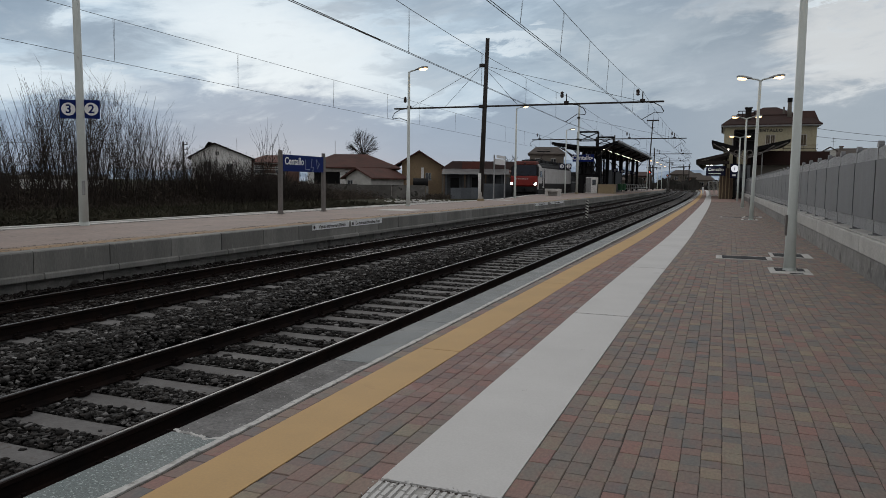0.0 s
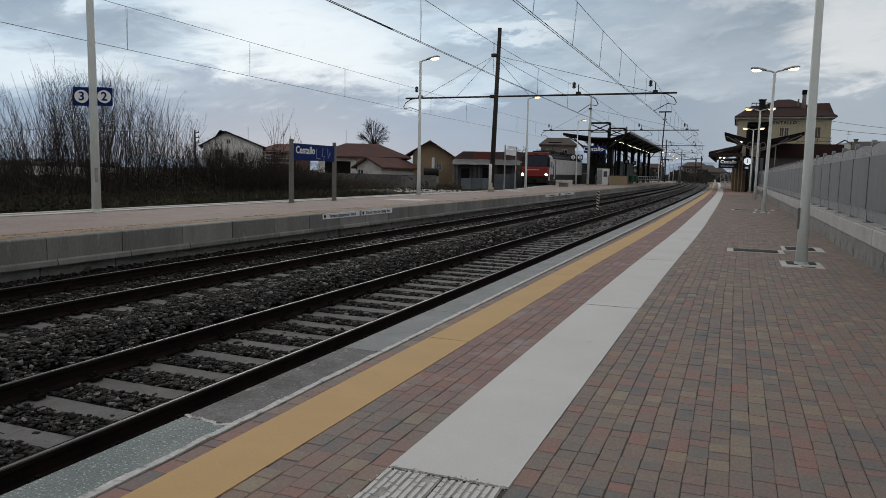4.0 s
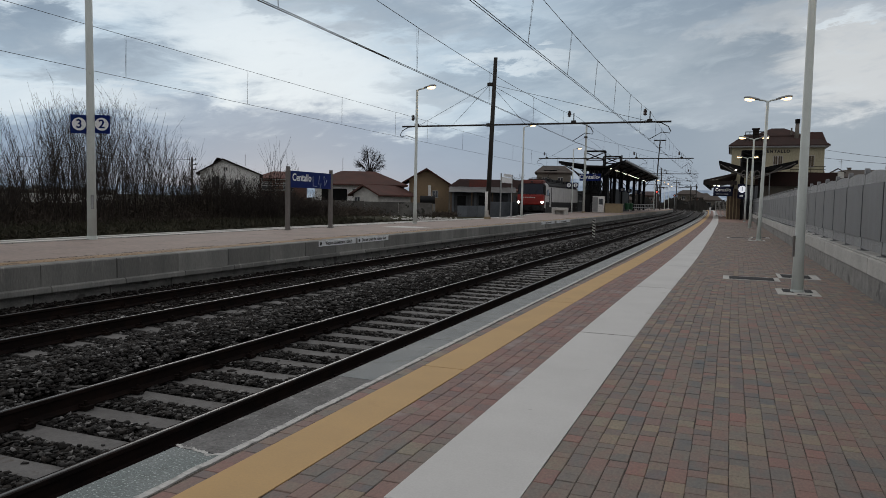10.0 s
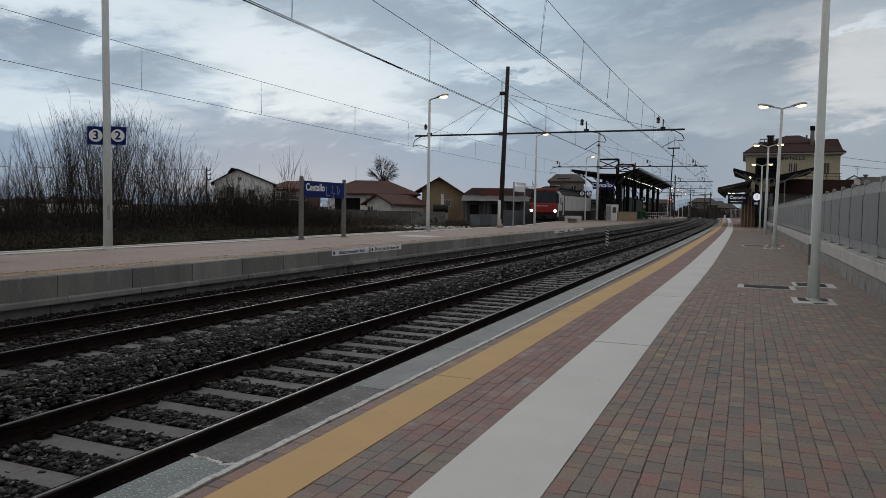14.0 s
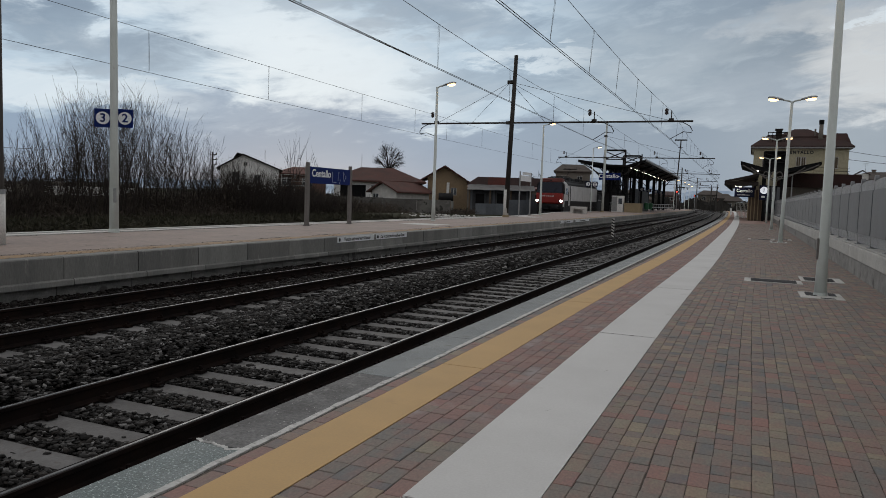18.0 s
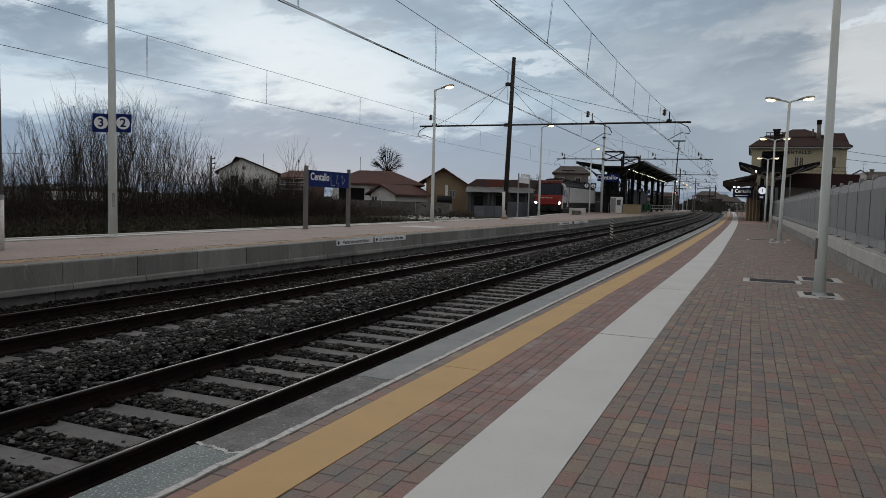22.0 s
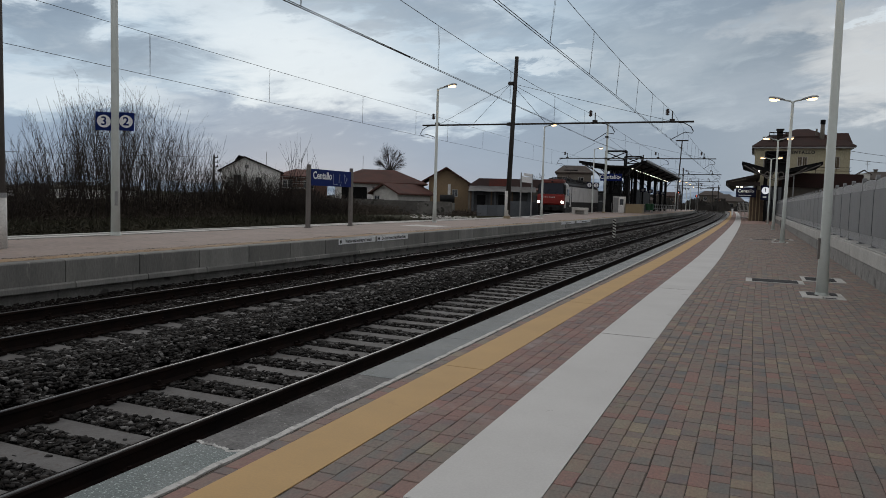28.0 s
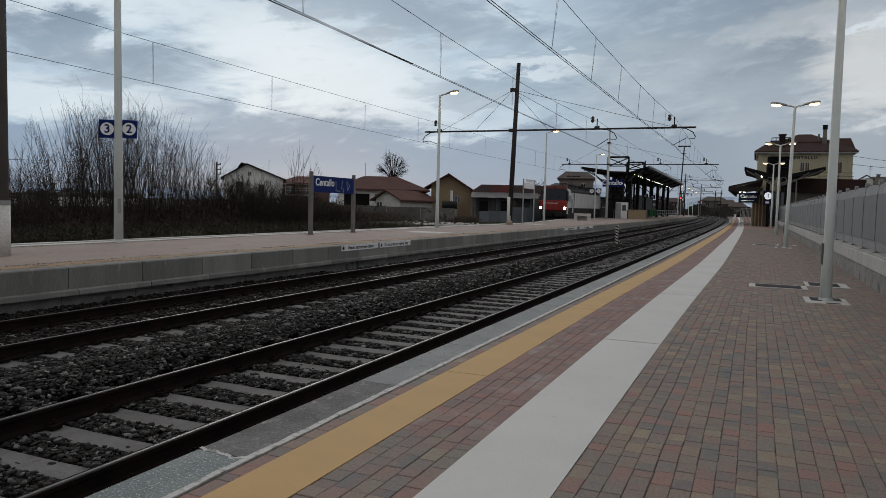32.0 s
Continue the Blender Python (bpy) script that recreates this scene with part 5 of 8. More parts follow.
def wire_points(y0, y1, x0, x1, z0, z1, sag, n=10, curve=True):
    out = []
    for i in range(n + 1):
        t = i / n
        out.append((x0 + (x1 - x0) * t, y0 + (y1 - y0) * t, z0 + (z1 - z0) * t - 4 * sag * t * (1 - t)))
    return out


def overhead_line(centre, stagger, contact, carry, sag, twin, label, step=4.5, start=3.0, slant=0.0, places=(), shift=bend, lift=False):
    """Contact wire, messenger wire and droppers over one track."""
    t = thing("overhead_line", 0, 0, 0, label, "overhead wire", "overhead wires")
    for i, (a, b) in enumerate(zip(SUPPORTS, SUPPORTS[1:])):
        xa, xb = (centre + shift(a) + stagger * (-1) ** i, centre + shift(b) - stagger * (-1) ** i)
        near_up = 0.17 if lift else 0.0
        ca, cb = contact + rise(a) + 0.004 * max(0, a - 44) + near_up * (a < 20), near_up * (b < 20) + contact + rise(b) + 0.004 * max(0, b - 44)
        r = 1.0 + 0.5 * (a > 60)
        for off in ((-0.035, 0.035) if twin else (0.0,)):
            part("contact_wire", tube(bmesh.new(), wire_points(a, b, xa + off, xb + off, ca, cb, 0.02), 0.0085 * r, 5, caps=False), M["wire"], t)
        part("messenger_wire", tube(bmesh.new(), wire_points(a, b, xa, xb, ca + carry, cb + carry, sag), 0.0085 * r, 5, caps=False), M["wire"], t)
        spots, y = list(places) if a == 9.18 else [], a + start
        while not (places and a == 9.18) and y < b - 1.5 and a < 120:
            spots.append(y)
            y += step
        for y in spots:
            k = (y - a) / (b - a)
            x, zc = xa + (xb - xa) * k, ca + (cb - ca) * k
            zm = zc + carry - 4 * sag * k * (1 - k)
            for dy in ((-0.06, 0.06) if twin else (-0.03, 0.03)):
                part("dropper", tube(bmesh.new(), [(x, y + dy, zm), (x, y + dy * 0.2 - slant, zc)], 0.0042 * r, 4, caps=False), M["wire"], t)
    return t


overhead_line(TRACK1 + 0.02, 0.08, 5.24, 1.62, 0.30, True, "twin contact wires and messenger over the near track", 4.45, 3.95, slant=0.45)
overhead_line(-8.55, -0.28, 5.13, 1.55, 0.42, True, "twin contact wires and messenger over the second track", 7.0)
overhead_line(-20.0, 0.12, 5.45, 1.5, 0.06, False, "single contact wire and messenger over the siding", 7.4, shift=lambda y: 0.4 * bend(y), lift=True, places=(12.6, 20.05, 26.95, 35.25, 42.0))
extra = thing("overhead_line", 0, 0, 0, "feeder wire that joins the second track's line", "overhead wire", "overhead wires")
part("feeder_wire", T(wire_points(4, 17.5, -8.95, -8.5, 5.42, 5.16, 0.0), 0.009, 5), M["wire"], extra)


# ---- signs on the island platform ----
def station_sign():
    t = thing("station_sign", -14.2, 21.45, Z2, "blue station name board on two grey posts, scrawled on", "sign")
    for y in (-0.04, 2.86):
        bm = B(-0.055, 0.055, y - 0.085, y + 0.085, 0, 2.06, bevel=0.012)
        box(bm, -0.08, 0.08, y - 0.11, y + 0.11, 0, 0.03)
        part("post", bm, M["sign_post"], t)
        part("post_cap", B(-0.05, 0.05, y - 0.05, y + 0.05, 2.06, 2.2), M["sign_post"], t)
    board = part("board", B(-0.02, 0.056, 0.05, 2.77, 1.48, 2.06, bevel=0.008), M["blue"], t, "dark blue enamel board")
    lettering("station_name", "Centallo", 0.36, M["white"], board, pose(0.060, 0.76, 1.83, 90, 0, 90), label="white lettering")
    for pts in (((1.52, 1.92), (1.55, 1.56), (1.80, 1.56)), ((1.98, 1.95), (1.92, 1.64), (2.1, 1.66), (2.02, 1.50)), ((2.28, 1.92), (2.36, 1.6), (2.5, 1.78), (2.3, 1.94))):
        part("scrawl", T([(0.060, y - 0.05, z) for y, z in pts], 0.017, 5), M["scrawl"], board, "pale scrawled strokes")


station_sign()


def warning_board(y0, y1, text, label):
    t = thing("warning_board", P2_EDGE + 0.006 + bend(y0), y0, Z2 - 0.155, label, "sign", "warning boards on the platform edge")
    n = y1 - y0
    part("plate", B(0, 0.012, 0, n, 0, 0.15), M["white"], t, "white plate")
    part("pictogram", T([(0.013, 0.1, 0.075), (0.016, 0.1, 0.075)], 0.05, 14), M["dark_text"], t, "dark round pictogram")
    lettering("words", text, 0.132, M["dark_text"], t, pose(0.015, n / 2 + 0.05, 0.075, 90, 0, 90), 0.001)


warning_board(16.68, 18.72, "Vietato attraversare i binari", "white warning plate in Italian on the concrete face")
warning_board(18.84, 20.9, "Do not cross the railway lines", "white warning plate in English on the concrete face")
warning_board(41.2, 44.6, "Vietato attraversare i binari", "white warning plate in Italian on the concrete face")
warning_board(45.2, 49.4, "Do not cross the railway lines", "white warning plate in English on the concrete face")


def notice_frame():
    t = thing("notice_board", -14.85, 48.6, Z2, "pale notice panel high between two thin posts", "sign")
    for y in (0, 2.7):
        part("post", T([(0, y, 0), (0, y, 3.1)], 0.05, 8), M["galv"], t)
    part("panel", B(-0.02, 0.02, 0.05, 2.65, 2.45, 2.85), M["white"], t, "whitish panel")
    part("panel", B(-0.02, 0.02, 0.6, 2.65, 2.9, 3.1), M["white"], t, "whitish panel")


notice_frame()


def marker_post():
    t = thing("marker_post", -6.45, 37.6, -0.42, "black and white striped marker between the tracks", "post")
    part("plate", B(-0.075, 0.075, -0.015, 0.015, 0.02, 1.08, bevel=0.004), M["kerb"], t, "white enamel plate")
    for i in range(7):
        z = 0.04 + 0.148 * i
        st = bmesh.new()
        prism(st, [(-0.075, z + 0.07), (0.075, z), (0.075, z + 0.07), (-0.075, z + 0.14)], -0.021, -0.016)
        part("stripe", st, M["black"], t, "slanting black stripe")
    part("foot", B(-0.1, 0.1, -0.06, 0.06, -0.1, 0.03), M["kerb"], t)


marker_post()


def platform_box():
    t = thing("concrete_bench", -15.2, 69.0, Z2, "pale concrete bench block on the island platform", "bench")
    part("seat", B(-0.75, 0.75, 0, 0.7, 0.40, 0.66, bevel=0.02), M["kerb"], t)
    part("back", B(-0.75, 0.45, 0.58, 0.7, 0, 0.40), M["kerb"], t)
    for x in (-0.6, 0.6):
        part("leg", B(x - 0.15, x + 0.15, 0.04, 0.58, 0, 0.40), M["kerb"], t)


platform_box()


def floor_cover(x0, x1, y0, y1, z, label, name="cover_plate"):
    t = thing(name, x0, y0, z, label, "cover", "paving covers")
    part("plate", B(0, x1 - x0, 0, y1 - y0, -0.03, 0.006), M["kerb"], t)
    return t


def slot_cover(x0, x1, y0, y1, slots, label):
    """A pale frame in the paving with dark gratings let into it."""
    t = floor_cover(x0, x1, y0, y1, 0.001, label, "drain_cover")
    for a, b, c, d in slots:
        g = part("grating", B(a, b, c, d, 0.004, 0.010), M["black"], t, "dark grating")
        n = max(2, int((b - a) / 0.04))
        for i in range(n):
            xx = a + (b - a) * (i + 0.5) / n
            part("bar", B(xx - 0.006, xx + 0.006, c, d, 0.010, 0.014), M["black"], g)


for dy in (0.0, 20.45):
    slot_cover(0.84, 1.50, 13.40 + dy, 14.38 + dy, ((0.10, 0.27, 0.38, 0.88), (0.46, 0.58, 0.50, 0.92), (0.30, 0.52, 0.04, 0.12)), "pale concrete collar with gratings round a lamp foot")
    slot_cover(1.02, 1.82, 16.50 + dy, 17.55 + dy, ((0.08, 0.64, 0.14, 0.88),), "square pale frame with a dark drain grating")
    slot_cover(-0.05, 1.015, 15.66 + dy, 16.42 + dy, ((0.12, 0.96, 0.08, 0.66),), "long narrow drain with a dark grating")
floor_cover(-13.2, -11.6, 26.6, 28.2, Z2 + 0.002, "pale concrete cover in the island paving")
floor_cover(-14.4, -13.1, 46.5, 48.5, Z2 + 0.002, "pale concrete cover in the island paving")


# ---- locomotive ----
def locomotive():
    t = thing("locomotive", TRACK3 + 0.0, 75.4, RAIL2, "red-fronted pale electric locomotive with lit headlights, standing", "locomotive")
    L = 18.9
    side = [(-1.49, 1.05), (1.49, 1.05), (1.5, 2.6), (1.45, 3.5), (1.2, 3.78), (-1.2, 3.78), (-1.45, 3.5), (-1.5, 2.6)]
    bm = bmesh.new()
    rings = []
    for y, fx, cut in ((0.55, 0.96, 0), (1.5, 1, 0), (L - 1.5, 1, 0), (L - 0.5, 0.96, 0)):
        rings.append([bm.verts.new((x * fx, y + (0.55 * max(0, z - 2.4) if y < 1 else 0), z)) for x, z in side])
    for a, b in zip(rings, rings[1:]):
        for k in range(8):
            bm.faces.new((a[k], a[(k + 1) % 8], b[(k + 1) % 8], b[k]))
    bm.faces.new(rings[0]), bm.faces.new(rings[-1][::-1])
    bmesh.ops.recalc_face_normals(bm, faces=bm.faces[:])
    part("body", bm, M["loco_white"], t, "pale grey body sides")
    # the red nose, in two planes that meet under the windscreen
    nose = bmesh.new()
    prof = ((0.12, 1.38, 1.40), (0.0, 1.5, 1.42), (0.0, 2.35, 1.42), (0.08, 2.5, 1.40), (0.5, 2.5, 1.42), (0.5, 1.38, 1.42))
    l = [nose.verts.new((-w, y, z)) for y, z, w in prof]
    r = [nose.verts.new((w, y, z)) for y, z, w in prof]
    nose.faces.new(l), nose.faces.new(r[::-1])
    for k in range(6):
        nose.faces.new((l[k], r[k], r[(k + 1) % 6], l[(k + 1) % 6]))
    bmesh.ops.recalc_face_normals(nose, faces=nose.faces[:])
    nose = part("nose", nose, M["red"], t, "red painted front panel")
    for k, (xa, xb) in enumerate(((-0.85, -0.7), (-0.63, -0.45), (-0.38, -0.22), (-0.15, 0.02), (0.09, 0.27), (0.34, 0.5))):
        part("lettering_bar", B(xa, xb, -0.012, -0.004, 2.12, 2.2 + 0.02 * (k % 2)), M["loco_white"], nose, "pale lettering, unreadable")
    for z in (1.5, 1.62, 1.74, 1.86):
        part("grille_rib", B(-0.9, 0.9, -0.02, 0.02, z, z + 0.05), M["red"], nose)
    scr = bmesh.new()
    q = [scr.verts.new(v) for v in ((-1.36, 0.03, 2.52), (1.36, 0.03, 2.52), (1.26, 0.46, 3.64), (-1.26, 0.46, 3.64))]
    q2 = [scr.verts.new(v.co + Vector((0, 0.35, 0.05))) for v in q]
    scr.faces.new(q), scr.faces.new(q2[::-1])
    for k in range(4):
        scr.faces.new((q[k], q2[k], q2[(k + 1) % 4], q[(k + 1) % 4]))
    bmesh.ops.recalc_face_normals(scr, faces=scr.faces[:])
    part("windscreen", scr, M["windscreen"], t, "dark raked windscreen")
    for x in (-0.45, 0.45):
        part("wiper", T([(x, 0.02, 2.54), (x + 0.3, 0.19, 3.05)], 0.014, 4), M["black"], t)
    part("roof_brow", merged(B(-1.2, 1.2, 0.5, 1.7, 3.62, 4.06, bevel=0.09)), M["red_roof"], t, "red band over the windscreen")
    part("marker_light", B(-0.12, 0.12, 0.47, 0.52, 3.78, 3.9, bevel=0.01), M["glass"], t, "dark upper lamp")
    for s in (-1, 1):
        cp = bmesh.new()
        prism(cp, [(s * 1.34, 2.5), (s * 1.49, 2.45), (s * 1.46, 3.4), (s * 1.24, 3.66)], 0.34, 0.85)
        part("corner_pillar", cp, M["loco_dark"], t, "dark front pillar")
        lamp = part("headlight_cluster", B(s * 1.22 - 0.2, s * 1.22 + 0.2, -0.03, 0.05, 1.48, 1.82, bevel=0.03), M["loco_dark"], t, "dark lamp cluster")
        hl = bmesh.new()
        bmesh.ops.create_icosphere(hl, subdivisions=2, radius=0.145)
        bmesh.ops.scale(hl, vec=(1, 0.4, 1), verts=hl.verts[:])
        bmesh.ops.translate(hl, vec=(s * 1.29, -0.03, 1.65), verts=hl.verts[:])
        part("headlight", hl, M["head_glow"], lamp, "lit white headlight", smooth=True)
        part("buffer", merged(T([(s * 0.88, 0.4, 1.05), (s * 0.88, -0.35, 1.05)], 0.09, 10), T([(s * 0.88, -0.35, 1.05), (s * 0.88, -0.42, 1.05)], 0.24, 14)), M["loco_dark"], t)
        part("skirt", B(s * 1.40 - 0.04, s * 1.40 + 0.04, 0.6, L - 0.6, 0.45, 1.06), M["loco_dark"], t, "dark underframe skirt")
        part("cab_door", B(s * 1.5 - 0.02, s * 1.5 + 0.02, 2.35, 3.05, 1.2, 3.1, bevel=0.01), M["loco_white"], t)
        part("door_rail", T([(s * 1.54, 2.25, 1.4), (s * 1.54, 2.25, 2.7)], 0.03, 6), M["black"], t)
        part("cab_window", B(s * 1.50 - 0.02, s * 1.50 + 0.02, 1.25, 2.05, 2.35, 3.05, bevel=0.02), M["glass"], t)
        part("side_band", B(s * 1.49 - 0.02, s * 1.49 + 0.02, 0.9, L - 0.9, 1.06, 1.7), M["loco_dark"], t, "dark grey lower band")
        for y in (4.5, 7.0, 9.5, 12.0):
            part("side_panel", B(s * 1.5 - 0.015, s * 1.5 + 0.015, y, y + 2.3, 1.78, 3.1, bevel=0.01), M["loco_white"], t)
    for s in (-1, 1):
        fair = prism(bmesh.new(), [(s * 1.475, 3.36), (s * 1.455, 3.52), (s * 1.21, 3.8), (s * 1.2, 3.93), (s * 1.16, 3.93), (s * 1.16, 3.36)], 2.0, L - 1.6)
        part("roof_fairing", fair, M["loco_dark"], t, "dark sloping roof edge")
        part("cab_gap", B(s * 1.505 - 0.012, s * 1.505 + 0.012, 3.2, 3.42, 1.1, 3.3), M["loco_dark"], t, "dark upright strip behind the cab door")
    part("coupler", merged(B(-0.12, 0.12, -0.3, 0.5, 0.9, 1.15), T([(0, -0.3, 1.0), (0, -0.38, 0.7)], 0.05, 8)), M["black"], t)
    part("lower_front", B(-1.38, 1.38, 0.16, 0.5, 1.02, 1.379, bevel=0.02), M["loco_dark"], t, "black panel under the red nose")
    part("plough", B(-1.3, 1.3, 0.15, 0.35, 0.18, 0.6, bevel=0.03), M["loco_dark"], t)
    part("headstock", B(-1.35, 1.35, 0.2, 0.6, 0.75, 1.04, bevel=0.03), M["loco_dark"], t, "dark buffer beam")
    for y in (2.9, 5.5, 13.4, 16.0):
        for s in (-1, 1):
            part("wheel", merged(T([(s * 0.69, y, 0.615), (s * 0.82, y, 0.615)], 0.6, 20), T([(s * 0.82, y, 0.615), (s * 0.95, y, 0.615)], 0.15, 10)), M["loco_dark"], t)
        part("axle", T([(-0.7, y, 0.615), (0.7, y, 0.615)], 0.09, 8), M["loco_dark"], t)
    for y in (4.2, 14.7):
        part("bogie_frame", merged(B(-1.15, -0.95, y - 2.0, y + 2.0, 0.5, 0.95), B(0.95, 1.15, y - 2.0, y + 2.0, 0.5, 0.95), B(-1.1, 1.1, y - 0.3, y + 0.3, 0.55, 0.95)), M["loco_dark"], t)
    part("roof_deck", B(-1.25, 1.25, 1.75, L - 1.7, 3.6, 3.92, bevel=0.06), M["loco_dark"], t, "dark roof with equipment")
    for y, h in ((2.2, 0.34), (4.9, 0.42), (6.6, 0.36), (10.4, 0.44), (12.6, 0.3), (14.8, 0.4)):
        part("roof_box", B(-0.85, 0.85, y, y + 1.5, 3.9, 3.9 + h, bevel=0.05), M["loco_dark"], t)
    pan = part("pantograph", merged(T([(-0.6, 9.2, 4.05), (0, 7.6, 4.6), (0, 9.0, 5.35)], 0.03, 6), T([(0.6, 9.2, 4.05), (0, 7.6, 4.6)], 0.03, 6), T([(-0.8, 9.0, 5.4), (0.8, 9.0, 5.4)], 0.035, 6), T([(-0.55, 9.6, 4.15), (0.55, 9.6, 4.15)], 0.05, 6), T([(-0.55, 8.0, 4.15), (0.55, 8.0, 4.15)], 0.05, 6)), M["black"], t, "black raised pantograph")
    part("collector", B(-0.75, 0.75, 8.93, 9.07, 5.42, 5.48), M["black"], pan)
    part("folded_pantograph", merged(T([(-0.6, 4.6, 4.2), (0.6, 4.6, 4.2)], 0.04, 6), T([(-0.8, 3.4, 4.35), (0.8, 3.4, 4.35)], 0.04, 6), T([(0, 3.4, 4.33), (0, 4.6, 4.22)], 0.04, 6)), M["black"], t)


locomotive()


# ---- island shelter ----
def wing(bm, x0, z0, x1, z1, y0, y1, thick, dx=0.0):
    """A sloping slab of roof between two edges; dx: how far the far end is shifted."""
    lo = [(x0, y0, z0), (x1, y0, z1), (x1 + dx, y1, z1), (x0 + dx, y1, z0)]
    a = [bm.verts.new(v) for v in lo]
    b = [bm.verts.new((x, y, z + thick)) for x, y, z in lo]
    bm.faces.new(a), bm.faces.new(b[::-1])
    for k in range(4):
        bm.faces.new((a[k], b[k], b[(k + 1) % 4], a[(k + 1) % 4]))
    bmesh.ops.recalc_face_normals(bm, faces=bm.faces[:])
    return bm


def island_shelter():
    t = thing("platform_shelter", 0, 0, Z2, "long black steel butterfly shelter with a row of lights", "shelter")
    y0, y1, dx = 93.2, 153.0, -1.1
    z = -Z2
    # wing colours carry the shade underneath; the platform wing is the lit, browner one
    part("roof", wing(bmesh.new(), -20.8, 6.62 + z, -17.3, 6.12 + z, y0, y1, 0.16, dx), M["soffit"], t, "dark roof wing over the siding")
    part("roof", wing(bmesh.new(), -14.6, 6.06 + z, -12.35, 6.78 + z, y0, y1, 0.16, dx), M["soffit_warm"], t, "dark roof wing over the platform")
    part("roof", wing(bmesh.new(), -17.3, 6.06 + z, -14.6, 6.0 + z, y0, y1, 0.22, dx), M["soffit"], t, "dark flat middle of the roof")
    part("gutter", wing(bmesh.new(), -12.4, 6.70 + z, -12.28, 6.72 + z, y0, y1, 0.28, dx), M["galv"], t, "grey roof edge")
    part("fascia", wing(bmesh.new(), -14.6, 5.95 + z, -12.35, 6.66 + z, y0 - 0.06, y0, 0.26), M["black"], t, "dark front fascia")
    part("fascia", wing(bmesh.new(), -20.8, 6.5 + z, -17.3, 6.04 + z, y0 - 0.06, y0, 0.34), M["black"], t, "dark front fascia")
    for i, y in enumerate((94.0, 102.0, 110.0, 119.0, 128.0, 138.0, 147.0)):
        k = dx * (y - y0) / (y1 - y0)
        for x in (-14.75, -18.0):
            top = 6.05
            if x < -17.5 and y < 100:
                continue
            part("column", B(x + k - 0.23, x + k + 0.23, y - 0.2, y + 0.2, 0, top + z), M["black"], t)
        part("rafter", wing(bmesh.new(), -20.6 + k, 6.35 + z, -17.3 + k, 5.88 + z, y - 0.08, y + 0.08, 0.2), M["black"], t)
        part("rafter", wing(bmesh.new(), -14.6 + k, 5.8 + z, -12.5 + k, 6.46 + z, y - 0.08, y + 0.08, 0.2), M["black"], t)
        part("strut", T([(-14.75 + k, y, 4.7 + z), (-13.4 + k, y, 6.4 + z)], 0.07, 6), M["black"], t)
        part("strut", T([(-18.0 + k, y, 4.7 + z), (-19.6 + k, y, 6.3 + z)], 0.07, 6), M["black"], t)
    # light brackets of the front truss, seen against the roof
    for xa, xb in ((-20.2, -17.9), (-13.0, -14.9)):
        part("front_truss", T([(xa, y0 - 0.1, 6.4 + z), ((xa + xb) / 2, y0 - 0.1, 5.75 + z), (xb, y0 - 0.1, 5.0 + z)], 0.08, 6), M["mast"], t)
    for x in (-17.3, -16.9, -16.3, -15.8, -15.3):
        part("truss_web", T([(x, y0 - 0.12, 4.9 + z), (x + 0.25, y0 - 0.12, 5.7 + z)], 0.05, 6), M["mast"], t)
    for i in range(26):
        y = 95.0 + i * 2.1
        k = dx * (y - y0) / (y1 - y0)
        if i in (5, 16, 19):
            continue
        part("light", B(-14.40 + k, -14.30 + k, y, y + 0.14, 5.9 + z, 5.96 + z), M["cool_glow"], t, "small lit lamp under the roof")
    # the frame that stands above the roof
    for ya in (y0 + 0.6, y0 + 8.0):
        f = bmesh.new()
        s = 0.0 if ya < 95 else 0.55
        xa, xb, zt = -17.55 + s * 2.2, -14.95 + s * 1.6, 8.08 - s * 0.4
        for p, q in (((xa, 5.8), (xa, zt)), ((xb, 5.8), (xb, zt)), ((xa, zt), (xb, zt)), ((xa, 6.9), (xb, zt - 0.1)), ((xa, zt - 0.1), (xb, 6.9)), ((xa, 6.95), (xb, 6.95))):
            tube(f, [(p[0], ya, p[1] + z), (q[0], ya, q[1] + z)], 0.13 if p[1] in (5.8, zt) and q[1] in (zt,) else 0.07, 6)
        part("roof_frame", f, M["black"], t, "black braced frame above the roof")
    sign = part("name_board", B(-18.0, -15.3, y0 - 0.15, y0 - 0.05, 4.3 + z, 5.2 + z, bevel=0.01), M["blue"], t, "blue station name board")
    lettering("station_name", "Centallo", 0.72, M["white"], sign, pose(-16.8, y0 - 0.16, 4.78 + z, 90, 0, 0), label="white lettering")
    part("arrow", B(-15.6, -15.45, y0 - 0.165, y0 - 0.15, 4.68 + z, 4.83 + z), M["white"], sign)
    # the stair housing under the roof: dark frames and glazing
    for x in (-17.5, -16.6, -15.6):
        part("housing_post", B(x - 0.1, x + 0.1, y0 + 0.4, y0 + 0.6, 0, 5.4 + z), M["black"], t)
    for zz in (2.3, 3.3, 4.7):
        part("housing_rail", B(-17.6, -14.7, y0 + 0.42, y0 + 0.58, zz, zz + 0.12), M["black"], t)
    for xa, xb in ((-17.5, -16.6), (-16.6, -15.6), (-15.6, -14.8)):
        part("brace", T([(xa, y0 + 0.5, 2.4), (xb, y0 + 0.5, 4.7)], 0.06, 6), M["black"], t)
        part("brace", T([(xb, y0 + 0.5, 2.4), (xa, y0 + 0.5, 4.7)], 0.06, 6), M["black"], t)
    for xa, xb, zb in ((-17.5, -16.65, 2.3), (-16.5, -15.75, 3.3), (-15.5, -14.8, 2.3)):
        part("housing_front", B(xa, xb, y0 + 0.75, y0 + 0.85, 0, zb), M["loco_dark"], t, "dark panels of the stair housing")
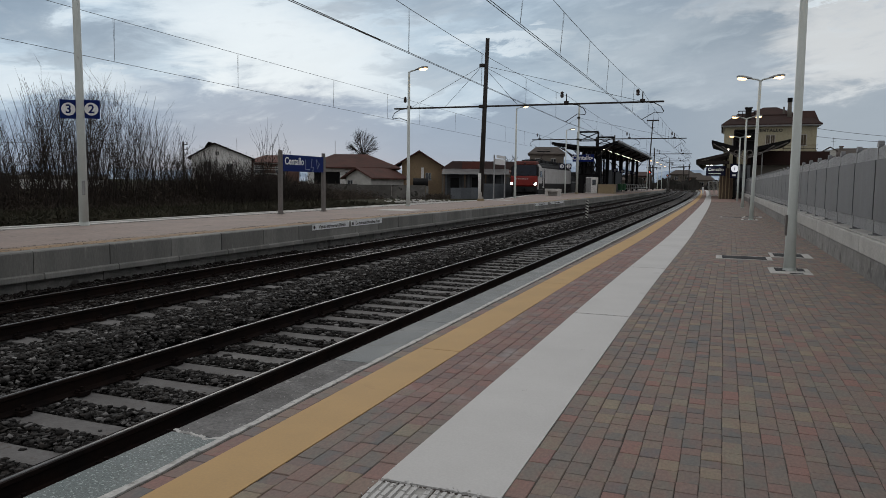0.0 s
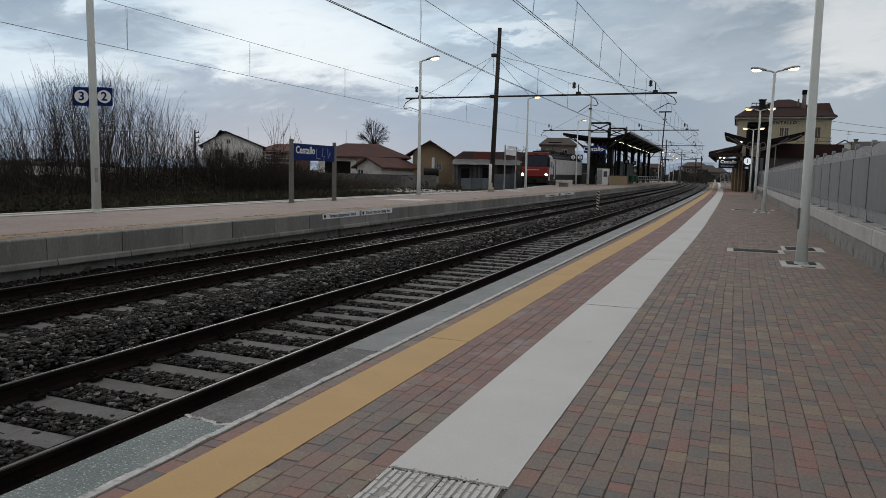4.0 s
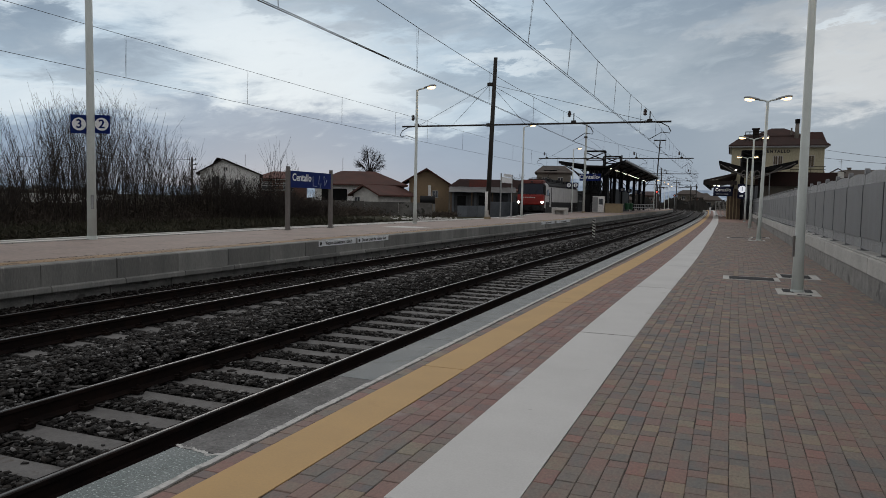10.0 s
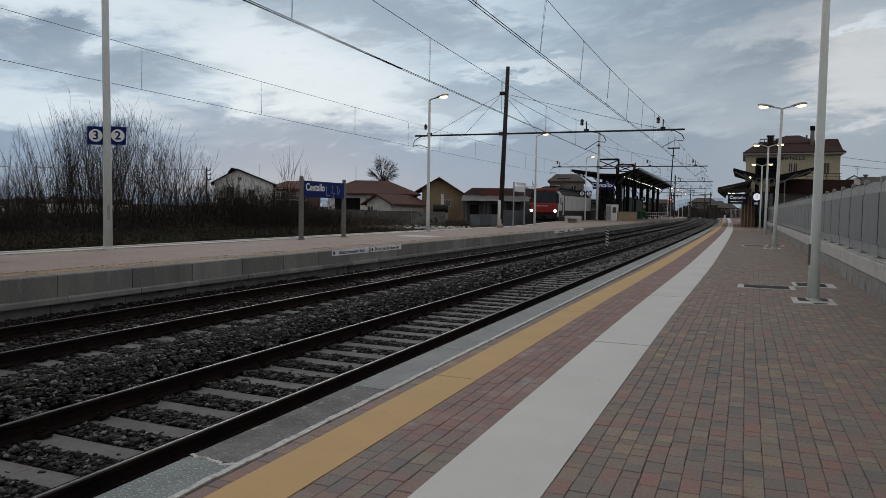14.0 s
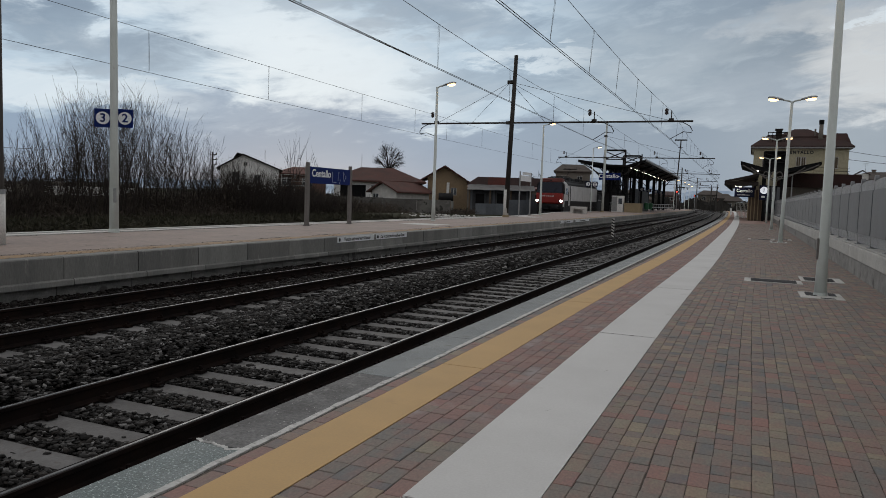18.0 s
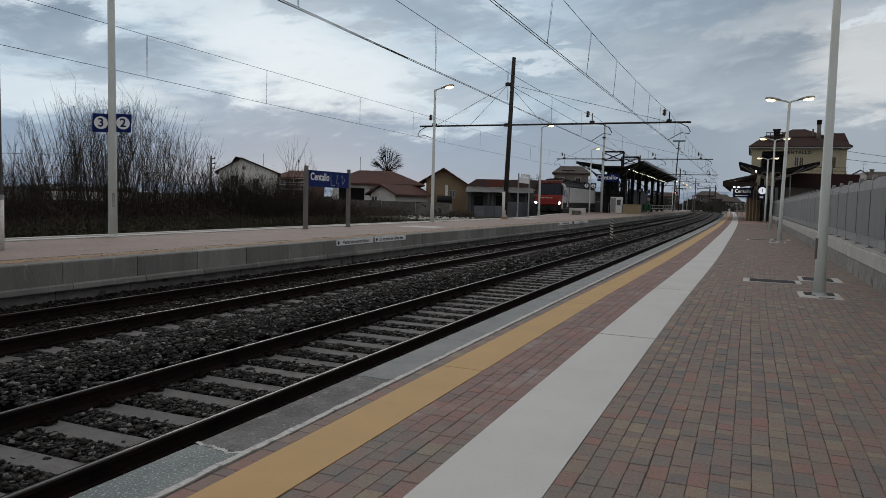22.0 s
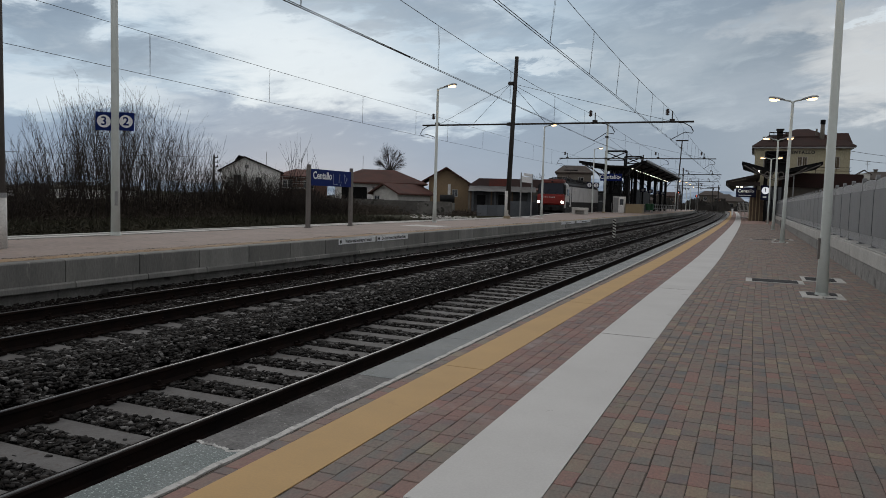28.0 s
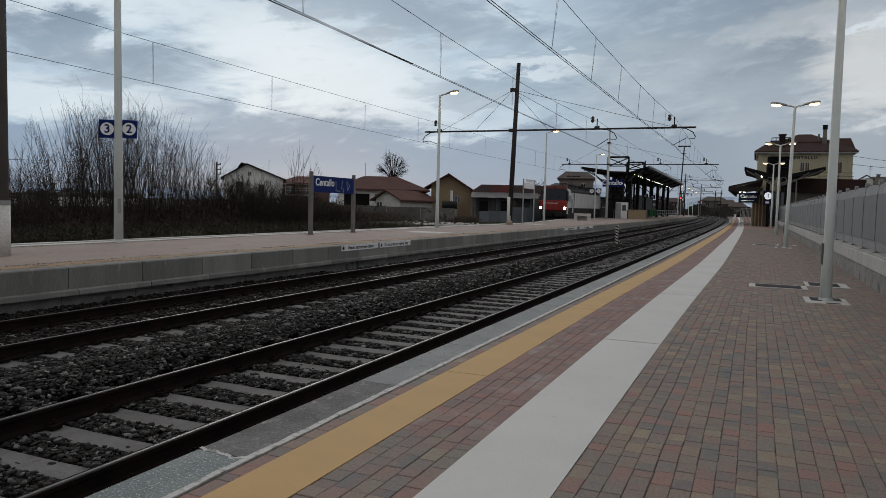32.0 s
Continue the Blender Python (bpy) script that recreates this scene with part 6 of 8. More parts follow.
    for y in (97, 100, 104, 108):
        part("housing_frame", merged(B(-17.5, -17.3, y, y + 0.2, 0, 5.0), B(-15.2, -15.0, y, y + 0.2, 0, 5.0), B(-17.5, -15.0, y, y + 0.2, 4.8, 5.0)), M["black"], t)
    for x in (-14.0, -13.2, -12.6):
        part("purlin", wing(bmesh.new(), x - 0.05, 6.06 + (x + 14.6) * 0.32 - 0.14 + z, x + 0.05, 6.06 + (x + 14.6) * 0.32 - 0.14 + z, y0, y1, 0.12, dx), M["black"], t)
    for xx, ya, yb in ((-13.2, 108.0, 128.0), (-13.6, 130.0, 150.0)):
        part("barrier", merged(T([(xx, ya, 1.1), (xx - 0.3, yb, 1.1)], 0.04, 6), T([(xx, ya, 0.6), (xx - 0.3, yb, 0.6)], 0.04, 6), *[T([(xx - 0.3 * i / 6, ya + (yb - ya) * i / 6, 0), (xx - 0.3 * i / 6, ya + (yb - ya) * i / 6, 1.12)], 0.04, 6) for i in range(7)]), M["galv"], t, "grey tubular barrier")
    part("housing_wall", B(-17.7, -17.55, y0 + 0.6, y0 + 14, 0, 4.6), M["black"], t, "dark stair housing wall")
    part("housing_wall", B(-15.2, -15.05, y0 + 8, y0 + 26, 0, 3.2), M["loco_dark"], t, "dark stair housing wall")
    part("handrail", T([(-16.4, y0 - 0.3, 0), (-16.4, y0 - 0.3, 1.15), (-15.8, y0 - 0.3, 1.3), (-15.8, y0 - 0.3, 1.7)], 0.05, 6), M["galv"], t)


island_shelter()


def ticket_cabinet():
    t = thing("cabinet", -15.35, 92.4, Z2, "tall pale ticket machine with a dark screen", "cabinet")
    part("body", B(-0.72, 0.72, -0.35, 0.35, 0, 2.02, bevel=0.02), M["plaster_white"], t)
    part("screen", B(0.1, 0.55, -0.37, -0.34, 1.0, 1.7), M["glass"], t, "dark screen")
    part("door", B(-0.68, -0.05, -0.37, -0.34, 0.1, 1.9), M["galv"], t)


ticket_cabinet()


def beige_box():
    t = thing("planter_box", -13.5, 92.8, Z2, "beige clad box on the island platform", "box")
    part("body", B(-1.0, 1.0, -0.9, 0.9, 0, 1.05), M["beige"], t)
    part("lid", B(-1.05, 1.05, -0.95, 0.95, 1.05, 1.15, bevel=0.01), M["beige"], t)


beige_box()


def litter_bin(x, y):
    t = thing("litter_bin", x, y, Z2, "green litter bin on a post", "bin", "litter bins")
    part("bin", T([(0, 0, 0.35), (0, 0, 1.2)], 0.3, 14, 0.36), M["green"], t)
    part("post", T([(0, 0.3, 0), (0, 0.3, 1.35)], 0.05, 8), M["galv"], t)
    part("lid", T([(0, 0, 1.2), (0, 0, 1.27)], 0.4, 14, 0.25), M["green"], t)


litter_bin(-13.3, 103.5)
litter_bin(-13.1, 106.0)


def small_plates(x, y):
    """Blue plates with the track numbers on a lamp post of the island."""
    t = thing("track_sign", x, y, Z2, "blue number plates for tracks 3 and 2", "sign", "track number signs")
    part("crossbar", B(-0.75, 0.8, -0.02, 0.02, 3.25, 3.33), M["galv"], t)
    for text, sx in (("3", -0.37), ("2", 0.41)):
        p = part("number_plate", B(sx - 0.31, sx + 0.31, -0.05, -0.02, 2.88, 3.48), M["navy"], t)
        part("disc", T([(sx, -0.052, 3.17), (sx, -0.058, 3.17)], 0.24, 24), M["white"], p)
        lettering("numeral", text, 0.42, M["blue"], p, pose(sx, -0.062, 3.16, 90, 0, 0))


small_plates(-17.05, 83.85)
for sy, sx in ((104.0, -14.1), (112.5, -14.2), (122.0, -14.3), (131.0, -14.5)):
    t = thing("track_sign", sx, sy, Z2, "small hanging blue sign with a white field", "sign", "hanging signs under the shelter")
    part("plate", B(-0.36, 0.36, -0.05, 0.05, 2.85, 3.4), M["navy"], t)
    part("disc", T([(0, -0.052, 3.12), (0, -0.06, 3.12)], 0.2, 16), M["galv"], t)
    part("hanger", B(-0.03, 0.03, -0.03, 0.03, 3.45, 6.0), M["black"], t)


def lighting_mast():
    t = thing("lighting_mast", -14.3, 154.0, Z2, "tall dark mast with a short crosshead", "mast")
    part("pole", T([(0, 0, 0), (0.6, 0, 14.2)], 0.14, 10, 0.1), M["mast"], t)
    part("crosshead", B(-0.6, 1.8, -0.1, 0.1, 14.0, 14.25), M["mast"], t)
    part("cross_arm", B(0.1, 1.0, -0.06, 0.06, 12.6, 12.7), M["mast"], t)


lighting_mast()


def far_mast(x, y, z, h, mat, arms):
    t = thing("catenary_mast", x, y, z, "far slender catenary mast with short arms" if mat == "mast" else "far pale lattice mast", "mast", "far masts along the curve")
    part("pole", T([(0, 0, 0), (0, 0, h)], 0.16, 8, 0.12), M[mat], t)
    for a, b, zz in arms:
        part("cross_arm", B(a, b, -0.06, 0.06, zz, zz + 0.14), M[mat], t)
        part("insulator", T([(b - 0.2, 0, zz), (b - 0.2, 0, zz - 0.5)], 0.09, 8), M["insulator"], t)


far_mast(-18.5, 206.0, -0.3, 7.2, "mast", ((-1.2, 1.8, 6.4),))
far_mast(-19.6, 224.0, -0.2, 7.4, "mast", ((-1.0, 2.4, 6.6),))
far_mast(-16.2, 246.0, 0.0, 10.2, "mast_grey", ((-1.2, 1.2, 8.6), (-0.9, 0.9, 7.2)))
far_mast(-11.0, 228.0, 0.0, 7.6, "mast", ((-3.2, 0.4, 6.6),))
far_mast(-8.6, 208.0, 0.0, 7.2, "mast", ((-3.0, 0.4, 6.4),))


def signal(x, y, z, h):
    t = thing("railway_signal", x, y, z, "railway signal showing red", "signal", "railway signals")
    part("post", T([(0, 0, 0), (0, 0, h)], 0.08, 8), M["galv"], t)
    part("backboard", T([(0, -0.05, h), (0, 0.05, h)], 0.4, 14), M["black"], t)
    part("red_light", T([(0, -0.06, h), (0, -0.1, h)], 0.13, 12), M["red_glow"], t, "lit red lamp")


signal(-15.47, 171.0, -0.3, 4.63)
signal(-16.84, 248.0, 0.2, 4.3)


# ---- station building and its canopy ----
def wall_window(parent, x0, x1, z0, z1, y, shutter=True, name="window"):
    """A framed window with shutters, set on a wall that faces -y."""
    w = part(name, B(x0, x1, y - 0.03, y + 0.02, z0, z1), M["glass"], parent, "dark window pane")
    part("window_sill", B(x0 - 0.1, x1 + 0.1, y - 0.12, y, z0 - 0.08, z0), M["kerb"], w)
    part("window_frame", merged(B(x0 - 0.06, x0, y - 0.06, y, z0, z1), B(x1, x1 + 0.06, y - 0.06, y, z0, z1), B(x0 - 0.06, x1 + 0.06, y - 0.06, y, z1, z1 + 0.06), B((x0 + x1) / 2 - 0.03, (x0 + x1) / 2 + 0.03, y - 0.05, y, z0, z1)), M["kerb"], w)
    if shutter:
        for a, b in ((x0 + 0.01, (x0 + x1) / 2 - 0.02), ((x0 + x1) / 2 + 0.02, x1 - 0.01)):
            part("shutter", B(a, b, y - 0.09, y - 0.062, z0, z1), M["shutter"], w, "closed brown shutter")
    return w


def hip_roof(bm, x0, x1, y0, y1, z, top, rx, ry):
    """A hipped roof: eaves rectangle at z, ridge rectangle inset by rx and ry at top."""
    a = [bm.verts.new(v) for v in ((x0, y0, z), (x1, y0, z), (x1, y1, z), (x0, y1, z))]
    lo = [bm.verts.new((v.co.x, v.co.y, z - 0.18)) for v in a]
    b = [bm.verts.new(v) for v in ((x0 + rx, y0 + ry, top), (x1 - rx, y0 + ry, top), (x1 - rx, y1 - ry, top), (x0 + rx, y1 - ry, top))]
    bm.faces.new(b), bm.faces.new(lo[::-1])
    for p, q in ((lo, a), (a, b)):
        for k in range(4):
            bm.faces.new((p[k], p[(k + 1) % 4], q[(k + 1) % 4], q[k]))
    bmesh.ops.recalc_face_normals(bm, faces=bm.faces[:])
    return bm


def station_building():
    t = thing("station_building", 0, 0, 0, "cream two-storey station building with a brown hipped roof", "building")
    y = 100.0
    x0, x1 = -0.05, 10.5
    part("wall", B(x0, x1, y, y + 13, -0.5, 8.84), M["plaster_cream"], t, "cream plastered walls")
    part("cornice", B(x0 - 0.2, x1 + 0.2, y - 0.2, y + 13.2, 8.84, 8.98), M["plaster_white"], t, "pale cornice under the eaves")
    part("gutter", B(x0 - 0.42, x1 + 0.45, y - 0.62, y - 0.5, 8.9, 9.02), M["galv"], t, "grey gutter")
    part("roof", hip_roof(bmesh.new(), x0 - 0.4, x1 + 0.55, y - 0.5, y + 13.8, 9.18, 10.72, 1.9, 3.0), M["roof_dark"], t, "brown tiled roof")
    part("roof_top", hip_roof(bmesh.new(), 2.3, 8.4, y + 1.8, y + 11, 10.5, 11.6, 2.3, 2.0), M["roof_dark"], t, "brown tiled roof")
    part("side_roof", hip_roof(bmesh.new(), 8.5, 10.75, y + 0.8, y + 11, 9.6, 10.86, 0.45, 0.8), M["roof_dark"], t, "brown tiled roof")
    ch = part("chimney", T([(7.45, y + 1.5, 9.4), (7.45, y + 1.5, 11.95)], 0.3, 14, 0.22), M["plaster_taupe"], t, "tall round plastered chimney", smooth=True)
    part("chimney_cap", T([(7.45, y + 1.5, 11.95), (7.45, y + 1.5, 12.48)], 0.29, 14), M["black"], ch, "dark chimney cap")
    part("chimney", B(6.75, 6.95, y + 2, y + 2.2, 9.9, 11.45), M["plaster_taupe"], t)
    dm = part("dormer", B(2.35, 3.05, y + 0.6, y + 2.0, 9.6, 11.25, bevel=0.05), M["dark_wood"], t, "dark vent tower on the roof")
    part("dormer_roof", B(2.25, 3.15, y + 0.5, y + 2.1, 11.25, 11.36), M["dark_wood"], dm)
    part("dormer_rail", merged(B(1.45, 3.9, y + 0.6, y + 0.68, 10.85, 10.95), B(1.45, 3.9, y + 0.6, y + 0.68, 10.5, 10.58), *[B(xx, xx + 0.07, y + 0.6, y + 0.68, 9.7, 10.9) for xx in (1.45, 1.95, 3.35, 3.83)]), M["dark_wood"], dm, "dark roof railing")
    for a in (4.85, 5.4):
        wall_window(t, a, a + 0.42, 6.75, 7.78, y)
    wall_window(t, 8.75, 9.35, 6.5, 7.8, y)
    wall_window(t, 1.0, 2.0, 6.55, 7.75, y)
    part("pilaster", B(7.1, 7.7, y - 0.12, y, -0.3, 8.84), M["plaster_cream"], t)
    part("string_course", B(x0 - 0.1, x1 + 0.1, y - 0.14, y, 5.75, 5.95), M["plaster_cream"], t)
    lettering("station_name", "CENTALLO", 0.5, M["dark_text"], t, pose(5.15, y - 0.01, 8.38, 90, 0, 0), 0.02, "dark painted capitals", 1.3, 0.045)
    for zz in (6.1, 6.5):
        part("balcony_rail", T([(6.7, y - 0.9, zz), (10.6, y - 0.9, zz)], 0.03, 6), M["black"], t)
    for x in (6.8, 7.9, 9.0, 10.4):
        part("rail_post", T([(x, y - 0.9, 5.7), (x, y - 0.9, 6.5)], 0.025, 6), M["black"], t)
    # ground-floor annexes with low brown roofs
    part("annex", B(2.8, 10.8, y - 6.5, y, -0.5, 3.9), M["plaster_taupe"], t, "low brownish annex")
    part("annex_roof", wing(bmesh.new(), 2.6, 5.35, 11.2, 5.2, y - 7.0, y + 0.1, 0.25), M["roof_red2"], t, "dull red-brown low roof")
    part("annex_fascia", B(2.6, 11.2, y - 7.05, y - 6.9, 3.9, 5.3), M["roof_red2"], t, "dull red-brown fascia")
    part("platform_roof", wing(bmesh.new(), -2.75, 4.05, 0.6, 4.85, y - 15.6, y + 16, 0.22), M["dark_wood"], t, "dark brown platform roof")
    part("platform_fascia", B(-2.78, -2.62, y - 15.6, y + 16, 3.75, 4.2), M["dark_wood"], t)
    part("gable_board", B(-2.6, 0.6, y - 15.72, y - 15.6, 3.75, 4.15), M["dark_wood"], t)
    for yy in (y - 12, y - 6, y, y + 7, y + 13):
        part("roof_column", T([(0.3, yy, 0), (0.3, yy, 4.6)], 0.09, 8), M["dark_wood"], t)
    part("wood_wall", B(-0.35, 1.15, y - 13.2, y - 12.9, 0, 3.4), M["wood"], t, "tan panelled wall")
    for x in (-0.3, 0.0, 0.35, 0.7, 1.1):
        part("wall_batten", B(x - 0.05, x + 0.05, y - 13.28, y - 13.2, 0, 3.4), M["beige"], t, "tan batten")
    for i in range(2):
        part("tube_light", B(-1.72 + 0.42 * i, -1.52 + 0.42 * i, y - 15.3, y - 13.95, 3.62, 3.68), M["cool_glow"], t, "lit tube lamp")
    sign = part("name_board", B(-1.75, 0.25, y - 13.9, y - 13.8, 2.55, 3.62), M["navy"], t, "dark blue station name board")
    lettering("station_name", "Centallo", 0.48, M["white"], sign, pose(-0.75, y - 13.91, 3.22, 90, 0, 0), label="white lettering")
    part("lettering_bar", B(-1.5, -0.2, y - 13.92, y - 13.9, 2.74, 2.80), M["white"], sign, "small white line of writing")
    num = part("number_plate", B(0.72, 1.6, y - 14.95, y - 14.85, 2.3, 3.85), M["navy"], t, "blue track number plate")
    # the disc's own glow is added, to lift it out of the roof's shade
    part("disc", T([(1.18, y - 14.96, 3.3), (1.18, y - 14.98, 3.3)], 0.38, 24), M["disc_glow"], num, "white disc with added glow")
    lettering("numeral", "1", 0.58, M["navy"], num, pose(1.18, y - 14.99, 3.29, 90, 0, 0))
    part("pictogram", B(0.95, 1.3, y - 14.97, y - 14.95, 2.5, 2.7), M["white"], num)


station_building()


def entrance_canopy():
    """The butterfly canopy over the underpass on platform 1."""
    t = thing("entrance_canopy", 0, 0, 0, "dark steel butterfly canopy over the underpass stairs", "canopy")
    y0, y1 = 85.5, 97.0
    part("roof", wing(bmesh.new(), -1.25, 6.0, 1.9, 5.1, y0, y1, 0.42), M["black"], t, "dark roof wing")
    part("roof", wing(bmesh.new(), 2.4, 5.1, 6.55, 6.1, y0, y1, 0.36), M["black"], t, "dark roof wing")
    part("fascia", wing(bmesh.new(), -1.3, 6.1, -1.2, 6.1, y0, y1, 0.3), M["black"], t)
    for x0, z0, x1, z1 in ((-1.1, 6.0, 1.7, 4.75), (6.3, 6.1, 2.5, 4.75), (-0.2, 5.75, 2.0, 4.4), (5.0, 5.8, 2.3, 4.4)):
        part("front_truss", T([(x0, y0 - 0.1, z0), ((x0 + x1) / 2, y0 - 0.1, (z0 + z1) / 2 - 0.22), (x1, y0 - 0.1, z1)], 0.06, 6), M["sign_post"], t)
    for x in (1.3, 2.0, 2.6):
        loop = [(x + 0.28 * math.cos(a), y0 - 0.12, 4.95 + 0.36 * math.sin(a)) for a in [i * math.pi / 6 for i in range(13)]]
        part("truss_ring", T(loop, 0.05, 6), M["sign_post"], t)
    for x in (1.2, 2.9):
        for y in (y0 + 0.4, y1 - 0.5):
            part("column", B(x - 0.14, x + 0.14, y - 0.14, y + 0.14, 0, 5.4), M["black"], t)
    f = bmesh.new()
    for p, q in (((1.05, 5.4), (1.05, 7.5)), ((3.2, 5.4), (3.2, 7.5)), ((1.05, 7.45), (3.2, 7.45)), ((1.05, 6.3), (3.2, 6.3)), ((1.05, 7.3), (3.2, 6.4)), ((1.05, 6.4), (3.2, 7.3))):
        tube(f, [(p[0], y0 + 0.5, p[1]), (q[0], y0 + 0.5, q[1])], 0.13, 6)
    part("roof_frame", f, M["black"], t, "black braced frame above the roof")
    part("frame_panel", B(1.1, 3.15, y0 + 0.65, y0 + 0.75, 5.3, 7.4), M["black"], t, "dark panel in the frame")
    part("glazed_wall", B(1.3, 2.9, y0 + 0.4, y0 + 0.5, 0.1, 3.7), M["glass"], t, "dark glazing of the stair housing")
    for x in (1.3, 1.85, 2.4, 2.9):
        part("glazing_bar", B(x - 0.04, x + 0.04, y0 + 0.32, y0 + 0.4, 0, 3.8), M["black"], t)
    for z in (0.9, 2.2, 3.7):
        part("glazing_rail", B(1.2, 3.0, y0 + 0.32, y0 + 0.4, z, z + 0.1), M["black"], t)
    for z in (5.28, 5.62):
        part("light", B(0.38, 0.52, y0 + 1.0, y0 + 2.2, z + 0.05, z + 0.26), M["cool_glow"], t, "lit lamp under the wing")
    part("downpipe", T([(3.9, y0 + 1, 0), (3.9, y0 + 1, 5.0)], 0.06, 8), M["galv"], t)


entrance_canopy()


def railing(x, y, n):
    t = thing("railing", x, y, 0, "white tubular railing beside the platform", "railing")
    for z in (0.35, 0.75, 1.1):
        part("rail", T([(0, 0, z), (0.0, n, z)], 0.035, 6), M["white"], t)
    for i in range(7):
        part("post", T([(0, n * i / 6, 0), (0, n * i / 6, 1.15)], 0.035, 6), M["white"], t)


railing(-3.0, 124.0, 9.0)


def white_gate(x0, x1, y):
    t = thing("white_gate", x0, y, 0, "white barred gate at the end of the paving", "gate")
    for z in (0.15, 1.0, 2.0):
        part("rail", T([(0, 0, z), (x1 - x0, 0, z)], 0.04, 6), M["white"], t)
    n = 8
    for i in range(n + 1):
        part("bar", T([((x1 - x0) * i / n, 0, 0), ((x1 - x0) * i / n, 0, 2.05)], 0.03, 6), M["white"], t)


white_gate(-1.75, -0.45, 104.0)


def wire_span(a, b, sag, label):
    t = thing("overhead_cable", 0, 0, 0, label, "cable", "cables at the station")
    part("cable", T([(a[0] + (b[0] - a[0]) * i / 12, a[1] + (b[1] - a[1]) * i / 12, a[2] + (b[2] - a[2]) * i / 12 - 4 * sag * (i / 12) * (1 - i / 12)) for i in range(13)], 0.022, 5), M["wire"], t)


wire_span((10.5, 100.5, 8.6), (26.0, 92.0, 6.6), 0.4, "black cable from the station wall")
wire_span((10.5, 100.5, 7.6), (26.0, 92.0, 6.1), 0.3, "black cable from the station wall")


# ---- houses ----
def gable_roof(bm, w, d, eave_l, eave_r, ridge_x, ridge, over, thick=0.18):
    prism(bm, [(-w / 2 - over, eave_l - over * (ridge - eave_l) / (ridge_x + w / 2)), (ridge_x, ridge), (w / 2 + over, eave_r - over * (ridge - eave_r) / (w / 2 - ridge_x)),
               (w / 2 + over, eave_r - over * (ridge - eave_r) / (w / 2 - ridge_x) + thick), (ridge_x, ridge + thick), (-w / 2 - over, eave_l - over * (ridge - eave_l) / (ridge_x + w / 2) + thick)], -over, d + over)
    return bm


def gable_house(name, x, y, z, turn, w, d, eave_l, eave_r, ridge_x, ridge, wall, roof, label, windows=(), over=0.5, chimneys=()):
    """A house whose gable faces its -y side; origin at the middle of that side."""
    t = thing(name, x, y, z, label, "house", "houses beyond the line", turn=turn)
    part("wall", prism(bmesh.new(), [(-w / 2, 0), (w / 2, 0), (w / 2, eave_r), (ridge_x, ridge - 0.02), (-w / 2, eave_l)], 0, d), M[wall], t)
    part("roof", gable_roof(bmesh.new(), w, d, eave_l, eave_r, ridge_x, ridge, over), M[roof], t)
    for x0, x1, z0, z1 in windows:
        wall_window(t, x0, x1, z0, z1, 0.0, shutter=False)
    for cx, cy, cz, h in chimneys:
        c = part("chimney", B(cx - 0.25, cx + 0.25, cy - 0.25, cy + 0.25, cz, cz + h), M["plaster_taupe"], t)
        part("chimney_cap", B(cx - 0.33, cx + 0.33, cy - 0.33, cy + 0.33, cz + h, cz + h + 0.12), M["roof"], c)
    return t


def hip_house(name, x, y, z, turn, w, d, eave, ridge, inset, wall, roof, label, windows=(), over=0.7, chimneys=()):
    t = thing(name, x, y, z, label, "house", "houses beyond the line", turn=turn)
    part("wall", B(-w / 2, w / 2, 0, d, 0, eave), M[wall], t)
    part("roof", hip_roof(bmesh.new(), -w / 2 - over, w / 2 + over, -over, d + over, eave + 0.1, ridge, inset, (d + 2 * over) / 2 - 0.05), M[roof], t)
    for x0, x1, z0, z1 in windows:
        wall_window(t, x0, x1, z0, z1, 0.0, shutter=False)
    for cx, cy, cz, h in chimneys:
        c = part("chimney", B(cx - 0.25, cx + 0.25, cy - 0.25, cy + 0.25, cz, cz + h), M["plaster_taupe"], t)
        part("chimney_cap", B(cx - 0.33, cx + 0.33, cy - 0.33, cy + 0.33, cz + h, cz + h + 0.12), M["roof"], c)
    return t


G = -0.3
h = gable_house("house", -60.3, 77.6, G, 37.9, 7.4, 9, 4.7, 4.55, -0.9, 6.35, "plaster_white", "dark_wood", "white gabled house with a dark stepped roof",
                ((-2.2, -1.3, 2.7, 4.1), (-0.75, -0.35, 5.0, 5.4), (0.6, 1.3, 2.6, 3.8)), 0.45)
part("upper_roof", gable_roof(bmesh.new(), 1.5, 9, 6.15, 6.2, -0.5, 6.5, 0.2, 0.12), M["dark_wood"], h, "raised strip of roof at the ridge").matrix_basis = pose(-1.1, -0.1, 0)
part("antenna", T([(2.0, 5, 5.4), (2.0, 5, 7.4)], 0.03, 5), M["galv"], h)
hip_house("house", -56.4, 83.6, G, 34.8, 6.6, 8, 4.15, 5.3, 2.8, "brickish", "roof", "brown house with a low tiled roof and balcony", ((-2.6, -1.4, 2.6, 3.7), (0.2, 1.4, 2.6, 3.7)), 0.6)
bal = thing("balcony", -57.6, 82.2, G, "pale balcony with thin rails before the brown house", "balcony", turn=34.8)
part("slab", B(-2.6, 2.7, -0.6, 0.3, 2.55, 2.72), M["kerb"], bal)
for bz in (3.2, 3.5, 4.05):
    part("rail", B(-2.6, 2.7, -0.6, -0.56, bz, bz + 0.06), M["kerb"], bal)
for bx in (-2.6, -0.9, 0.9, 2.64):
    part("post", B(bx, bx + 0.08, -0.6, -0.52, 0.0, 4.1), M["kerb"], bal)
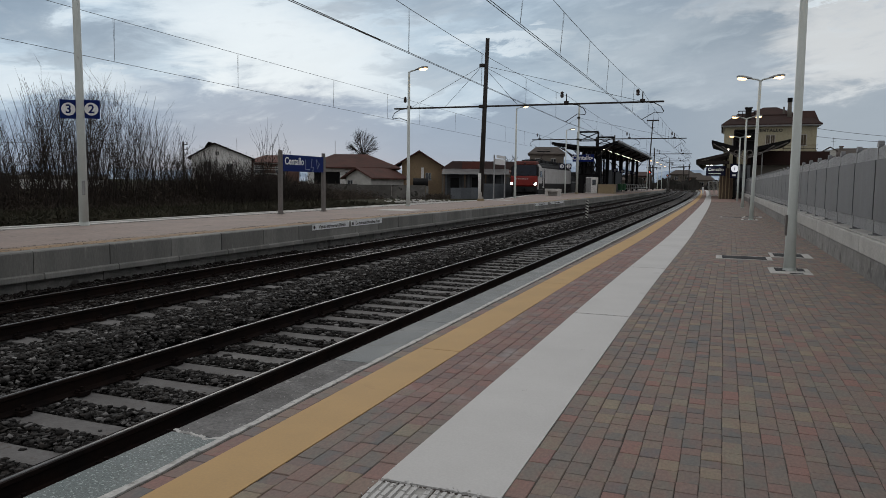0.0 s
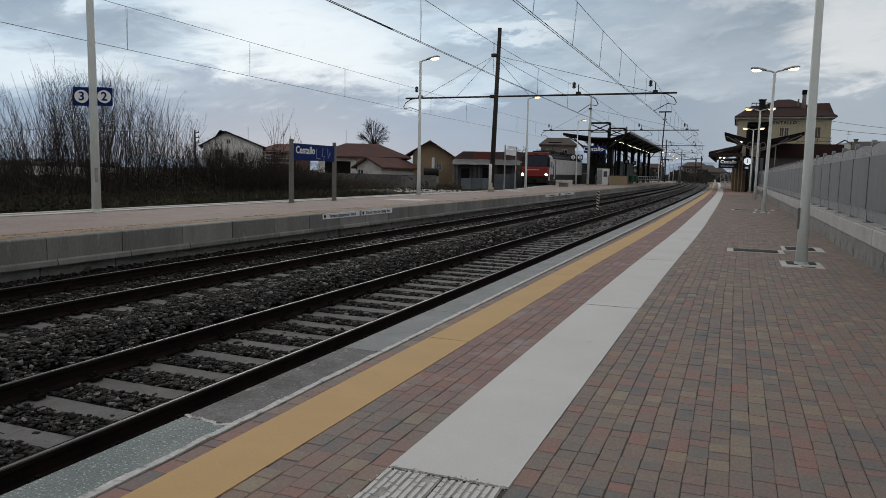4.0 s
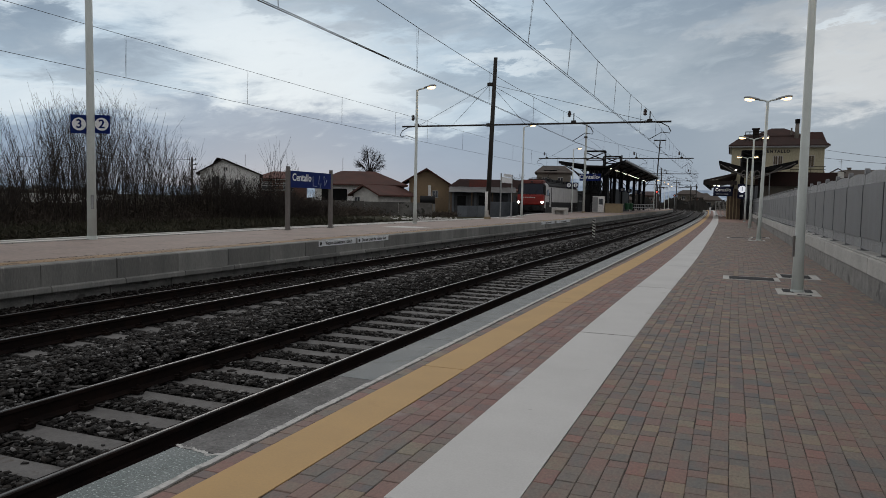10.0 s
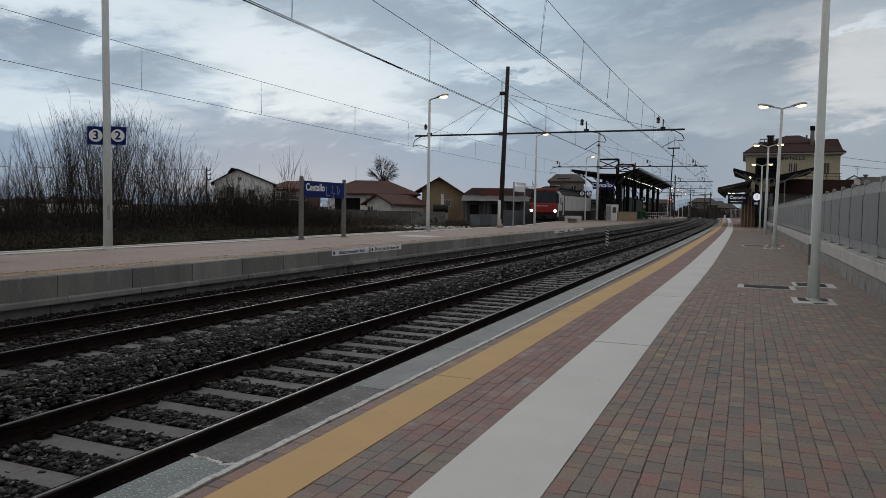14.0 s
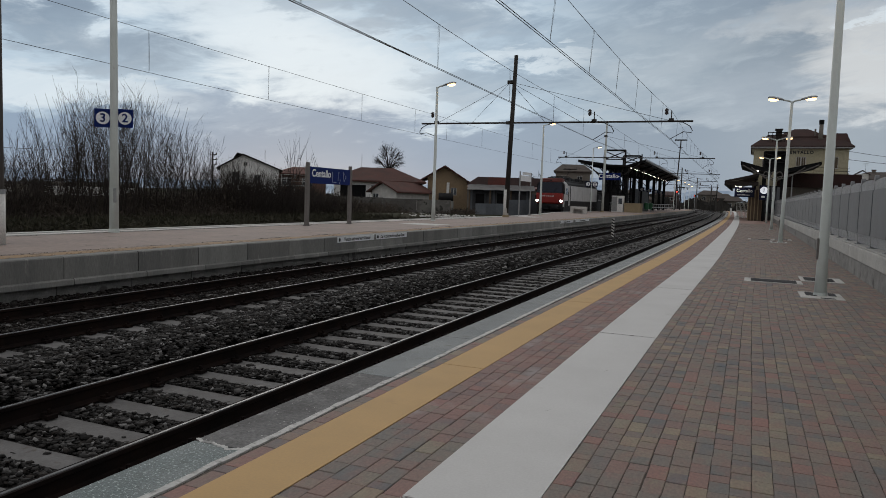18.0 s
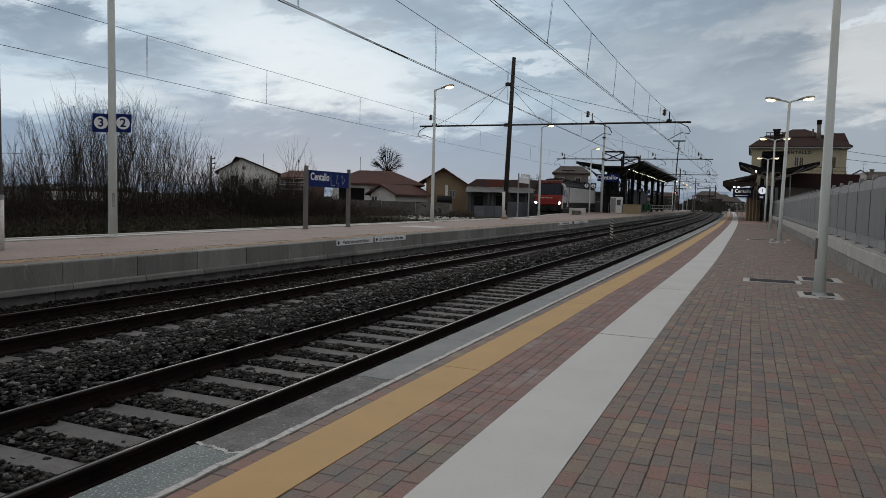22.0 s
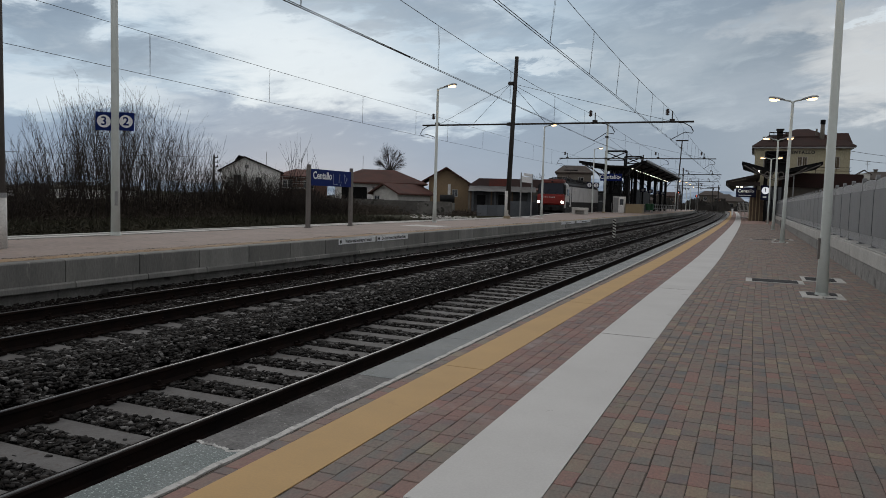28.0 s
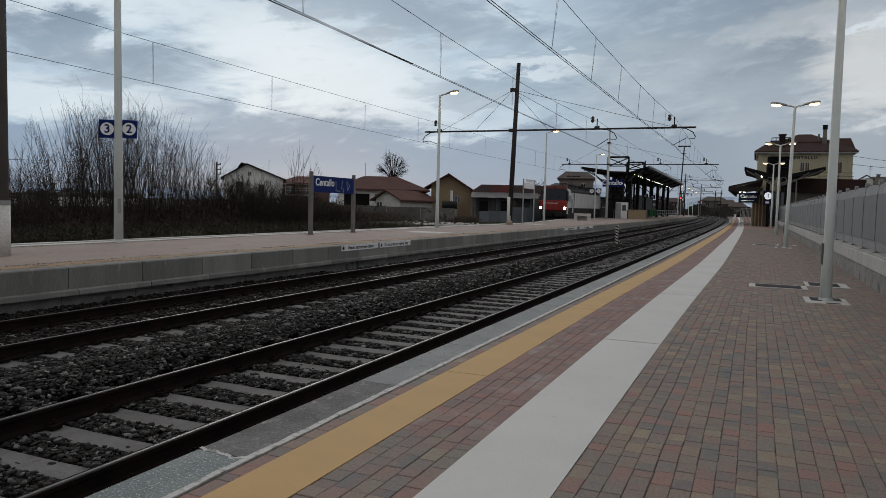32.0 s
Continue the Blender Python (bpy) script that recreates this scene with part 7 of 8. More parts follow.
h = hip_house("house", -42.6, 79.4, G, 27.3, 10.4, 9, 3.4, 5.25, 4.0, "plaster_white", "roof", "low white house with a broad brown tiled roof", ((-0.6, 0.4, 1.9, 2.9),), 0.9)
# no opening is cut: a black panel on the wall stands for porch shade
part("porch", B(-4.4, -1.3, -0.06, 0.02, 0.2, 2.9), M["black"], h, "flat black panel standing for the shade in a porch")
part("antenna", T([(-2.0, 4, 5.0), (-2.0, 4, 6.9)], 0.03, 5), M["galv"], h)
gable_house("outbuilding", -38.9, 74.4, G, -8.0, 3.4, 7.0, 2.3, 2.3, -0.1, 3.2, "kerb", "roof", "small pale outbuilding with a brown gabled roof", ((-1.5, -0.8, 1.2, 1.9),), 0.5)
h = gable_house("house", -35.3, 84.6, G, 22.4, 5.0, 9, 4.25, 3.75, -0.35, 5.55, "plaster_yellow", "roof", "ochre plastered house with a brown gabled roof", ((0.5, 1.1, 2.1, 2.9),), 0.9)
part("flue", B(-0.1, 0.25, -0.4, 0.0, 2.0, 3.6), M["plaster_white"], h, "white flue and dish on the wall")
tank = thing("water_tank", -34.2, 81.6, G, "dark horizontal tank beside the ochre house", "tank", turn=22.4)
part("tank", T([(-0.9, 0, 1.75), (0.9, 0, 1.75)], 0.5, 18), M["loco_dark"], tank)
for sx in (-0.8, 0.8):
    part("support", B(sx - 0.15, sx + 0.15, -0.4, 0.4, 0, 1.3), M["concrete"], tank)


def shed():
    t = thing("shed", -26.9, 80.6, G, "old shed of grey sheets with a rusty red roof", "shed", turn=18.2)
    part("wall", B(-3.6, 3.4, 0.6, 7, 0, 2.9), M["shed_wall"], t, "grey sheet walls")
    for i in range(8):
        x = -3.5 + i * 0.98
        for q in range(3):
            part("board", B(x + 0.31 * q, x + 0.31 * q + 0.27 - 0.06 * ((i + q) % 3 == 0), 0.5, 0.6, 0, 2.72 - 0.12 * ((i * 3 + q) % 4)), M["shed_wall"] if (i + q) % 4 else M["sheet_blue"], t)
    for x in range(8):
        lean = bmesh.new()
        x0, dz = -3.9 + x * 0.98, 0.03 * (x % 2)
        k = [lean.verts.new(v) for v in ((x0, -0.7, 2.72 + dz), (x0 + 1.0, -0.7, 2.72 + dz), (x0 + 1.0, 3.0, 3.4 + dz), (x0, 3.0, 3.4 + dz))]
        top = [lean.verts.new(v.co + Vector((0, 0, 0.025))) for v in k]
        lean.faces.new(k[::-1]), lean.faces.new(top)
        for i in range(4):
            lean.faces.new((k[i], k[(i + 1) % 4], top[(i + 1) % 4], top[i]))
        part("roof_sheet", lean, M["roof_sheet"], t)
    part("upper_roof", prism(bmesh.new(), [(-4.2, 3.4), (6.4, 3.4), (6.0, 4.35), (-2.8, 4.35)], 3.0, 8.0), M["roof_dull"], t, "dull brown sheet roof")
    part("roof_patch", B(-1.6, 0.6, 2.93, 3.0, 3.45, 4.3), M["roof_red3"], t, "faded red part of the roof")
    for x in (-3.6, -1.2, 1.2, 3.5):
        part("post", B(x - 0.08, x + 0.08, -0.45, -0.3, 0, 2.74), M["wood"], t)
    # bays are black panels on the boards, their inner shade put in as colour
    part("dark_bay", B(-2.9, -1.9, 0.42, 0.5, 0.9, 2.3), M["black"], t, "black panel standing for a bay in shade")
    part("dark_bay", B(-0.4, 0.9, 0.42, 0.5, 0, 2.4), M["black"], t, "black panel standing for a bay in shade")


shed()
hip_house("house", -29.5, 128.5, G, 12.9, 6.0, 9, 7.0, 8.5, 1.4, "plaster_taupe", "roof_grey", "taupe rendered house behind the locomotive", ((-2.0, -1.2, 5.2, 6.2), (0.8, 1.6, 5.2, 6.2)), 0.4)
hip_house("warehouse", -34.0, 112.0, G, 16, 22.0, 12, 3.4, 4.4, 5, "plaster_taupe", "roof", "long low building with a dull brown roof", (), 0.6)
hip_house("house", 17.5, 121.0, 0, -8, 10, 9, 5.9, 7.3, 3.5, "plaster_taupe", "roof_grey", "house roofs beyond the station fence", ((-3, -2, 3.5, 4.7), (1, 2, 3.5, 4.7)), 0.7, ((-1.5, 4, 6.6, 0.9),))
roofs = thing("dormer", 14.4, 119.6, 0, "small pale dormer on the roof beyond the fence", "dormer", turn=-8)
part("wall", B(-0.8, 0.8, 0, 1.2, 5.9, 6.75), M["plaster_white"], roofs)
part("roof", gable_roof(bmesh.new(), 1.6, 1.6, 6.7, 6.7, 0, 7.2, 0.25, 0.1), M["roof_grey"], roofs)
aerial = thing("antenna", 15.2, 123.0, 6.9, "thin roof aerial with short cross bars", "antenna")
part("pole", T([(0, 0, 0), (0, 0, 1.9)], 0.025, 5), M["galv"], aerial)
for az in (1.3, 1.55, 1.8):
    part("cross_bar", T([(-0.35, 0, az), (0.35, 0, az)], 0.018, 4), M["galv"], aerial)
hip_house("house", 26.0, 126.0, 0, -12, 11, 9, 5.7, 7.0, 3.0, "plaster_white", "roof_grey", "house roofs beyond the station fence", ((-3, -2, 3.0, 4.2),), 0.7)
for bx, by, bw, bh, mt in ((-105, 92, 14, 1.6, "plaster_white"), (-128, 86, 18, 1.7, "plaster_taupe"), (-98, 66, 9, 1.3, "plaster_white"), (-120, 62, 12, 1.5, "plaster_white"), (-150, 130, 24, 2.6, "plaster_taupe")):
    b = thing("farm_shed", bx, by, -0.4, "long low pale farm building far across the fields", "building", "farm sheds", turn=50)
    part("wall", B(-bw / 2, bw / 2, 0, 8, 0, bh), M[mt], b)
    part("roof", gable_roof(bmesh.new(), bw, 8, bh, bh, 0, bh + 0.7, 0.4), M["roof_grey"], b)


def garden_wall(pts, z0, h, mat, label, name="garden_wall", step=3.0):
    t = thing(name, pts[0][0], pts[0][1], z0, label, "wall", "garden walls")
    o = Vector((*pts[0], 0))
    rng = random.Random(31)
    for a, b in zip(pts, pts[1:]):
        a, b = Vector((*a, 0)) - o, Vector((*b, 0)) - o
        n = max(1, int((b - a).length / step))
        d = (b - a) / n
        ang = math.degrees(math.atan2(d.y, d.x))
        for i in range(n):
            p = part("panel", B(0.01, d.length - 0.01, -0.08, 0.08, 0, h + rng.uniform(-0.05, 0.05)), M[mat], t)
            q = a + d * i
            p.matrix_basis = pose(q.x, q.y, 0, 0, 0, ang)


garden_wall(((-46, 58), (-37.7, 64.4), (-28.2, 68.6)), G, 1.5, "old_wall", "grey concrete panel wall before the houses")
garden_wall(((-27.6, 74.3), (-25.0, 76.8)), G, 1.25, "sheet_blue", "low bluish grey sheet fence along the siding", "sheet_fence", 1.2)
garden_wall(((-25.0, 76.8), (-22.9, 79.2), (-22.6, 100.0)), G, 1.75, "sheet_blue", "bluish grey sheet fence along the siding", "sheet_fence")
garden_wall(((-24.6, 118.0), (-24.0, 186.0)), G, 2.0, "shed_wall", "grey sheet fence beyond the shelter", "sheet_fence", 4.0)
"""Spoil heap of pale rubble before the garden wall."""
rb = bmesh.new()
rr = random.Random(17)
for i in range(420):
    px, py, r = rr.uniform(-35, -24.5), rr.uniform(58, 66), rr.uniform(0.05, 0.16)
    k = len(rb.verts)
    bmesh.ops.create_icosphere(rb, subdivisions=1, radius=r, matrix=pose(px, py, -0.38 + rr.uniform(0, 0.1), rr.uniform(0, 90), rr.uniform(0, 90), 0))
tagged(part("rubble", rb, M["kerb"], kind="stuff"), "scattered pale rubble in the grass", "rubble")


# ---- plants ----
def branch(bm, p, d, length, r, depth, rng, bend_up=0.25, kids=3, seg=3, spread=0.55):
    """A tapering limb that forks."""
    pts, q, dirn = [p.copy()], p.copy(), d.normalized()
    n = 4 if depth > 1 else 3
    for i in range(n):
        dirn = (dirn + Vector((rng.uniform(-0.13, 0.13), rng.uniform(-0.13, 0.13), rng.uniform(-0.04, 0.12) * bend_up * 2))).normalized()
        q = q + dirn * (length / n)
        pts.append(q.copy())
    tube(bm, pts, r, seg, r * 0.35, caps=False)
    if depth <= 0:
        return
    for i in range(kids):
        t = rng.uniform(0.3, 0.95)
        k = min(n - 1, int(t * n))
        s = pts[k].lerp(pts[k + 1], t * n - k)
        dd = (pts[k + 1] - pts[k]).normalized()
        side = Vector((rng.uniform(-1, 1), rng.uniform(-1, 1), rng.uniform(-0.1, 0.5)))
        branch(bm, s, dd * (1 - spread) + side.normalized() * spread, length * rng.uniform(0.35, 0.6), max(0.004, r * 0.45), depth - 1, rng, bend_up, kids, seg, spread)


def shrub_mesh(seed, height, stems, spread):
    """A coppiced shrub: straight shoots that fan out from one stool and fork steeply upwards."""
    rng = random.Random(seed)
    main, twigs = bmesh.new(), bmesh.new()
    for i in range(stems):
        a = rng.uniform(0, 2 * math.pi)
        off = rng.uniform(0, spread * 0.3)
        p = Vector((math.cos(a) * off, math.sin(a) * off, -0.1))
        h = height * (1 - 0.55 * rng.random() ** 1.8)
        lean = rng.uniform(0.02, 0.36 if height < 6 else 0.2)
        d = Vector((math.cos(a) * lean + rng.uniform(-0.06, 0.06), math.sin(a) * lean + rng.uniform(-0.06, 0.06), 1)).normalized()
        n = 6
        pts, q = [p], p.copy()
        for k in range(n):
            d = (d + Vector((rng.uniform(-0.05, 0.05) + 0.028 * math.cos(a), rng.uniform(-0.05, 0.05) + 0.028 * math.sin(a), 0.0))).normalized()
            q = q + d * h / n
            pts.append(q.copy())
        r = rng.uniform(0.009, 0.024)
        tube(main, pts, r, 4, 0.0045, caps=False)
        for k in range(rng.randint(8, 13)):
            t = rng.uniform(0.16, 0.92)
            j = min(n - 1, int(t * n))
            s = pts[j].lerp(pts[j + 1], t * n - j)
            side = Vector((rng.uniform(-1, 1), rng.uniform(-1, 1), rng.uniform(0.9, 2.3))).normalized()
            branch(twigs, s, side, h * rng.uniform(0.14, 0.34) * (1.15 - 0.6 * t), 0.0068, 1 if rng.random() < 0.6 else 0, rng, 0.6, 3, 3, 0.36)
    return mesh_of(main, "stems", M["bark"]), mesh_of(twigs, "twigs", M["bark"])


def make_shrubs():
    kinds = [shrub_mesh(40 + i, 1.0 * hgt, n, sp) for i, (hgt, n, sp) in enumerate(((6.5, 25, 3.2), (6.9, 23, 2.8), (5.0, 22, 3.2), (7.3, 19, 2.6), (3.7, 34, 3.2)))]
    # distance along the line, distance from it, kind, height factor
    spots = ((17.4, -26.4, 4, 0.95), (18.9, -26.0, 4, 1.1), (20.2, -27.2, 2, 0.76), (21.4, -27.6, 2, 0.86),
             (22.6, -27.8, 0, 0.84), (23.4, -26.4, 0, 1.1), (24.2, -28.2, 1, 1.1), (25.0, -26.8, 3, 1.04), (25.9, -28.4, 0, 1.1), (26.7, -26.9, 1, 1.08), (27.5, -28.2, 3, 1.04), (28.2, -27.4, 0, 0.98), (29.6, -28.6, 1, 0.86),
             (30.1, -27.2, 3, 0.82), (30.8, -28.5, 0, 0.86), (32.3, -28.0, 4, 1.05), (33.6, -28.2, 4, 1.18), (34.8, -27.6, 4, 0.98), (36.0, -28.6, 4, 0.98), (37.2, -27.6, 4, 0.94), (38.4, -28.4, 4, 0.9), (39.8, -27.6, 4, 0.86), (41.4, -28.4, 4, 0.76), (43.6, -28.0, 4, 0.62), (46.0, -28.6, 4, 0.56),
             (24.9, -30.5, 0, 0.98), (27.6, -30.4, 1, 1.1), (33.0, -26.9, 4, 1.18), (34.2, -26.7, 4, 1.12), (35.4, -26.9, 4, 1.0), (36.6, -26.8, 4, 0.95), (38.0, -26.9, 4, 0.9), (42.4, -27.0, 4, 0.7), (35.4, -30.0, 4, 1.24), (37.8, -30.2, 4, 1.0),
             (33.4, -25.6, 4, 0.9), (34.8, -25.8, 4, 0.95), (36.2, -25.6, 4, 0.85), (37.6, -25.8, 4, 0.8), (39.2, -26.0, 4, 0.75), (40.8, -26.2, 4, 0.68), (42.0, -25.8, 4, 0.6), (44.0, -26.2, 4, 0.55))
    rng = random.Random(9)
    for y, x, k, f in spots:
        t = thing("bare_shrub", x * 1.18, y * 1.18, -0.4, "tall leafless shrub of many thin upright shoots" if k != 4 else "low leafless shrub of thin upright shoots", "shrub", "bare shrubs beyond the platform")
        for nm, me in zip(("shoot_clump", "twig_mass"), kinds[k]):
            ob = tagged(shared(nm, me, t, Matrix.Diagonal((1.12, 1.12, f * 0.98, 1))), kind="stuff")
            ob.rotation_euler = (0, 0, rng.uniform(0, 6.28))


make_shrubs()


def make_undergrowth():
    """Brambles and dead weeds: a thicket of short stalks and dry leaves."""
    rg = random.Random(77)
    for x0, x1, y0, y1, n, hi in ((-37.0, -30.2, 11.0, 40.0, 3600, 1.5), (-37.0, -30.5, 38.0, 56.0, 3000, 2.5), (-36.0, -30.5, 54.0, 64.0, 1100, 1.5), (-34.5, -31.0, 16, 40, 1100, 2.4), (-48, -37, 28, 66, 1300, 2.0), (-31.5, -27.6, 68.0, 74.0, 700, 1.9), (-30.0, -26.0, 75.5, 79.0, 260, 1.5), (-30.6, -24.5, 10.0, 50.0, 4200, 0.42)):
        co, fa = [], []
        for i in range(n):
            x, y = rg.uniform(x0, x1), rg.uniform(y0, y1)
            hump = 0.55 + 0.45 * noise.noise((x * 0.35, y * 0.35, 3.0)) + 0.2
            h = hi * hump * rg.uniform(0.45, 1.0)
            if -31.4 < x and hi > 1:
                h *= 0.4
            lx, ly = rg.uniform(-0.5, 0.5), rg.uniform(-0.5, 0.5)
            pts = [Vector((x, y, -0.42)), Vector((x + lx * 0.35, y + ly * 0.35, -0.42 + h * 0.6)), Vector((x + lx, y + ly, -0.42 + h))]
            for a, b, r in ((pts[0], pts[1], 0.012), (pts[1], pts[2], 0.008)):
                k = len(co)
                for p in (a, b):
                    for j in range(3):
                        an = j * 2.0944
                        co.append((p.x + r * math.cos(an), p.y + r * math.sin(an), p.z))
                for j in range(3):
                    fa.append((k + j, k + (j + 1) % 3, k + 3 + (j + 1) % 3, k + 3 + j))
            for c in range(7):
                p = pts[0].lerp(pts[2], rg.uniform(0.12, 1.0))
                k = len(co)
                dv = Vector((rg.uniform(-1, 1), rg.uniform(-1, 1), rg.uniform(-0.6, 0.9)))
                dv.normalize()
                s = dv.orthogonal().normalized() * rg.uniform(0.007, 0.03)
                ln = rg.uniform(0.15, 0.55)
                for v in (p - s * 0.3, p + dv * ln * 0.5 + s, p + dv * ln, p + dv * ln * 0.5 - s):
                    co.append(tuple(v))
                fa.append((k, k + 1, k + 2, k + 3))
        me = bpy.data.meshes.new("undergrowth")
        me.from_pydata(co, [], fa)
        me.materials.append(M["grass_blade" if hi < 0.5 else "stalk" if y0 > 30 else "bramble"])
        tagged(new("undergrowth", me), "low dull green weeds along the siding" if hi < 0.5 else "dark dry brambles and dead weeds", "undergrowth", kind="stuff")


make_undergrowth()


def make_grass():
    rg = random.Random(5)
    co, fa = [], []
    for i in range(36000):
        y = rg.uniform(8, 64)
        x = rg.uniform(-31.5, -21.2)
        h, w, a = rg.uniform(0.02, 0.12), rg.uniform(0.008, 0.02), rg.uniform(0, 6.28)
        k = len(co)
        c, s = math.cos(a), math.sin(a)
        z = -0.45
        co += [(x - c * w, y - s * w, z), (x + c * w, y + s * w, z), (x + rg.uniform(-0.1, 0.1), y + rg.uniform(-0.1, 0.1), z + h + 0.12)]
        fa.append((k, k + 1, k + 2))
    me = bpy.data.meshes.new("grass_tufts")
    me.from_pydata(co, [], fa)
    me.materials.append(M["grass_blade"])
    tagged(new("grass_tufts", me), "thin winter grass along the siding", "grass", kind="stuff")


make_grass()


def bare_tree(x, y, z, trunk_h, length, r, seed, label, kids=4, depth=3, limbs=7, spread=0.6, steep=(0.25, 1.3)):
    rng = random.Random(seed)
    t = thing("bare_tree", x, y, z, label, "tree", "bare trees")
    part("trunk", T([(0, 0, 0), (0.05, 0, trunk_h * 0.5), (0, 0.05, trunk_h)], r, 8, r * 0.75), M["tree"], t)
    crown = bmesh.new()
    for i in range(limbs):
        a = 2 * math.pi * i / limbs + rng.uniform(-0.3, 0.3)
        up = rng.uniform(*steep)
        branch(crown, Vector((0, 0, trunk_h - 0.1 - (rng.uniform(0, 1.4) if limbs > 12 else 0.0))), Vector((math.cos(a), math.sin(a), up)), length, r * 0.5, depth, rng, 0.25, kids, 4, spread)
    part("crown", crown, M["tree"], t, "dense bare crown")




def round_tree(x, y, z, fork, centre, radius, seed, label):
    """A pollarded tree: limbs from one fork that end on a round crown, thick with twigs."""
    rng = random.Random(seed)
    t = thing("bare_tree", x, y, z, label, "tree", "bare trees")
    part("trunk", T([(0, 0, 0), (0.05, 0, fork * 0.5), (0, 0, fork)], 0.2, 8, 0.14), M["tree"], t)
    c = Vector((0, 0, centre))
    crown = bmesh.new()
    for i in range(34):
        u, a = rng.uniform(-0.45, 0.98), 2.4 * i + rng.uniform(-0.3, 0.3)
        out = Vector((math.cos(a) * math.sqrt(1 - u * u), math.sin(a) * math.sqrt(1 - u * u), u))
        end = c + out * radius * rng.uniform(0.55, 0.82)
        p0 = Vector((0, 0, fork - rng.uniform(0, 0.3)))
        mid = p0.lerp(end, 0.5) + Vector((rng.uniform(-0.2, 0.2), rng.uniform(-0.2, 0.2), rng.uniform(0.0, 0.3)))
        tube(crown, [p0, mid, end], 0.06, 4, 0.02, caps=False)
        for k in range(13):
            f = rng.uniform(0.1, 1.0)
            q = mid.lerp(end, f)
            d = (q - c).normalized() + Vector((rng.uniform(-0.7, 0.7), rng.uniform(-0.7, 0.7), rng.uniform(-0.3, 0.8)))
            branch(crown, q, d, radius * rng.uniform(0.2, 0.34), 0.015, 1, rng, 0.3, 3, 3, 0.5)
    part("crown", crown, M["tree"], t, "dense bare crown")


round_tree(-46.1, 89.4, G, 5.0, 6.55, 2.75, 3, "round leafless tree behind the brown roof")
bare_tree(-34.7, 50.2, G, 0.8, 4.2, 0.05, 4, "slender leafless sapling with upright shoots", 8, 1, 5, 0.32, (4.0, 11.0))
bare_tree(-34.0, 51.6, G, 0.6, 3.8, 0.06, 14, "slender leafless sapling with upright shoots", 5, 1, 4, 0.30, (3.0, 8.0))
bare_tree(-42.0, 145.0, G, 4.0, 3.0, 0.25, 6, "leafless tree behind the long low building", 4, 3, 8, 0.55)
bare_tree(-52.0, 100.0, G, 3.0, 2.5, 0.2, 8, "leafless tree behind the houses", 4, 3, 7, 0.5)


def far_thicket(x, y, w, h, seed, label):
    """A far clump of dark trees: a ragged mass with twigs standing out of it."""
    rg = random.Random(seed)
    t = thing("far_trees", x, y, -0.3, label, "trees", "far trees along the line")
    cr = bmesh.new()
    n, rows = 48, []
    for k, (dy, f) in enumerate(((-2.5, 0.0), (-1.8, 0.55), (-0.6, 0.9), (0.6, 1.0), (2.5, 0.0))):
        row = []
        for i in range(n + 1):
            px = w * (i / n - 0.5)
            top = h * (0.55 + 0.5 * noise.noise((px * 0.25 + seed, k * 0.7, seed)) + 0.22 * noise.noise((px * 1.1, k * 1.3, seed))) * (1 - abs(2 * i / n - 1) ** 4)
            row.append(cr.verts.new((px, dy + rg.uniform(-0.4, 0.4), max(0.0, top * f) + (rg.uniform(-0.25, 0.25) if f else 0))))
        rows.append(row)
    for a, b in zip(rows, rows[1:]):
        for i in range(n):
            cr.faces.new((a[i], a[i + 1], b[i + 1], b[i]))
    part("crown", cr, M["far_leaf"], t, "dark uneven crown")
    tw = bmesh.new()
    for i in range(int(w * 3)):
        px = rg.uniform(-w * 0.46, w * 0.46)
        z0 = h * 0.35
        z1 = h * rg.uniform(0.5, 0.86) * (1 - abs(2 * px / w) ** 3)
        if z1 > z0:
            tube(tw, [(px, rg.uniform(-1, 1), z0), (px + rg.uniform(-0.6, 0.6), rg.uniform(-1, 1), z1)], 0.035, 3, 0.015, caps=False)
    part("twig_mass", tw, M["tree"], t, kind="stuff")


for i, (fx, fy, fw, fh) in enumerate(((-16, 262, 22, 6.5), (0, 270, 18, 6.0), (-34, 280, 24, 6.5), (12, 262, 16, 5.5), (0, 205, 12, 4.6), (-36, 214, 16, 8.5), (-25.5, 218, 11, 7.6), (-50, 216, 16, 8.0), (-62, 320, 44, 7), (-52, 225, 20, 4.5), (-105, 300, 60, 7), (-165, 120, 46, 4.2), (-190, 160, 60, 4.6), (-140, 190, 50, 4.6))):
    far_thicket(fx, fy, fw, fh, 60 + i, "dark leafless trees far along the line")
# grey roof material here stands for the haze over far houses
for i, (bx, by, bw, bh) in enumerate(((-37.0, 195.0, 12, 5.0), (-50.0, 175.0, 14, 4.6), (-27.5, 199.0, 7, 4.3))):
    hip_house("house", bx, by, G, 8, bw, 10, bh - 1.5, bh, bw * 0.35, ("plaster_taupe", "brickish")[i % 2], "roof_grey", "far house with a grey-brown roof along the line", ((-bw * 0.3, -bw * 0.3 + 1.2, bh - 3.4, bh - 2.2), (bw * 0.15, bw * 0.15 + 1.2, bh - 3.4, bh - 2.2)))


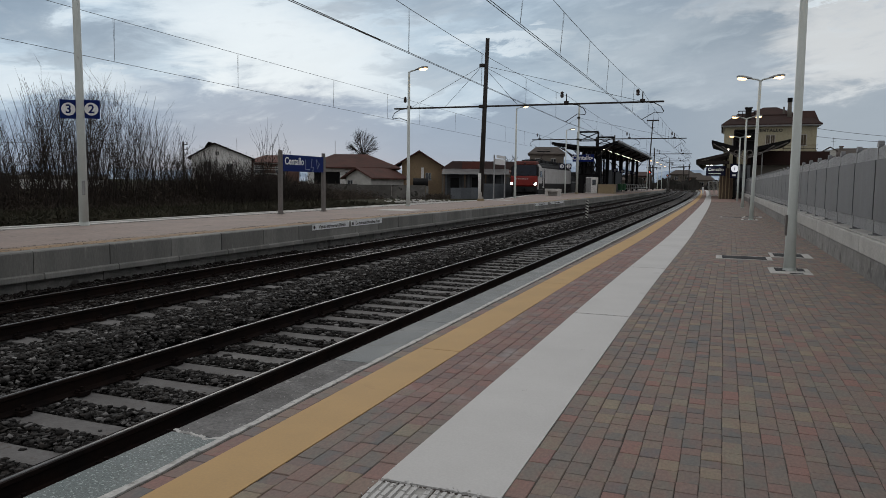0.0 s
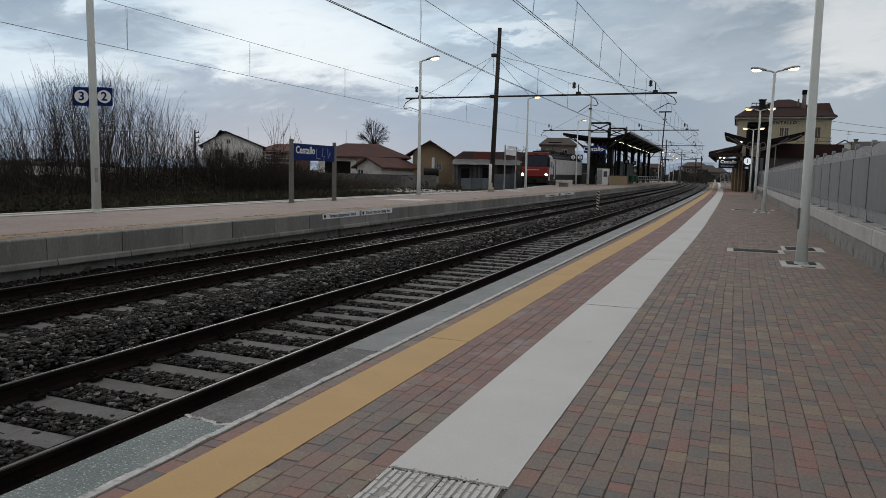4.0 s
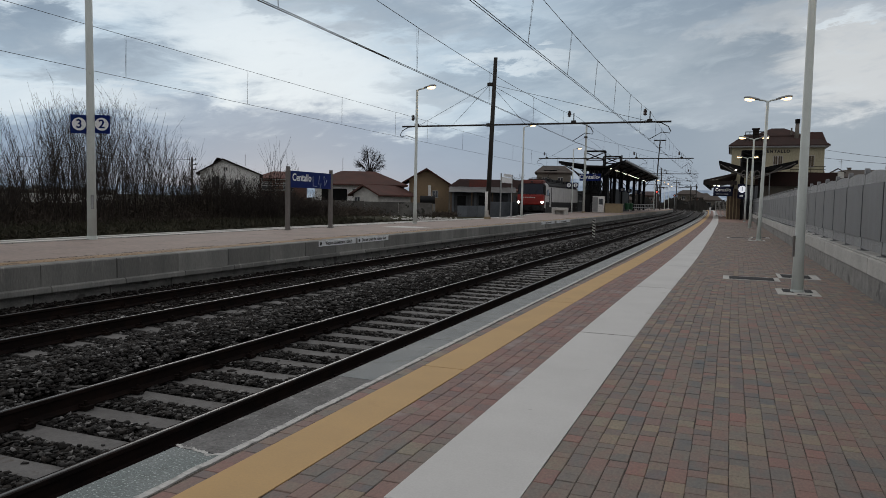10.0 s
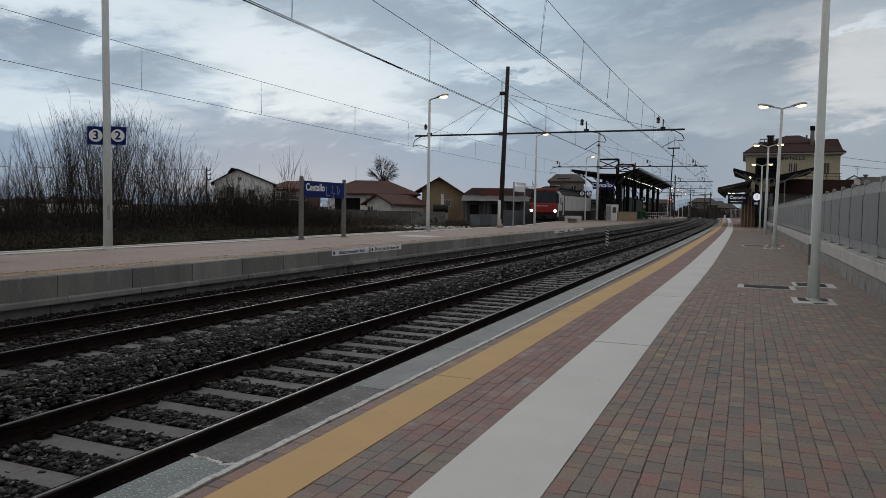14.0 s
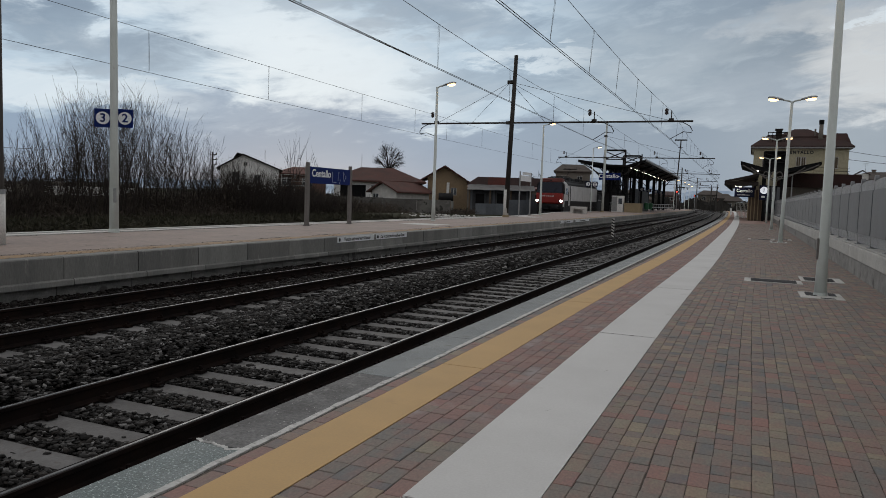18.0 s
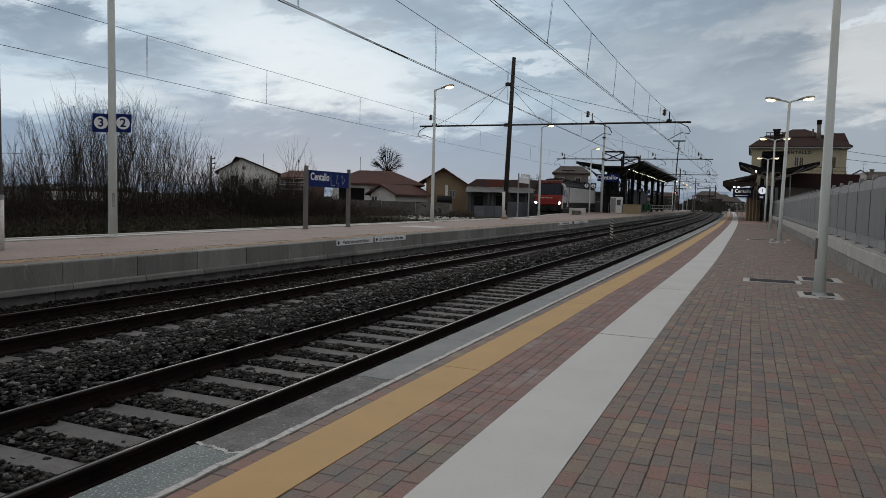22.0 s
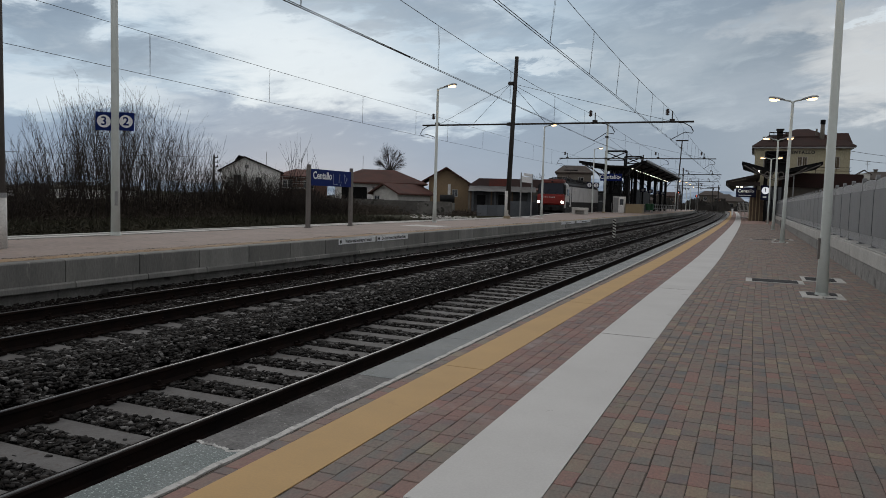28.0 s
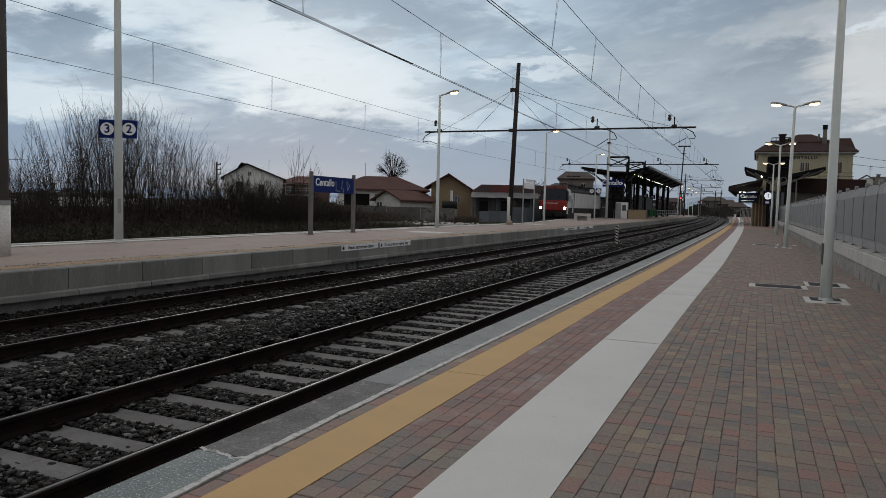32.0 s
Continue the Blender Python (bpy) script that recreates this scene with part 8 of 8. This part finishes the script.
# village roofs greyed the same way, with haze in the colour
for i, (bx, by, bw, bh, rf) in enumerate(((-14.0, 284.0, 8.5, 7.4, "roof_grey"), (-9.0, 276.0, 5.0, 6.2, "roof_grey"), (-5.5, 262.0, 5.0, 5.2, "roof_grey"), (-40.0, 262.0, 12, 6.4, "roof_grey"), (-53.0, 250.0, 14, 6.0, "roof_grey"), (-30.0, 290.0, 9, 6.8, "roof_dull"))):
    hip_house("house", bx, by, G, 4, bw, 9, bh - 1.7, bh, bw * 0.3, ("plaster_taupe", "brickish")[i % 2], rf, "far house of the village beyond the curve", ((-bw * 0.32, -bw * 0.32 + 1.1, bh - 3.6, bh - 2.4), (bw * 0.12, bw * 0.12 + 1.1, bh - 3.6, bh - 2.4)))


def garage(x, y, h):
    t = thing("garage", x, y, G, "low grey garage with a sheet roof beyond the siding", "garage", "garages beyond the siding", turn=82)
    part("wall", B(-3.2, 3.2, 0, 6, 0, h), M["shed_wall"], t)
    part("roof", wing(bmesh.new(), -3.5, h + 0.25, 3.5, h + 0.02, -0.4, 6.3, 0.12), M["roof_sheet"], t, "pale sheet roof")
    for xx in (-2.7, 0.2):
        part("door", B(xx, xx + 2.4, -0.05, 0.0, 0, 2.2), M["galv"], t, "grey steel door")


for i in range(8):
    garage(-26.2 - 0.22 * i, 128.0 + 8.2 * i, 3.0 + 0.35 * (i % 3))


def utility_pole():
    t = thing("utility_pole", -53.05, 62.0, -0.4, "dark wooden utility pole with short cross arms behind the shrubs", "pole")
    part("pole", T([(0, 0, 0), (0, 0, 5.85)], 0.11, 8, 0.08), M["mast"], t)
    for z in (4.5, 5.0, 5.5):
        part("cross_arm", B(-0.1, 0.55, -0.05, 0.05, z, z + 0.09), M["mast"], t)
        part("insulator", T([(0.5, 0, z + 0.09), (0.5, 0, z + 0.25)], 0.05, 6), M["insulator"], t)


utility_pole()
wire_span((-53.05, 62.0, 5.2), (-56.0, 30.0, 4.0), 0.15, "thin cable to the pole behind the shrubs")


def motions():
    """Nothing in view moves but the camera."""
    return None


motions()
